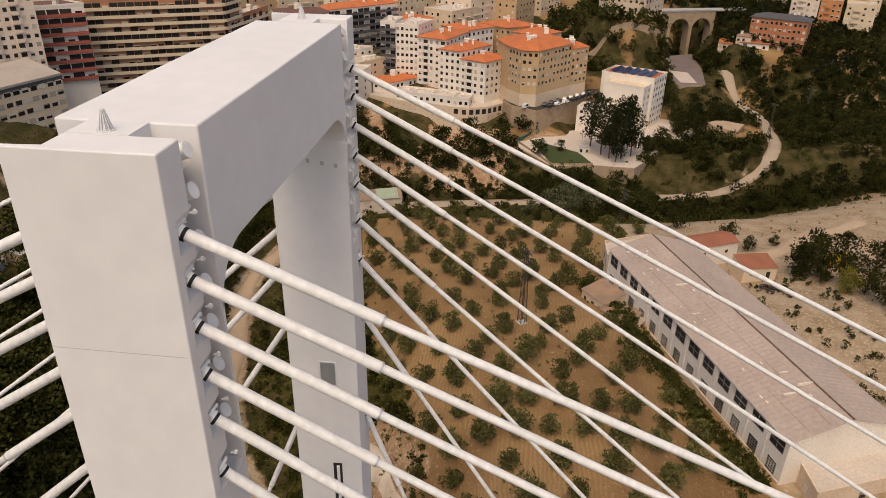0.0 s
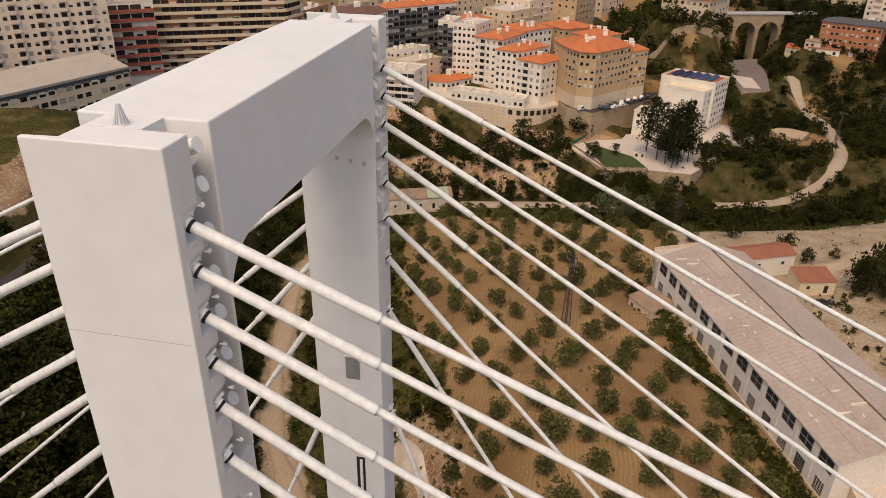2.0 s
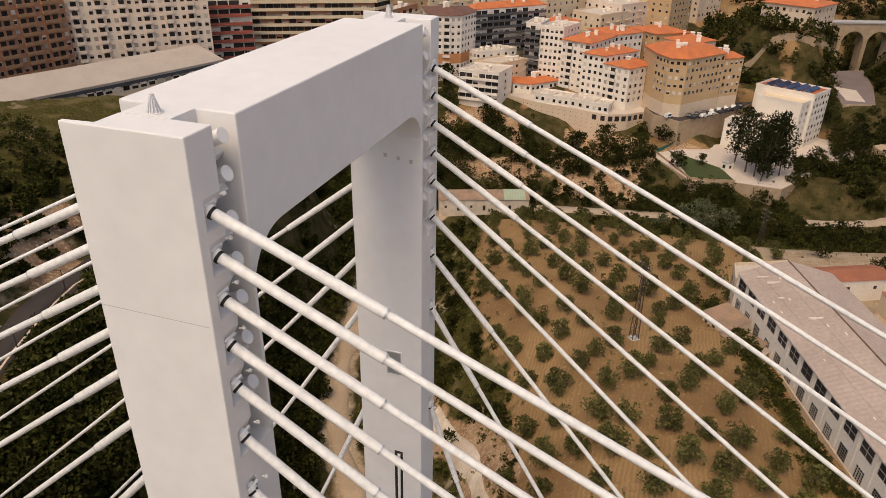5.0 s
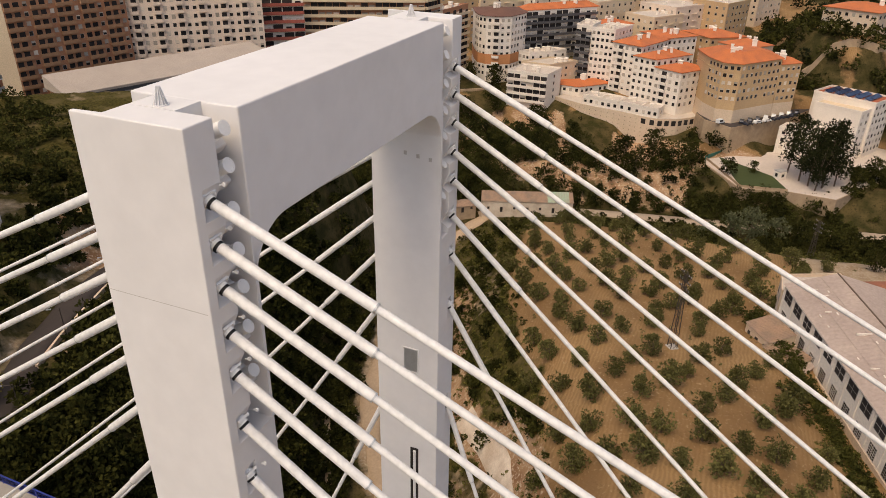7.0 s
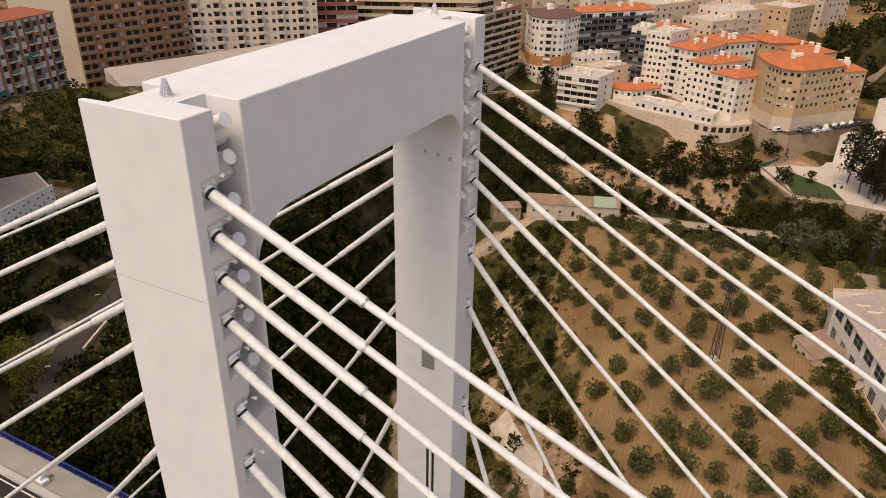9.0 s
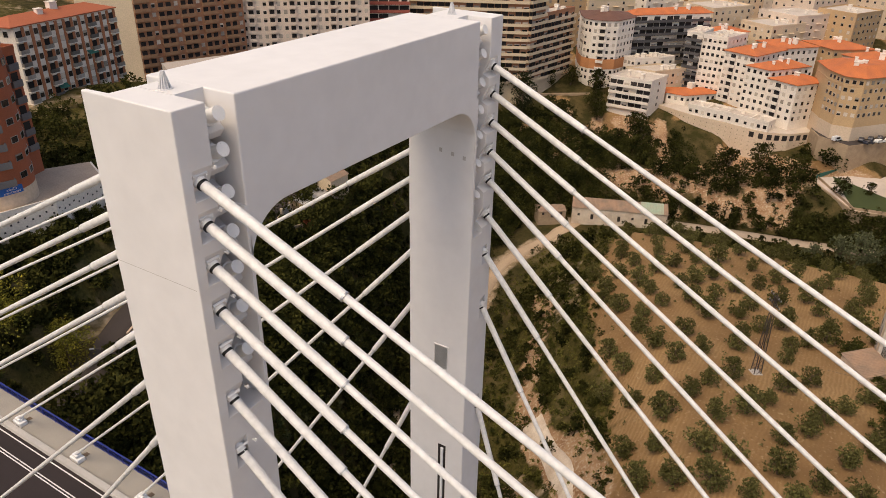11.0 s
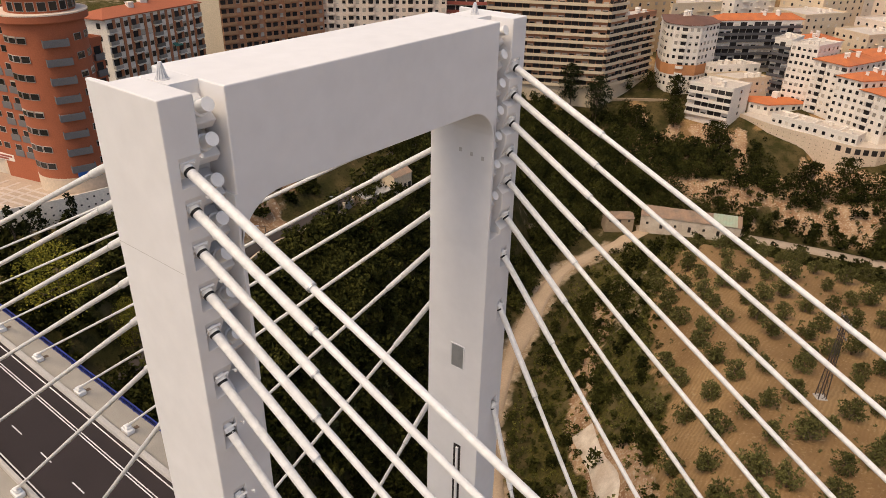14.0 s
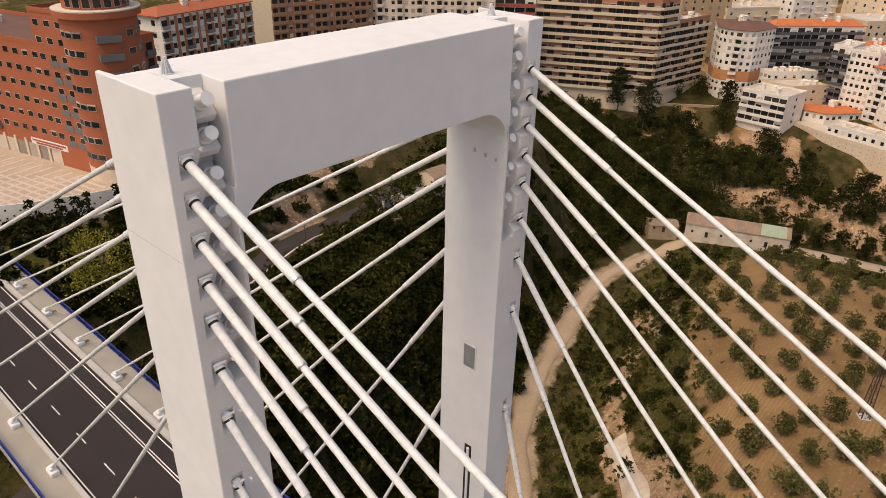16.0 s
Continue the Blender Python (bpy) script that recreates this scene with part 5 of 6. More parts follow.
ROADS = [resample(p) for p in ([(50, 16), (70, 28), (84, 38.8), (98, 50), (112, 57.2), (126, 61.6), (143, 66.8), (160, 71.5), (173, 74), (186, 71), (198, 67), (222, 60)],
                               [wide(*p) for p in VALLEY_ROAD],
                               [(60, 41), (74, 47), (83, 53), (98.5, 63)],
                               COUNTRY_ROAD)]
# round spots kept free of trees: x, y, radius
CLEAR_TOWN = [(277, 22, 14), (283, 36, 9), (284, 8, 8), (285, 108, 9), (285, 90, 7), (275, 82, 6), (284, 64, 9), (310, 20, 26), (298, 30, 14), (312, -28, 26), (275, -40, 20), (270, -26, 20), (262, -30, 12), (300, 80, 26), (290, 62, 14), (310, 100, 24), (282, 125, 20), (340, 20, 26), (340, 55, 30), (330, 100, 30), (262, 22, 4), (390, 30, 50), (380, 80, 40), (400, 120, 40)]
CLEAR_UP_VALLEY = [(350, -92, 12), (372, -92, 13), (392, -96, 12), (386, -120, 8), (382, -134, 9), (378, -146, 6), (374, -170, 8), (372, -119, 4), (368, -132, 4), (340, -108, 7), (360, -104, 7), (425, -98, 16), (410, -92, 10), (330, -87, 12), (350, -89, 10), (318, -60, 26), (300, -70, 18), (372, -60, 14), (385, -92, 10), (405, -96, 9), (298, -102, 15)]
CLEAR_NEAR = [(136, 168, 8), (101, 27, 3), (97, 23, 3), (90, 17, 3), (80, 11, 3), (170, 160, 20), (195, 152, 16), (148, 168, 14), (190, 195, 30), (235, 165, 14), (94, 18, 3), (86, 13, 3), (144, 158, 6), (165, 164, 6), (120, 147, 5), (68, 185, 24), (50, 168, 20), (80, 160, 12), (95, 162, 12), (30, 200, 30), (120, 180, 16), (152, 142, 22), (176, 134, 16), (218, 48, 16), (208, 68, 8), (115, -44, 20), (95, -58, 22), (138, -42, 18), (76, -66, 16), (150, 126, 9), (128, 122, 8)]
CLEAR = CLEAR_TOWN + CLEAR_UP_VALLEY + CLEAR_NEAR


def free_spot(x, y, margin):
    if any(math.hypot(x - a, y - b) < r for a, b, r in CLEAR):
        return False
    return all(math.hypot(x - p[0], y - p[1]) > margin * (1.8 if i == 1 else 1) for i, line in enumerate(ROADS) for p in line[::2])


def slope_place(lo, hi, side, x0, x1, y0, y1, margin=6.0, thick=-0.1):
    def f(r):
        x, y = r.uniform(x0, x1), r.uniform(y0, y1)
        d, s, _ = gorge(x, y)
        if s != side or not lo < d < hi or not free_spot(x, y, margin):
            return None
        if noise.noise((x * 0.03, y * 0.03, 4.4)) < thick:
            return None
        return x, y
    return f


woods("woods", "dark green thicket on the town side of the valley", M["wood_leaf"], 1700, slope_place(4, 66, 1, -20, 236, 20, 150, 4.2, -0.9), 11, (1.6, 5.0))
woods("woods", "dark trees along the stream below the town", M["wood_leaf"], 620, slope_place(3, 58, 1, 205, 330, -220, 130, 4.2, -0.25), 18, (1.8, 3.6))
woods("woods", "dense dark trees below the town wall", M["wood_leaf"], 420, slope_place(10, 78, 1, 196, 292, 62, 150, 4.2, -0.7), 41, (2.0, 4.2))
woods("woods", "dense dark trees on the steep bank below the road", M["wood_leaf"], 620, slope_place(4, 40, 1, 24, 160, 40, 108, 3.4, -2.0), 46, (1.4, 3.2), pull=False)
woods("scrub", "low green bushes on the valley slopes", M["bush_leaf"], 700, slope_place(3, 66, 1, -20, 330, -220, 140, 4.0, -0.8), 12, (0.7, 1.6), 6, 14, 0.36)
woods("scrub", "green bushes on the grove's bank", M["bush_leaf"], 1100, slope_place(5, 37, -1, 20, 240, -160, 70, 3.4, -0.6), 13, (0.5, 1.4), 6, 14, 0.32)
woods("woods", "trees at the foot of the bank", M["wood_leaf"], 260, slope_place(4, 34, -1, 30, 240, -200, 60, 4.0, -0.1), 14, (1.2, 2.6))
woods("hillside_woods", "trees on the hillside below the apartment blocks", M["wood_leaf"], 1100, slope_place(66, 118, 1, -20, 300, 60, 240, 4.6, -0.8), 15, (1.2, 2.8))
woods("valley_woods", "dense dark trees round the lane and the far gorge", M["wood_leaf"], 900, slope_place(14, 260, 1, 268, 480, -240, -72, 7.5, -0.9), 26, (2.0, 4.2), 10, 18, 0.75)
woods("valley_scrub", "green bushes and young trees round the lane", M["bush_leaf"], 700, slope_place(14, 200, 1, 268, 440, -200, -72, 6.0, -0.95), 45, (1.2, 3.0), 8, 16, 0.6)
woods("villa_woods", "trees round the villa on its hill", M["wood_leaf"], 230, slope_place(60, 260, 1, 328, 430, -80, -22, 5.0, -0.8), 27, (2.2, 4.4), 9, 14, 0.9)
woods("far_woods", "dark trees on the far slopes", M["pine_leaf"], 600, slope_place(40, 420, 1, 255, 700, -460, -20, 6.0, -0.6), 16, (2.6, 5.0), 8, 12, 1.1)
woods("hill_woods", "trees beyond the dry field", M["wood_leaf"], 420, slope_place(3, 20, -1, 190, 330, -330, -30, 5.0, -0.6), 17, (1.8, 3.8))
def beside_factory(r):
    k, off = r.random(), abs(r.gauss(0, 2.2)) + 1.2
    return 140 - 66 * k - off * 0.34 + r.uniform(-1, 1), -29.5 - 24 * k + off * 0.94


woods("scrub", "overgrown green strip along the factory wall", M["bush_leaf"], 260, beside_factory, 31, (0.5, 1.5), 6, 14, 0.34)
woods("weeds", "green herbs along the factory wall", M["lush_leaf"], 500, beside_factory, 32, (0.3, 0.7), 3, 8, 0.25)
woods("scrub", "bushes below the school yard's edge", M["bush_leaf"], 240, lambda r: (r.uniform(238, 251), r.uniform(-62, -4)), 33, (1.0, 2.8), 7, 14, 0.5)
woods("weeds", "green herbs over the grove's bank", M["lush_leaf"], 2600, slope_place(6, 36, -1, 30, 230, -60, 66, 3.2, -0.6), 34, (0.3, 0.8), 3, 8, 0.27)
woods("scrub", "green bushes on the bank below the striped block", M["bush_leaf"], 300, lambda r: (r.uniform(58, 108), r.uniform(116, 156)), 44, (0.8, 2.2), 7, 14, 0.42, pull=False)
woods("scrub", "scattered bushes on the dry field behind the factory", M["bush_leaf"], 90, lambda r: (r.uniform(98, 150), r.uniform(-104, -66)), 47, (0.4, 1.2), 6, 14, 0.3)
woods("reeds", "tall dry yellow-green reeds on the valley floor", M["reed_leaf"], 150, lambda r: (92 + r.gauss(0, 9), 93 + r.gauss(0, 6)), 35, (0.9, 1.8), 6, 14, 0.55)
woods("weeds", "low weeds over the dry and grassy slopes", M["reed_leaf"], 500, slope_place(6, 70, -1, 40, 240, -200, 60, 3.0, -0.7), 19, (0.25, 0.6), 3, 8, 0.22)
woods("weeds", "low weeds over the dry and grassy slopes", M["reed_leaf"], 500, slope_place(10, 72, 1, 30, 320, -120, 130, 3.0, -0.7), 20, (0.25, 0.7), 3, 8, 0.25)


# ---------------------------------------------------------------- town terraces
def platform(name, label, outline, z0, z1, wall, top, category="terrace"):
    p = thing(name, label, category, kind="structure")
    bm = bmesh.new()
    prism(bm, outline, z0, z1)
    part("retaining_wall", bm, [wall], p)
    c = (sum(x for x, _ in outline) / len(outline), sum(y for _, y in outline) / len(outline))
    bm = bmesh.new()
    prism(bm, inset(outline, c, 0.985), z1, z1 + 0.06)
    part("paving", bm, [top], p)
    return p


def low_wall(name, label, pts, h, t, mat, z=None, category="wall", depth=2.5):
    """A wall along a line; it follows the ground unless a height is given."""
    w = thing(name, label, category, kind="structure")
    for a, b in zip(pts, pts[1:]):
        bm = bmesh.new()
        d = Vector((b[0] - a[0], b[1] - a[1], 0))
        n = max(1, int(d.length / 6))
        m = Matrix.Rotation(math.atan2(d.y, d.x), 4, "Z")
        s = Vector((-d.y, d.x, 0)).normalized() * t / 2
        rows = []
        for i in range(n + 1):
            p = Vector((a[0], a[1], 0)) + d * i / n
            g = height(p.x, p.y) if z is None else z
            rows.append([bm.verts.new((p.x + k * s.x, p.y + k * s.y, zz)) for k, zz in ((-1, g - depth), (-1, g + h), (1, g + h), (1, g - depth))])
        for r, q in zip(rows, rows[1:]):
            for k in range(4):
                bm.faces.new((r[k], r[(k + 1) % 4], q[(k + 1) % 4], q[k]))
        bm.faces.new(rows[0])
        bm.faces.new(rows[-1][::-1])
        part("wall_run", bm, [mat], w)
    return w


curve = [(304.7, 62.6), (297.9, 48.6), (295.6, 40.5), (294.2, 32.2), (291.0, 22.0), (289.6, 14.6), (293, 6.5), (300, 0), (306, -3.5)]
platform("curved_retaining_wall", "curved sand-coloured retaining wall with rows of drain holes", curve + [(322, 2), (330, 50)], -58, -41.7, M["sand"], M["roof_pale"])
holes = thing("drain_holes", "small dark drain holes in the retaining wall", "drain holes", kind="stuff")
bm = bmesh.new()
for a, b in zip(curve, curve[1:]):
    d = Vector((b[0] - a[0], b[1] - a[1], 0))
    m0 = Matrix.Rotation(math.atan2(d.y, d.x), 4, "Z")
    n = int(d.length / 2.2)
    for i in range(n):
        p = Vector((*a, 0)) + d * (i + 0.5) / n
        for z in ((-43.4, -45.2, -47.0, -48.8) if p.y > 22 else (-46.8, -48.6, -50.4)):
            box(bm, -0.14, 0.14, -0.03, 0.03, -0.14, 0.14, 0, Matrix.Translation((p.x, p.y, z)) @ m0)
part("holes", bm, [M["void"]], holes)["kind"] = "stuff"

# the white row of flats that stands on the curved wall
for k, (a, b) in enumerate(zip(curve[1:5], curve[2:6])):
    d = Vector((b[0] - a[0], b[1] - a[1]))
    nrm = Vector((-d.y, d.x)).normalized()
    if nrm.x < 0:
        nrm = -nrm
    o = Vector(a) + nrm * 0.5
    e = Vector(b) + nrm * 0.5
    house("terrace_flat", "low white flat with a terrace roof on the curved wall", tuple(e), tuple(o), tuple(e + nrm * 8), -41.7, -38.0 - 0.12 * (k % 2), M["white"], "flat", M["roof_pale"], 3.2, (3, 1), clutter=1, category="flat")

platform("roof_terrace", "pale flat roof terrace behind the low white flats", [(304, 46), (302, 38), (300, 30), (297.5, 20), (304, 22), (309, 32), (312, 42)], -46, -38.9, M["white"], M["roof_pale"])
# cellar openings in the curved wall below the white block
for (a, b), n in (((curve[4], curve[5]), 2), ((curve[5], curve[6]), 3), ((curve[6], curve[7]), 3)):
    d = Vector((b[0] - a[0], b[1] - a[1], 0))
    for i in range(n):
        p = Vector((*a, -44.8)) + d * (i + 0.5) / n
        bm = bmesh.new()
        box(bm, -0.95, 0.95, -0.05, 0.05, 0, 2.2, 0, Matrix.Translation(p) @ Matrix.Rotation(math.atan2(d.y, d.x), 4, "Z"))
        ob = tagged(part("cellar_opening", bm, [M["void"]]), "large dark window opening in the cream retaining wall", "window", "cellar openings of the curved wall", "structure")
platform("street_terrace", "street terrace with parked cars above a stone wall", [(300, 0), (291.5, -4.0), (284.6, -15), (294.5, -23), (304, -31.3), (316, -40), (333, -48), (350, -42), (330, -2)], -56, -40.0, M["stone"], M["old_asphalt"], "street")
platform("school_yard", "pale paved school yard", [(288, -6), (290, -20), (298, -34), (312, -42), (334, -74), (314, -88), (296, -84), (272, -66), (252, -54), (253, -38), (249, -22), (270, -8)], -64, -51.6, M["stone"], M["paving"], "yard")
bm = bmesh.new()
prism(bm, [(281, -12.7), (267, -33), (254.5, -38.0), (251, -22)], -51.6, -51.42)
tagged(part("lawn", bm, [M["turf"]]), "dark green artificial lawn beside the school yard", "lawn", kind="structure")
bm = bmesh.new()
prism(bm, [(290, -20), (291.5, -24), (287.5, -25), (286, -21)], -51.54, -51.48)
tagged(part("play_mat", bm, [M["orange"]]), "small orange play surface on the yard", "play surface")
low_wall("green_fence", "dark green screen fence round the lawn", [(275, -7.6), (290, -16), (298, -24)], 1.8, 0.15, M["awning"], -51.6, "fence", 0.2)
low_wall("green_fence", "dark green screen fence round the lawn", [(276, -8), (250, -22), (253, -38)], 1.0, 0.12, M["stone"], -51.6, "fence", 0.2)
house("kiosk", "small white kiosk with a grey roof on the yard", (264, -35), (266, -33), (266.5, -37.5), -51.6, -48.6, M["white"], "hip", M["roof_grey"], 3.0, (1, 1), clutter=0, rise=0.7, category="kiosk")

# solar panels on the school
for r in range(5):
    for k in range(3):
        s, t = 0.18 + 0.16 * r, 0.2 + 0.25 * k
        x = 305.6 + 13.4 * t + 10.4 * s
        y = -66.0 - 7.5 * t + 22.0 * s
        pn = thing("solar_panel", "dark blue solar panel row on a tilted rack", "solar panel", "solar panels on the school roof")
        m = Matrix.Translation((x, y, -29.0)) @ Matrix.Rotation(math.atan2(-7.5, 13.4), 4, "Z") @ Matrix.Rotation(radians(22), 4, "X")
        bm = bmesh.new()
        box(bm, -2.2, 2.2, -1.1, 1.1, 0.55, 0.62, 0, m)
        part("panel", bm, [M["solar"]], pn)
        bm = bmesh.new()
        for q in (-1.8, 1.8):
            box(bm, q - 0.05, q + 0.05, -1.0, 1.0, -0.4, 0.55, 0, m)
        part("rack", bm, [M["galv"]], pn)
house("school_wing", "white school wing with a cream flat roof", (299.0, -61.0), (308.0, -44.5), (306.0, -65.0), -51.6, -32.0, M["white"], "flat", M["cream"], 3.0, (7, 2), ("none", "windows"), clutter=0, category="school")
house("school_wing", "low white school wing with narrow dark windows", (297.5, -58.0), (296.5, -33.0), (305.0, -61.0), -51.6, -41.0, M["white"], "flat", M["roof_pale"], 3.0, (6, 2), clutter=0, category="school")

# town blocks behind
back = random.Random(21)
TOWN_FRONT = [((338, 20), (350, 34), (352, 8), -17.5, 'white', 'hip'), ((352, 2), (366, 16), (364, -14), -18, 'ochre', 'hip'), ((342, -14), (352, -2), (356, -26), -19.5, 'sand', 'hip'), ((345, 48), (352, 62), (362, 40), -16, 'white', 'hip'), ((362, 30), (372, 46), (382, 18), -13, 'cream', 'flat'), ((372, 60), (384, 78), (396, 46), -9, 'cream', 'flat'), ((380, 22), (392, 42), (402, 8), -10, 'beige', 'flat'), ((392, -2), (402, 16), (414, -12), -8, 'ochre', 'flat'), ((404, 60), (418, 84), (430, 46), 2, 'cream', 'flat')]
TOWN_BACK = [((420, 20), (434, 42), (446, 6), 4, 'beige', 'flat'), ((430, -16), (440, 2), (452, -28), 2, 'sand', 'flat'), ((392, 100), (404, 122), (416, 86), -2, 'white', 'hip'), ((352, 118), (362, 134), (378, 102), -8, 'cream', 'flat'), ((330, 132), (342, 150), (356, 118), -2, 'ochre', 'flat'), ((460, 60), (476, 90), (488, 44), 8, 'white', 'flat'), ((470, 0), (484, 26), (498, -14), 8, 'cream', 'flat'), ((368, 160), (380, 184), (400, 142), 6, 'beige', 'flat'), ((430, 130), (444, 156), (460, 114), 10, 'cream', 'flat')]
for p, l, r, zt, wall, roof in TOWN_FRONT + TOWN_BACK:
    house("town_block", {"white": "white town block", "ochre": "ochre town block", "sand": "sandy town block", "cream": "cream town block", "beige": "beige town block"}[wall] + (" with an orange tiled roof" if roof == "hip" else " with a flat roof and outlets"),
          p, l, r, height(*p), zt, M[wall], roof, None, 3.3, (5, 6), ("windows", back.choice(("windows", "iron"))), M[wall], clutter=4)

# apartment towers over the far slope
for p, l, r, z0, zt, wall, what in (((430, -173), (437, -160), (446, -178), -30, 8, "beige", "beige"), ((428, -185), (431, -174), (441, -190), -32, -10, "orange", "orange"), ((424, -202), (427.5, -187), (437, -207), -32, -11, "cream", "cream"), ((470, -168), (478, -150), (488, -176), -30, 0, "cream", "cream"), ((450, -215), (454, -200), (464, -220), -34, 2, "sand", "sandy")):
    house("far_apartment_tower", what + " apartment tower above the wooded slope", p, l, r, z0, zt, M[wall], "flat", None, 3.1, (4, 4), ("mixed", "windows"), M[wall], clutter=2)
house("brick_mansard_house", "long red brick building with a dark grey roof", (384, -153), (397, -128), (396, -159), -30, -15.0, M["brick_orange"], "hip", M["dark_grey"], 3.3, (12, 4), clutter=2, rise=2.4, category="house")
for p, l, r, z0, zt, wall, rm in (((387, -137), (391, -123), (401, -141), -37, -27.5, "white", "red_tiles"), ((391, -119), (394, -112.5), (401, -122), -42, -28.5, "sand", "terracotta"), ((390, -128), (393, -121), (398, -131), -38, -24.5, "sand", "old_tiles"), ((372, -175), (378, -164), (384, -181), -46, -40, "sand", "fibro"), ((383, -146), (387, -139), (394, -150), -39, -31.5, "white", "red_tiles")):
    house("old_house", "old low house with a weathered tiled roof on the rock", p, l, r, z0, zt, M[wall], "hip", M[rm], 3.0, (3, 3), clutter=1, rise=1.8, category="house")


# arched road bridge far up the valley
def build_far_bridge():
    br = thing("stone_bridge", "far stone road bridge with round arches", "bridge")
    a, b = Vector((428, -78, 0)), Vector((442, -121, 0))
    d = (b - a)
    u, n = d.normalized(), Vector((-d.y, d.x, 0)).normalized()
    m = Matrix.Translation((a.x, a.y, 0)) @ Matrix((u, n, Vector((0, 0, 1)))).transposed().to_4x4()
    L, zt, r = d.length, -19.0, 6.0
    prof = [(0, -48), (2, -48)]
    x = 2.0
    for _ in range(3):
        prof += [(x + r - r * math.cos(t), -29 + r * math.sin(t)) for t in np.linspace(0, math.pi, 13)]
        x += 2 * r
        prof += [(x, -48), (x + 2, -48)]
        x += 2
    prof += [(x, zt), (0, zt)]
    bm = bmesh.new()
    lo = [bm.verts.new(m @ Vector((p, 0, z))) for p, z in prof]
    hi = [bm.verts.new(m @ Vector((p, 7, z))) for p, z in prof]
    bm.faces.new(lo)
    bm.faces.new(hi[::-1])
    for i in range(len(prof)):
        j = (i + 1) % len(prof)
        bm.faces.new((lo[i], lo[j], hi[j], hi[i]))
    part("arches", bm, [M["stone"]], br)
    bm = bmesh.new()
    box(bm, -20, L + 20, -0.4, 7.4, zt, zt + 0.8, 0, m)
    part("parapet", bm, [M["roof_grey"]], br, "grey parapet and roadway")


build_far_bridge()
low_wall("villa_wall", "stone garden wall below the villa", [(345, -30), (352, -50), (352, -68), (366, -80)], 3.0, 0.6, M["stone"], None)
platform("play_ground", "grey-pink asphalt play ground above the gorge", [(341, -84), (366, -83), (411, -88), (420, -105), (380, -103), (346, -98)], -48, -40.4, M["stone"], M["dirt_grey"], "play ground")
bm = bmesh.new()
prism(bm, [(375, -84.8), (371, -94), (349, -94.5), (349, -86.5)], -40.34, -40.28)
tagged(part("painted_court", bm, [M["paving"]]), "white painted court on the play ground", "play ground", kind="structure")
low_wall("terrace_wall", "tan stone retaining wall below the street", [(283, 118), (293, 106), (302, 94)], 1.2, 1.0, M["stone"], -42.0, "wall", 6)
# terraced garden by the lane
for k, z in enumerate((-52.0, -49.8, -47.6)):
    platform("garden_terrace", "small terraced garden bed with a stone edge", [(284 + 5 * k, -106 + 2 * k), (300 + 3 * k, -112 + 2 * k), (312, -104 + 3 * k), (306, -92), (292 + 4 * k, -94)], z - 6, z, M["stone"], M["dirt"], "garden terrace")



# ---------------------------------------------------------------- cars
def build_car(x, y, z, turn, paint, van=False):
    c = thing("car", {"car_red": "red", "car_white": "white", "car_dark": "dark", "car_blue": "blue"}[paint] + (" van" if van else " car") + " parked on the asphalt", "van" if van else "car", "parked cars")
    c.matrix_basis = Matrix.Translation((x, y, z)) @ Matrix.Rotation(turn, 4, "Z")
    h = 1.9 if van else 1.42
    side = [(-2.1, 0.35), (2.1, 0.35), (2.15, 0.75), (1.2, 0.92), (0.6, h), (-1.6 if not van else -2.05, h), (-2.1, 0.95)]
    bm = bmesh.new()
    lo = [bm.verts.new((px, -0.85, pz)) for px, pz in side]
    hi = [bm.verts.new((px, 0.85, pz)) for px, pz in side]
    bm.faces.new(lo)
    bm.faces.new(hi[::-1])
    for i in range(7):
        bm.faces.new((lo[i], lo[(i + 1) % 7], hi[(i + 1) % 7], hi[i]))
    bevel(bm, 0.1, 2)
    part("body", bm, [M[paint]], c, smooth=False)
    bm = bmesh.new()
    box(bm, -1.5, 0.55, -0.87, 0.87, 0.98, h - 0.15)
    part("side_windows", bm, [M["glass"]], c)
    bm = bmesh.new()
    tube(bm, (0, -0.1, 0), (0, 0.1, 0), 0.33, seg=14)
    wm = finish(bm, "wheel", M["rubber"])
    for px in (-1.3, 1.3):
        for py in (-0.78, 0.78):
            shared("wheel", wm, c, Matrix.Translation((px, py, 0.33)))


cr = random.Random(3)
for i in range(8):
    build_car(293.5 + i * 3.5, -18.5 - i * 3.0, -39.9, math.atan2(-2.5, 3.9) + 0.5, cr.choice(("car_white", "car_dark", "car_dark", "car_white")))
for i in range(6):
    build_car(291 + i * 4.2, -21.2 - i * 3.4, -39.9, math.atan2(-4.2, 4.8), cr.choice(("car_white", "car_dark", "car_dark")))
build_car(288.5, -10.5, -39.9, -0.6, "car_white", True)


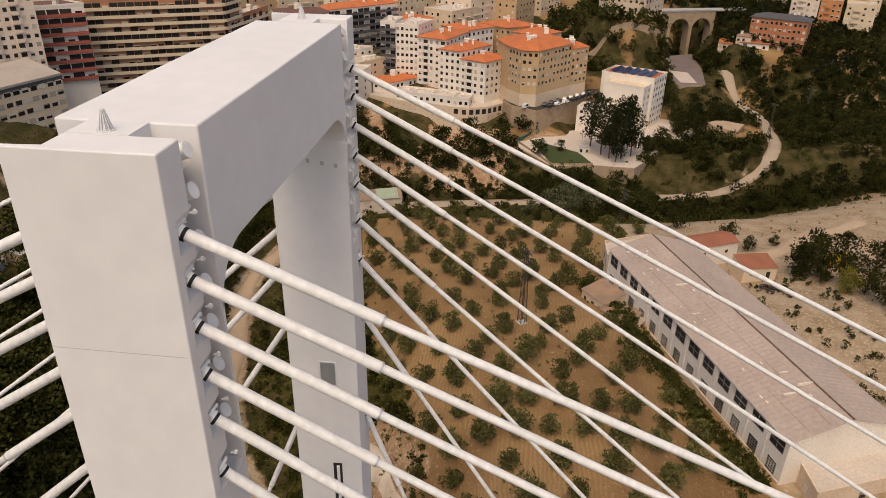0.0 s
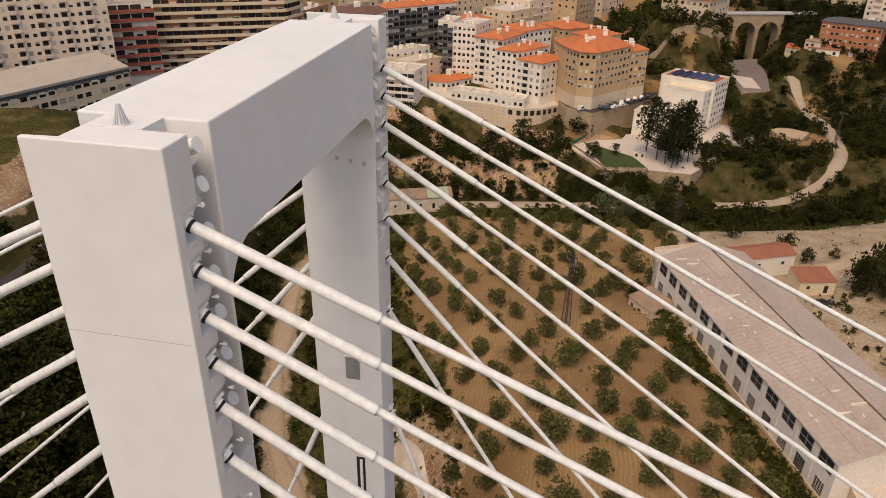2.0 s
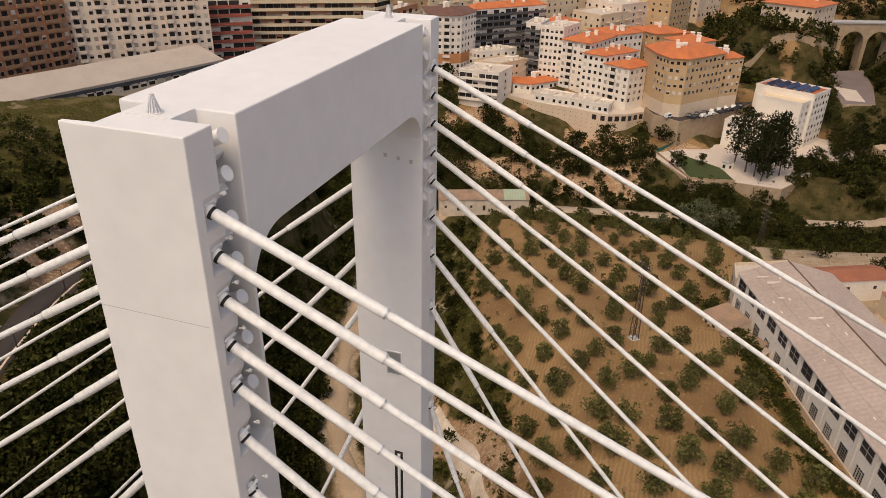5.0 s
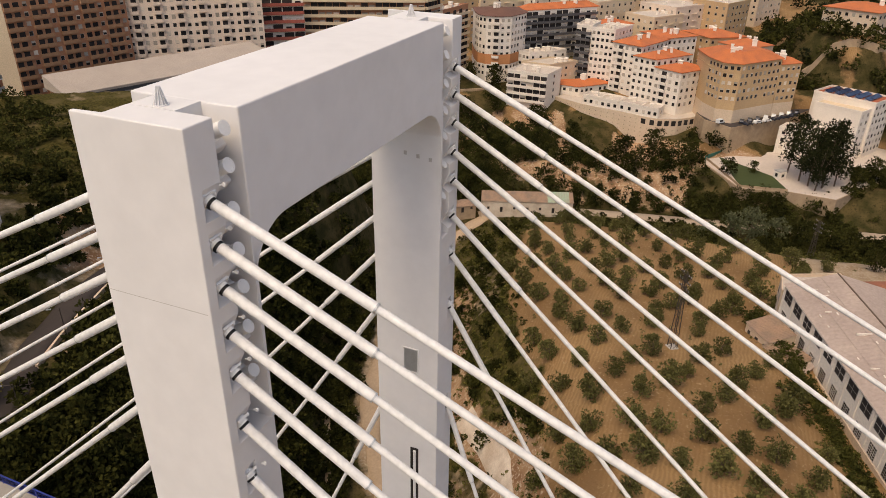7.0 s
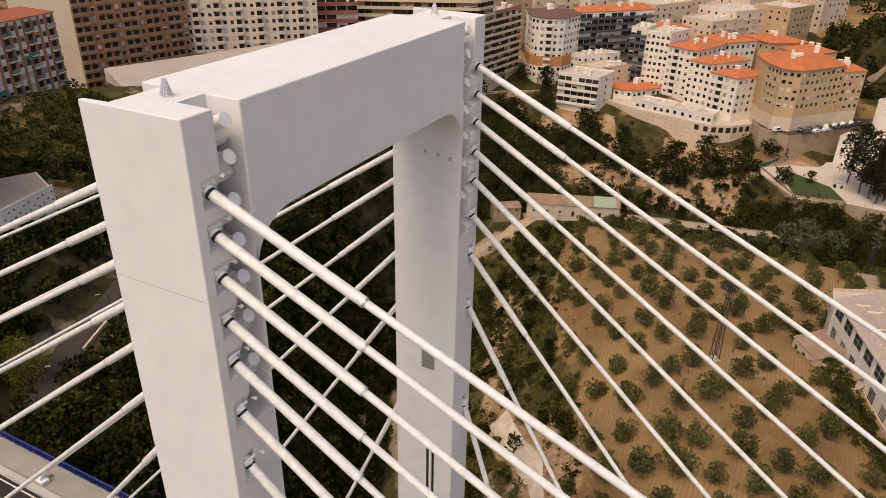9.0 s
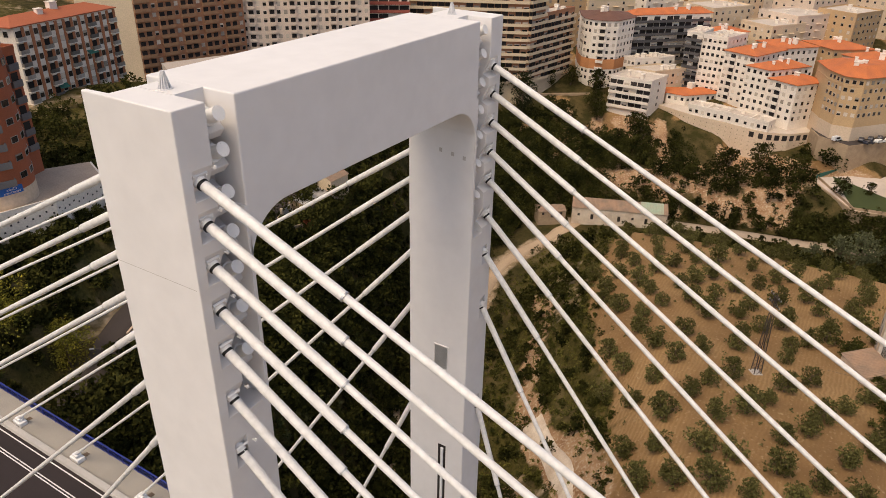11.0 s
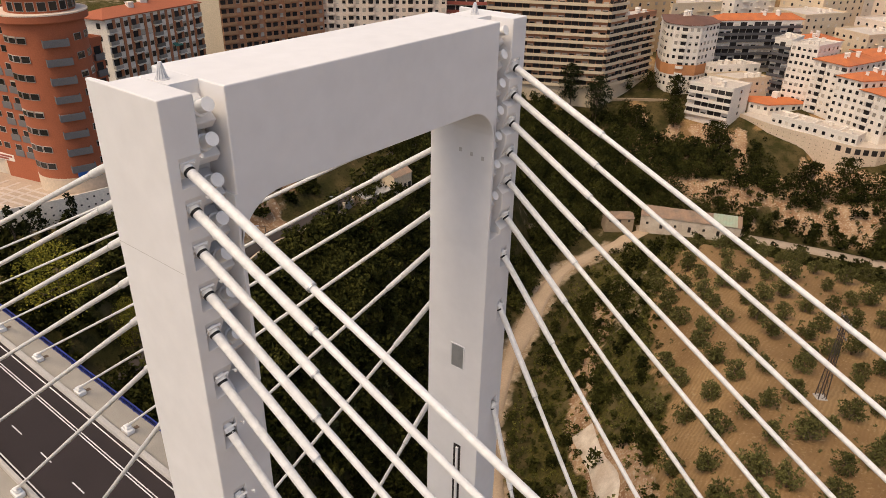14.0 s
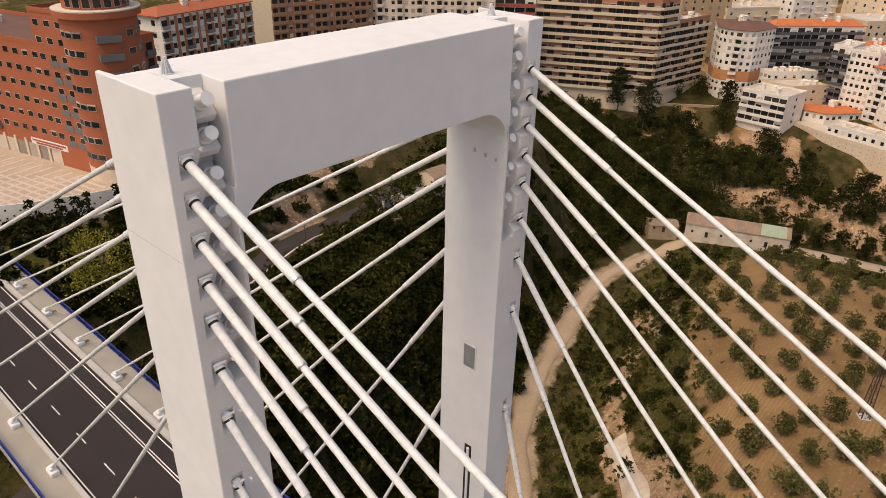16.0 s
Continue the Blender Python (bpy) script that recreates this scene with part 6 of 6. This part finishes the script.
# ---------------------------------------------------------------- brick tower and plaza
def build_round_tower():
    t = thing("round_brick_tower", "round-cornered red brick tower with grey curved balconies", "apartment block")
    cx, cy, r, z0, z1 = 45.4, 110.6, 6.4, -6.0, 23.9
    bm = bmesh.new()
    tube(bm, (cx, cy, z0 - 8), (cx, cy, z1), r, seg=48)
    part("wall", bm, [M["brick"]], t)
    for zz, rr, h, mat in ((z1, r + 0.8, 1.1, "brick"), (z1 + 1.1, r + 0.85, 0.22, "beige"), (z1 + 1.2, r - 1.0, 2.7, "brick"), (z1 + 3.9, r - 0.5, 0.4, "brown_tiles")):
        bm = bmesh.new()
        tube(bm, (cx, cy, zz), (cx, cy, zz + h), rr, seg=48)
        part("cornice", bm, [M[mat]], t)
    bm = bmesh.new()
    tube(bm, (cx, cy, z0 - 8), (cx, cy, z0 + 3.0), r + 0.05, seg=48)
    part("ground_floor", bm, [M["sand"]], t)
    for f in range(8):
        z = z0 + 4.4 + f * 3.12
        for an, kind in ((-150, "w"), (-166, "w"), (-68, "w"), (-44, "w"), (-22, "w"), (-104, "b"), (-182, "w")):
            a = radians(an)
            n = Vector((math.cos(a), math.sin(a), 0))
            p = Vector((cx, cy, z)) + n * (r + 0.02)
            base = Matrix((Vector((0, 0, 1)).cross(-n), -n, Vector((0, 0, 1)))).transposed().to_4x4()
            if kind == "w":
                put_window(t, ("open", "open", "open", "low")[(f * 3 + an) % 4], 1.5, Matrix.Translation(p + Vector((0, 0, 0.4))) @ base)
            else:
                put_balcony(t, 4.0, 1.0, "solid", M["parapet_grey"], Matrix.Translation(p - n * 0.35) @ base)
    for k in range(9):
        a = radians(-165 + k * 18)
        n = Vector((math.cos(a), math.sin(a), 0))
        p = Vector((cx, cy, z1 + 1.7)) + n * (r - 0.98)
        base = Matrix((Vector((0, 0, 1)).cross(-n), -n, Vector((0, 0, 1)))).transposed().to_4x4()
        put_window(t, "open", 1.3, Matrix.Translation(p) @ base)
    # shop sign
    a = radians(-97)
    n = Vector((math.cos(a), math.sin(a), 0))
    base = Matrix((Vector((0, 0, 1)).cross(-n), -n, Vector((0, 0, 1)))).transposed().to_4x4()
    m = Matrix.Translation(Vector((cx, cy, z0 + 2.9)) + n * (r + 0.2)) @ base
    bm = bmesh.new()
    box(bm, -2.0, 2.0, -0.1, 0.2, -0.1, 1.2, 0, m)
    sg = part("sign", bm, [M["sign_blue"]], t, "blue shop sign with white lettering")
    for txt, z in (("Clínica", 0.60), ("Veterinaria", 0.05)):
        cu = bpy.data.curves.new("lettering", "FONT")
        cu.body, cu.size, cu.extrude, cu.align_x = txt, 0.64, 0.01, "CENTER"
        cu.materials.append(M["white"])
        o = new("lettering", cu)
        o.parent = sg
        o.matrix_basis = m @ Matrix.Translation((-0.2, -0.13, z)) @ Matrix.Rotation(radians(90), 4, "X")
    return t


build_round_tower()
platform("plaza", "pale tan paved plaza with darker cross bands", [(20, 110.5), (25, 107.5), (37, 103.4), (50, 101.3), (62, 104), (66, 114), (56, 119), (42, 111), (29, 160), (14, 162)], -18, -6.0, M["white"], M["paving_b"], "plaza")
for k in range(22):
    bm = bmesh.new()
    if k < 11:
        m = Matrix.Translation((27, 110 + 2.9 * k, -5.93)) @ Matrix.Rotation(radians(12), 4, "Z")
        box(bm, -5 + 0.1 * k, 12.5 - k * 0.75, -0.3, 0.3, 0, 0.03, 0, m)
    else:
        m = Matrix.Translation((23 + 1.7 * (k - 11), 108.5, -5.935)) @ Matrix.Rotation(radians(102), 4, "Z")
        box(bm, 1 - 0.35 * (k - 11), 34 - 3.0 * (k - 11), -0.28, 0.28, 0, 0.03, 0, m)
    tagged(part("paving_band", bm, [M["paving"]]), "pale paving band across the plaza", "paving", "paving bands of the plaza", "structure")
EDGE = [(20, 110.4), (25, 107.4), (37, 103.3), (50, 101.2), (62, 103.9)]
parap = low_wall("plaza_wall", "white plaza parapet with small square holes", EDGE, 0.9, 0.25, M["white"], -6.0, "wall", 6)
bm = bmesh.new()
for a, b in zip(EDGE, EDGE[1:]):
    d = Vector((b[0] - a[0], b[1] - a[1], 0))
    m0 = Matrix.Rotation(math.atan2(d.y, d.x), 4, "Z")
    n = max(1, int(d.length / 1.1))
    for i in range(n):
        p = Vector((*a, 0)) + d * (i + 0.5) / n
        for z in ((-6.5, -8.0, -9.6) if i % 3 else (-7.2, -8.8)):
            box(bm, -0.16, 0.16, -0.15, 0.1, -0.16, 0.16, 0, Matrix.Translation((p.x, p.y, z + 0.2 * ((i * 7) % 3))) @ m0)
part("wall_holes", bm, [M["void"]], parap)["kind"] = "stuff"
for x, y, c in ((23.5, 141, "car_red"), (22.0, 137, "car_blue"), (25, 145, "car_red")):
    build_car(x, y, -5.9, 0.9, c)


# ---------------------------------------------------------------- olive grove, hut, ruin
def tiled_roof(bm, m, L, w, z0, z1, rows=0.3):
    """Barrel-tile rows running down a slope, from the eaves at y=0 up to y=w."""
    n = int(L / rows)
    prev = None
    for i in range(n * 2 + 1):
        x = L * i / (n * 2)
        k = 0.07 if i % 2 else 0.0
        cur = (bm.verts.new(m @ Vector((x, 0, z0 + k))), bm.verts.new(m @ Vector((x, w, z1 + k))))
        if prev:
            bm.faces.new((prev[0], cur[0], cur[1], prev[1]))
        prev = cur


def cottage(name, label, a, b, width, h, rise, wall, roof, category="cottage", zg=None, patch=None, mono=False, doors=3):
    A, B = Vector((*a, 0)), Vector((*b, 0))
    u = (B - A).normalized()
    n = Vector((-u.y, u.x, 0))
    zg = min(height(*a), height(*b)) if zg is None else zg
    m = Matrix.Translation((A.x, A.y, zg)) @ Matrix((u, n, Vector((0, 0, 1)))).transposed().to_4x4()
    L = (B - A).length
    ct = thing(name, label, category)
    bm = bmesh.new()
    pr = [(0, -3), (0, h), (width, h + rise), (width, -3)] if mono else [(0, -3), (0, h), (width / 2, h + rise), (width, h), (width, -3)]
    e0 = [bm.verts.new(m @ Vector((0, y, z))) for y, z in pr]
    e1 = [bm.verts.new(m @ Vector((L, y, z))) for y, z in pr]
    bm.faces.new(e0)
    bm.faces.new(e1[::-1])
    for i in range(len(pr)):
        j = (i + 1) % len(pr)
        bm.faces.new((e0[i], e0[j], e1[j], e1[i]))
    part("wall", bm, [wall], ct)
    bm = bmesh.new()
    top = width if mono else width / 2
    tiled_roof(bm, m @ Matrix.Translation((-0.2, -0.3, 0.12)), L + 0.4, top + 0.3, h - 0.3 * rise / top, h + rise, 0.45)
    part("roof_slope", bm, [roof], ct)
    if not mono:
        bm = bmesh.new()
        tiled_roof(bm, m @ Matrix.Translation((L + 0.2, width + 0.3, 0.12)) @ Matrix.Rotation(math.pi, 4, "Z"), L + 0.4, top + 0.3, h - 0.3 * rise / top, h + rise, 0.45)
        part("roof_slope", bm, [roof], ct)
    if patch:
        bm = bmesh.new()
        tiled_roof(bm, m @ Matrix.Translation((L * 0.72, -0.35, 0.26)), L * 0.24, top + 0.2, h - 0.3 * rise / top, h + rise, 0.9)
        part("patched_roof", bm, [patch], ct, "green corrugated sheet patch")
    for i in range(doors):
        x = L * (i + 0.5) / doors
        bm = bmesh.new()
        w, z0, z1 = (0.5, 0.0, 2.0) if i % 2 else (0.4, 1.1, 2.0)
        box(bm, x - w, x + w, -0.03, 0.02, z0, min(z1, h - 0.3), 0, m)
        part("door" if i % 2 else "opening", bm, [M["void"]], ct)
    return ct


cottage("stone_ruin", "long abandoned farmhouse with patchy old tiled roof", (212, 64), (224, 33), 9.0, 4.2, 2.2, M["chalk"], M["old_tiles"], "ruin", -62.0, M["green_sheet"], doors=7)
cottage("ruined_shed", "low roofless stone shed beside the farmhouse", (205, 74), (211, 66), 6.0, 2.4, 0.8, M["stone"], M["old_tiles"], "ruin", -62.0)
cottage("hut", "small stone hut with clay tile roofs beside the factory", (129.5, -25.5), (123.0, -30.0), 6.0, 3.2, 1.2, M["sand"], M["old_tiles"], "hut", -40.2, mono=True)
cottage("hut", "lower stone hut with clay tile roof beside the factory", (123.0, -29.0), (117.5, -34.5), 5.0, 2.4, 0.9, M["sand"], M["old_tiles"], "hut", -40.4, mono=True)
cottage("hut", "lean-to shed with a grey sheet roof", (118.5, -33.5), (116.5, -36.5), 4.0, 2.0, 0.5, M["stone"], M["fibro"], "shed", -40.4, mono=True)
cottage("road_house", "small cream roadside house with tiled roof", near(146.2, 121.6), near(154.5, 121.4), 5.2, 4.4, 1.3, M["cream"], M["old_tiles"], "house", -22.2, doors=4)
cottage("road_shed", "roadside lean-to with a rusty sheet roof", near(134.0, 122.5), near(145.5, 121.8), 4.0, 1.9, 0.3, M["stone"], M["roof_grey"], "shed", -22.4, mono=True)
low_wall("road_wall", "long tan masonry wall below the hillside road", [near(*p) for p in ((62, 110), (82, 118.6), (100, 124.6), (122, 125.2), (146, 130.2), (170, 138.5))], 0.9, 0.4, M["sand"], None, "wall", 3.5)
low_wall("ruined_wall", "broken brick walls of a roadside ruin", [near(*p) for p in ((118, 124), (120, 119), (128, 118))], 2.2, 0.4, M["stone"], None, "ruin")
low_wall("ruined_wall", "broken brick walls of a roadside ruin", [near(*p) for p in ((124, 119), (127, 114), (133, 116), (132, 121))], 1.9, 0.4, M["brick"], None, "ruin")
bm = bmesh.new()
m = Matrix.Translation((*near(130.5, 126.4), -22.8)) @ Matrix.Rotation(radians(12), 4, "Z") @ Matrix.Diagonal((0.75, 0.75, 0.75, 1))
box(bm, -2.2, 2.2, -0.2, 0.2, 0, 2.6, 0, m)
gt = tagged(part("metal_gate", bm, [M["roof_grey"]]), "grey metal yard gate beside the road", "gate")
for x in (-2.6, 2.6):
    bm = bmesh.new()
    box(bm, x - 0.4, x + 0.4, -0.4, 0.4, -1.5, 3.2, 0, m)
    part("gate_post", bm, [M["sand"]], gt)


# factory surroundings
house("mill_annex", "low pale annex at the factory's gable end", (70.0, -57.5), (76.5, -57.0), (79.0, -80.0), -41, -36.2, M["sand"], "flat", M["roof_pale"], 3.4, (1, 4), clutter=0, category="annex")
house("mill_block", "taller pale block at the factory's far end", (146.0, -31.5), (138.5, -31.5), (152.0, -44.0), -41, -33.0, M["sand"], "flat", M["roof_pale"], 3.6, (2, 3), clutter=0, category="annex")
cottage("long_shed", "long low shed with a red tiled roof", (151.0, -49.0), (160.0, -68.0), 7.0, 3.6, 1.2, M["white"], M["red_tiles"], "shed", -40.5, doors=3)
cottage("red_roof_shed", "small shed with a red tiled roof", (144.6, -65.5), (146.6, -74.0), 6.0, 3.0, 0.9, M["cream"], M["red_tiles"], "shed", -39.8, mono=True, doors=2)
bm = bmesh.new()
m = Matrix.Translation((157, -92, height(157, -92))) @ Matrix.Rotation(radians(-70), 4, "Z")
box(bm, -3.0, 3.0, -1.2, 1.2, 0, 2.6, 0, m)
bevel(bm, 0.08, 1)
tagged(part("yellow_container", bm, [M["yellow_sign"]]), "yellow metal container among the trees", "container")
rub = random.Random(9)
bm = bmesh.new()
for _ in range(60):
    x, y, s = 140.5 + rub.gauss(0, 1.4), -70.5 + rub.gauss(0, 1.6), rub.uniform(0.15, 0.5)
    box(bm, -s, s, -s * 0.5, s * 0.5, 0, s * 0.9, 0, Matrix.Translation((x, y, height(x, y) + rub.uniform(0, 0.7))) @ Matrix.Rotation(rub.uniform(0, 3), 4, "Z") @ Matrix.Rotation(rub.uniform(-0.6, 0.6), 4, "X"))
tagged(part("scrap_heap", bm, [M["steel"]]), "heap of rusty scrap beside the sheds", "scrap heap", kind="stuff")
bm = bmesh.new()
for i in range(7):
    x = 119.5 + i * 0.9
    tube(bm, (x, -27.5 + i * -0.1, -38.6), (x - 0.6, -23.5, -38.6), 0.05, seg=5)
for x, y in ((119, -27.5), (125, -28.0), (119, -23.5), (124.5, -23.8)):
    tube(bm, (x, y, -41.0), (x, y, -38.5), 0.07, seg=6)
tagged(part("pergola", bm, [M["wood"]]), "open wooden pergola beside the hut", "pergola")


# ---------------------------------------------------------------- power line
def lattice_tower(x, y, tall, label, arms=3, w=1.4, z=None):
    t = thing("lattice_tower", label, "power pylon", "power line towers")
    g = height(x, y) if z is None else z
    at = Matrix.Translation((x, y, g - 0.3)) @ Matrix.Rotation(radians(35), 4, "Z")
    legs = [(sx, sy) for sx in (-1, 1) for sy in (-1, 1)]
    for sx, sy in legs:
        bm = bmesh.new()
        tube(bm, (sx * w / 2, sy * w / 2, 0), (sx * w * 0.17, sy * w * 0.17, tall), 0.10, 0.075, 5)
        part("leg", bm, [M["steel"]], t, at=at)
    n = int(tall / 1.25)
    ring_pts = [(-1, -1), (1, -1), (1, 1), (-1, 1)]
    bm = bmesh.new()
    for i in range(n):
        z0, z1 = tall * i / n, tall * (i + 1) / n
        k0, k1 = w / 2 * (1 - 0.66 * i / n), w / 2 * (1 - 0.66 * (i + 1) / n)
        for j in range(4):
            a, b = ring_pts[j], ring_pts[(j + 1) % 4]
            if i % 2:
                a, b = b, a
            tube(bm, (a[0] * k0, a[1] * k0, z0), (b[0] * k1, b[1] * k1, z1), 0.055, seg=4, caps=False)
    part("bracing", bm, [M["steel"]], t, at=at)["kind"] = "stuff"
    for i in range(arms):
        z = tall - 0.3 - i * 1.5
        bm = bmesh.new()
        tube(bm, (-1.9, 0, z), (1.9, 0, z), 0.10, seg=5)
        tube(bm, (-1.9, 0, z), (0, 0, z + 0.7), 0.06, seg=5)
        tube(bm, (1.9, 0, z), (0, 0, z + 0.7), 0.06, seg=5)
        part("cross_arm", bm, [M["steel"]], t, at=at)
        for s in (-1.8, -1.0, 1.0, 1.8):
            bm = bmesh.new()
            tube(bm, (s, 0, z), (s, 0, z + 0.45), 0.07, 0.05, 6)
            part("insulator", bm, [M["galv"]], t, at=at)
    bm = bmesh.new()
    box(bm, -w * 0.7, w * 0.7, -w * 0.7, w * 0.7, -0.8, 0.45)
    part("footing", bm, [M["kerb"]], t, "pale concrete footing", at=at)
    return t


lattice_tower(113.5, -11.8, 17.5, "rusty steel lattice tower in the olive grove")
lattice_tower(214.0, -45.5, 14.0, "grey steel lattice tower beyond the grove")
lattice_tower(298.0, -116.5, 14.0, "thin steel power pylon beside the lane", 1, 0.9)
lattice_tower(330.0, -142.0, 15.0, "thin steel power pylon in the woods", 2, 1.0)


def pole(x, y, tall, name="street_lamp", label="dark lamp post beside the hillside road"):
    t = thing(name, label, "street lamp" if name == "street_lamp" else "pole")
    g = height(x, y)
    bm = bmesh.new()
    tube(bm, (x, y, g - 0.5), (x, y, g + tall), 0.11, 0.07, 8)
    part("post", bm, [M["steel"]], t)
    bm = bmesh.new()
    tube(bm, (x, y, g + tall - 0.1), (x - 0.9, y + 0.9, g + tall + 0.1), 0.05, seg=6)
    part("arm", bm, [M["steel"]], t)
    bm = bmesh.new()
    box(bm, -0.35, 0.35, -0.12, 0.12, -0.08, 0.06, 0, Matrix.Translation((x - 1.1, y + 1.1, g + tall + 0.1)) @ Matrix.Rotation(2.35, 4, "Z"))
    part("lamp_head", bm, [M["galv"]], t)


for x, y in ((52, 103), (73, 114), (96, 123.5), (124, 124.2)):
    pole(*near(x, y), 5.5)
pole(151, -93, 9.0, "utility_pole", "weathered wooden utility pole on the dry field")


# ---------------------------------------------------------------- chalk gully and slope path
ribbon("chalk_gully", [(104, 29), (97, 24), (93.5, 19.5), (88, 15.5), (80, 11), (70, 8)], 3.6, M["chalk"], "bare chalky gully down the grove's bank", "bare rock", 0.35, 0.9, "structure", False)
ribbon("field_track", [(120, -58), (134, -60), (143, -62), (160, -74), (172, -88), (190, -112)], 6.0, M["dirt"], "broad dirt yard and track beside the sheds", "track", 0.25, 0.6)

# ---------------------------------------------------------------- single trees
PINES = [tree_meshes(70 + i, 3.2, 13.0, 3.0, 40, 44, 0.34, M["pine_leaf"], 0.2) for i in range(3)]
BROAD = [tree_meshes(80 + i, 3.2, 6.6, 1.3, 32, 40, 0.36, M["wood_leaf"], 0.28) for i in range(3)]
GREY = [tree_meshes(90 + i, 3.4, 7.4, 1.0, 30, 26, 0.5, M["grey_leaf"], 0.25) for i in range(2)]
YELLOW = tree_meshes(99, 3.2, 6.0, 0.8, 60, 60, 0.17, M["yellow_leaf"], 0.16)
CYPRESS = [tree_meshes(110 + i, 1.3, 11.0, 0.5, 26, 24, 0.5, M["pine_leaf"], 0.2) for i in range(2)]
for x, y, s, k in ((274, -38, 1.0, 0), (266, -42, 1.05, 1), (262, -45, 0.95, 2), (262, -49.5, 1.1, 0), (266, -54, 0.9, 1), (270, -47, 1.0, 2), (258, -47, 0.85, 1), (268, -50, 0.95, 0)):
    plant("pine_tree", "tall dark pine in the clump on the school yard", "pine tree", PINES[k], x, y, s * 1.75, k * 2.1 + x, "pines on the school yard", -52.0)
for x, y, s, k in ((267, 125, 1.3, 0), (269, 128, 1.25, 1), (265, 111, 1.35, 2), (268, 114, 1.2, 0)):
    plant("pine_tree", "tall thin pine before the apartment slab", "pine tree", PINES[k], x, y, s * 1.15, k * 1.7 + x, "pines below the apartment slab")
TREES_TOWN = [(303, 92, 1.5, 0), (290, 87, 1.4, 1), (279, 62, 1.5, 2), (277, 13, 1.6, 0), (276, 60, 1.3, 1), (297, 113, 1.2, 1), (304, 105, 1.2, 2), (272, 95, 1.5, 0), (285, 124, 1.3, 1), (279, 138, 1.5, 2), (270, 150, 1.4, 0), (262, 158, 1.5, 1), (261, -17, 1.0, 2), (268, -26, 0.7, 0), (262, 22, 1.6, 0), (259, 17, 1.3, 1), (266, 26, 1.2, 2), (283, 66, 1.3, 0), (286, 84, 1.1, 1), (276, 102, 1.2, 2)]
TREES_VALLEY = [(149, -80.5, 1.15, 0), (145, -84, 1.1, 1), (143.5, -88.5, 1.0, 2), (137, -90.5, 0.9, 1), (131, -92, 1.1, 0), (126, -94, 1.0, 2), (167.5, -73.5, 0.6, 2), (171, -81, 0.45, 1), (278, -67, 1.3, 2), (274, -62, 0.9, 1), (300, -80, 1.5, 0), (318, -80, 1.6, 1), (332, -78, 1.5, 2), (156, -93, 1.2, 0), (152, -84, 1.3, 1), (158, -86, 1.25, 2), (148, -80, 0.9, 0), (176, -70, 0.8, 1), (172, -66, 0.6, 2), (188, -58, 0.9, 0), (150, -98, 1.2, 1), (272, -62, 0.9, 1), (276, -66, 1.0, 2), (288, -78, 1.3, 0), (296, -86, 1.4, 1), (300, -78, 1.2, 2), (322, -88, 1.4, 0), (312, -96, 1.2, 1)]
for x, y, s, k in TREES_TOWN + TREES_VALLEY:
    plant("broadleaf_tree", "dark green broadleaf tree on the valley side", "tree", BROAD[k], x, y, s, k + x)
for x, y, s, k in ((228, -22, 1.2, 0), (233, -28, 1.3, 1), (224, -30, 1.0, 0), (231, -36, 1.1, 1), (222, -14, 0.9, 1)):
    plant("poplar_tree", "pale grey-green leafy tree in the valley", "tree", GREY[k], x, y, s, k + x)
plant("yellow_tree", "yellow-green tree beside the sheds", "tree", YELLOW, 138.0, -86.5, 0.95, 1.1)
plant("yellow_tree", "yellow-green flowering tree below the bridge deck", "tree", YELLOW, *near(40.0, 119.0), 1.75, 0.4)
plant("yellow_tree", "yellow-green flowering tree below the bridge deck", "tree", YELLOW, *near(50.0, 113.0), 1.2, 2.4)
for i in range(16):
    plant("cypress_tree", "dark slender cypress in a row on the slope", "cypress", CYPRESS[i % 2], 381 - i * 0.4, -155 - i * 1.5, 1.0 + 0.3 * ((i * 7) % 3) / 2, i, "cypresses in a row", -42.0)
for x, y in ((33, 100.5), (29, 102), (25, 104), (38, 99.5), (31, 100)):
    plant("young_conifer", "dark young conifer below the plaza wall", "conifer", CYPRESS[x % 2], x, y, 0.78, x, "conifers below the plaza", -12.0)
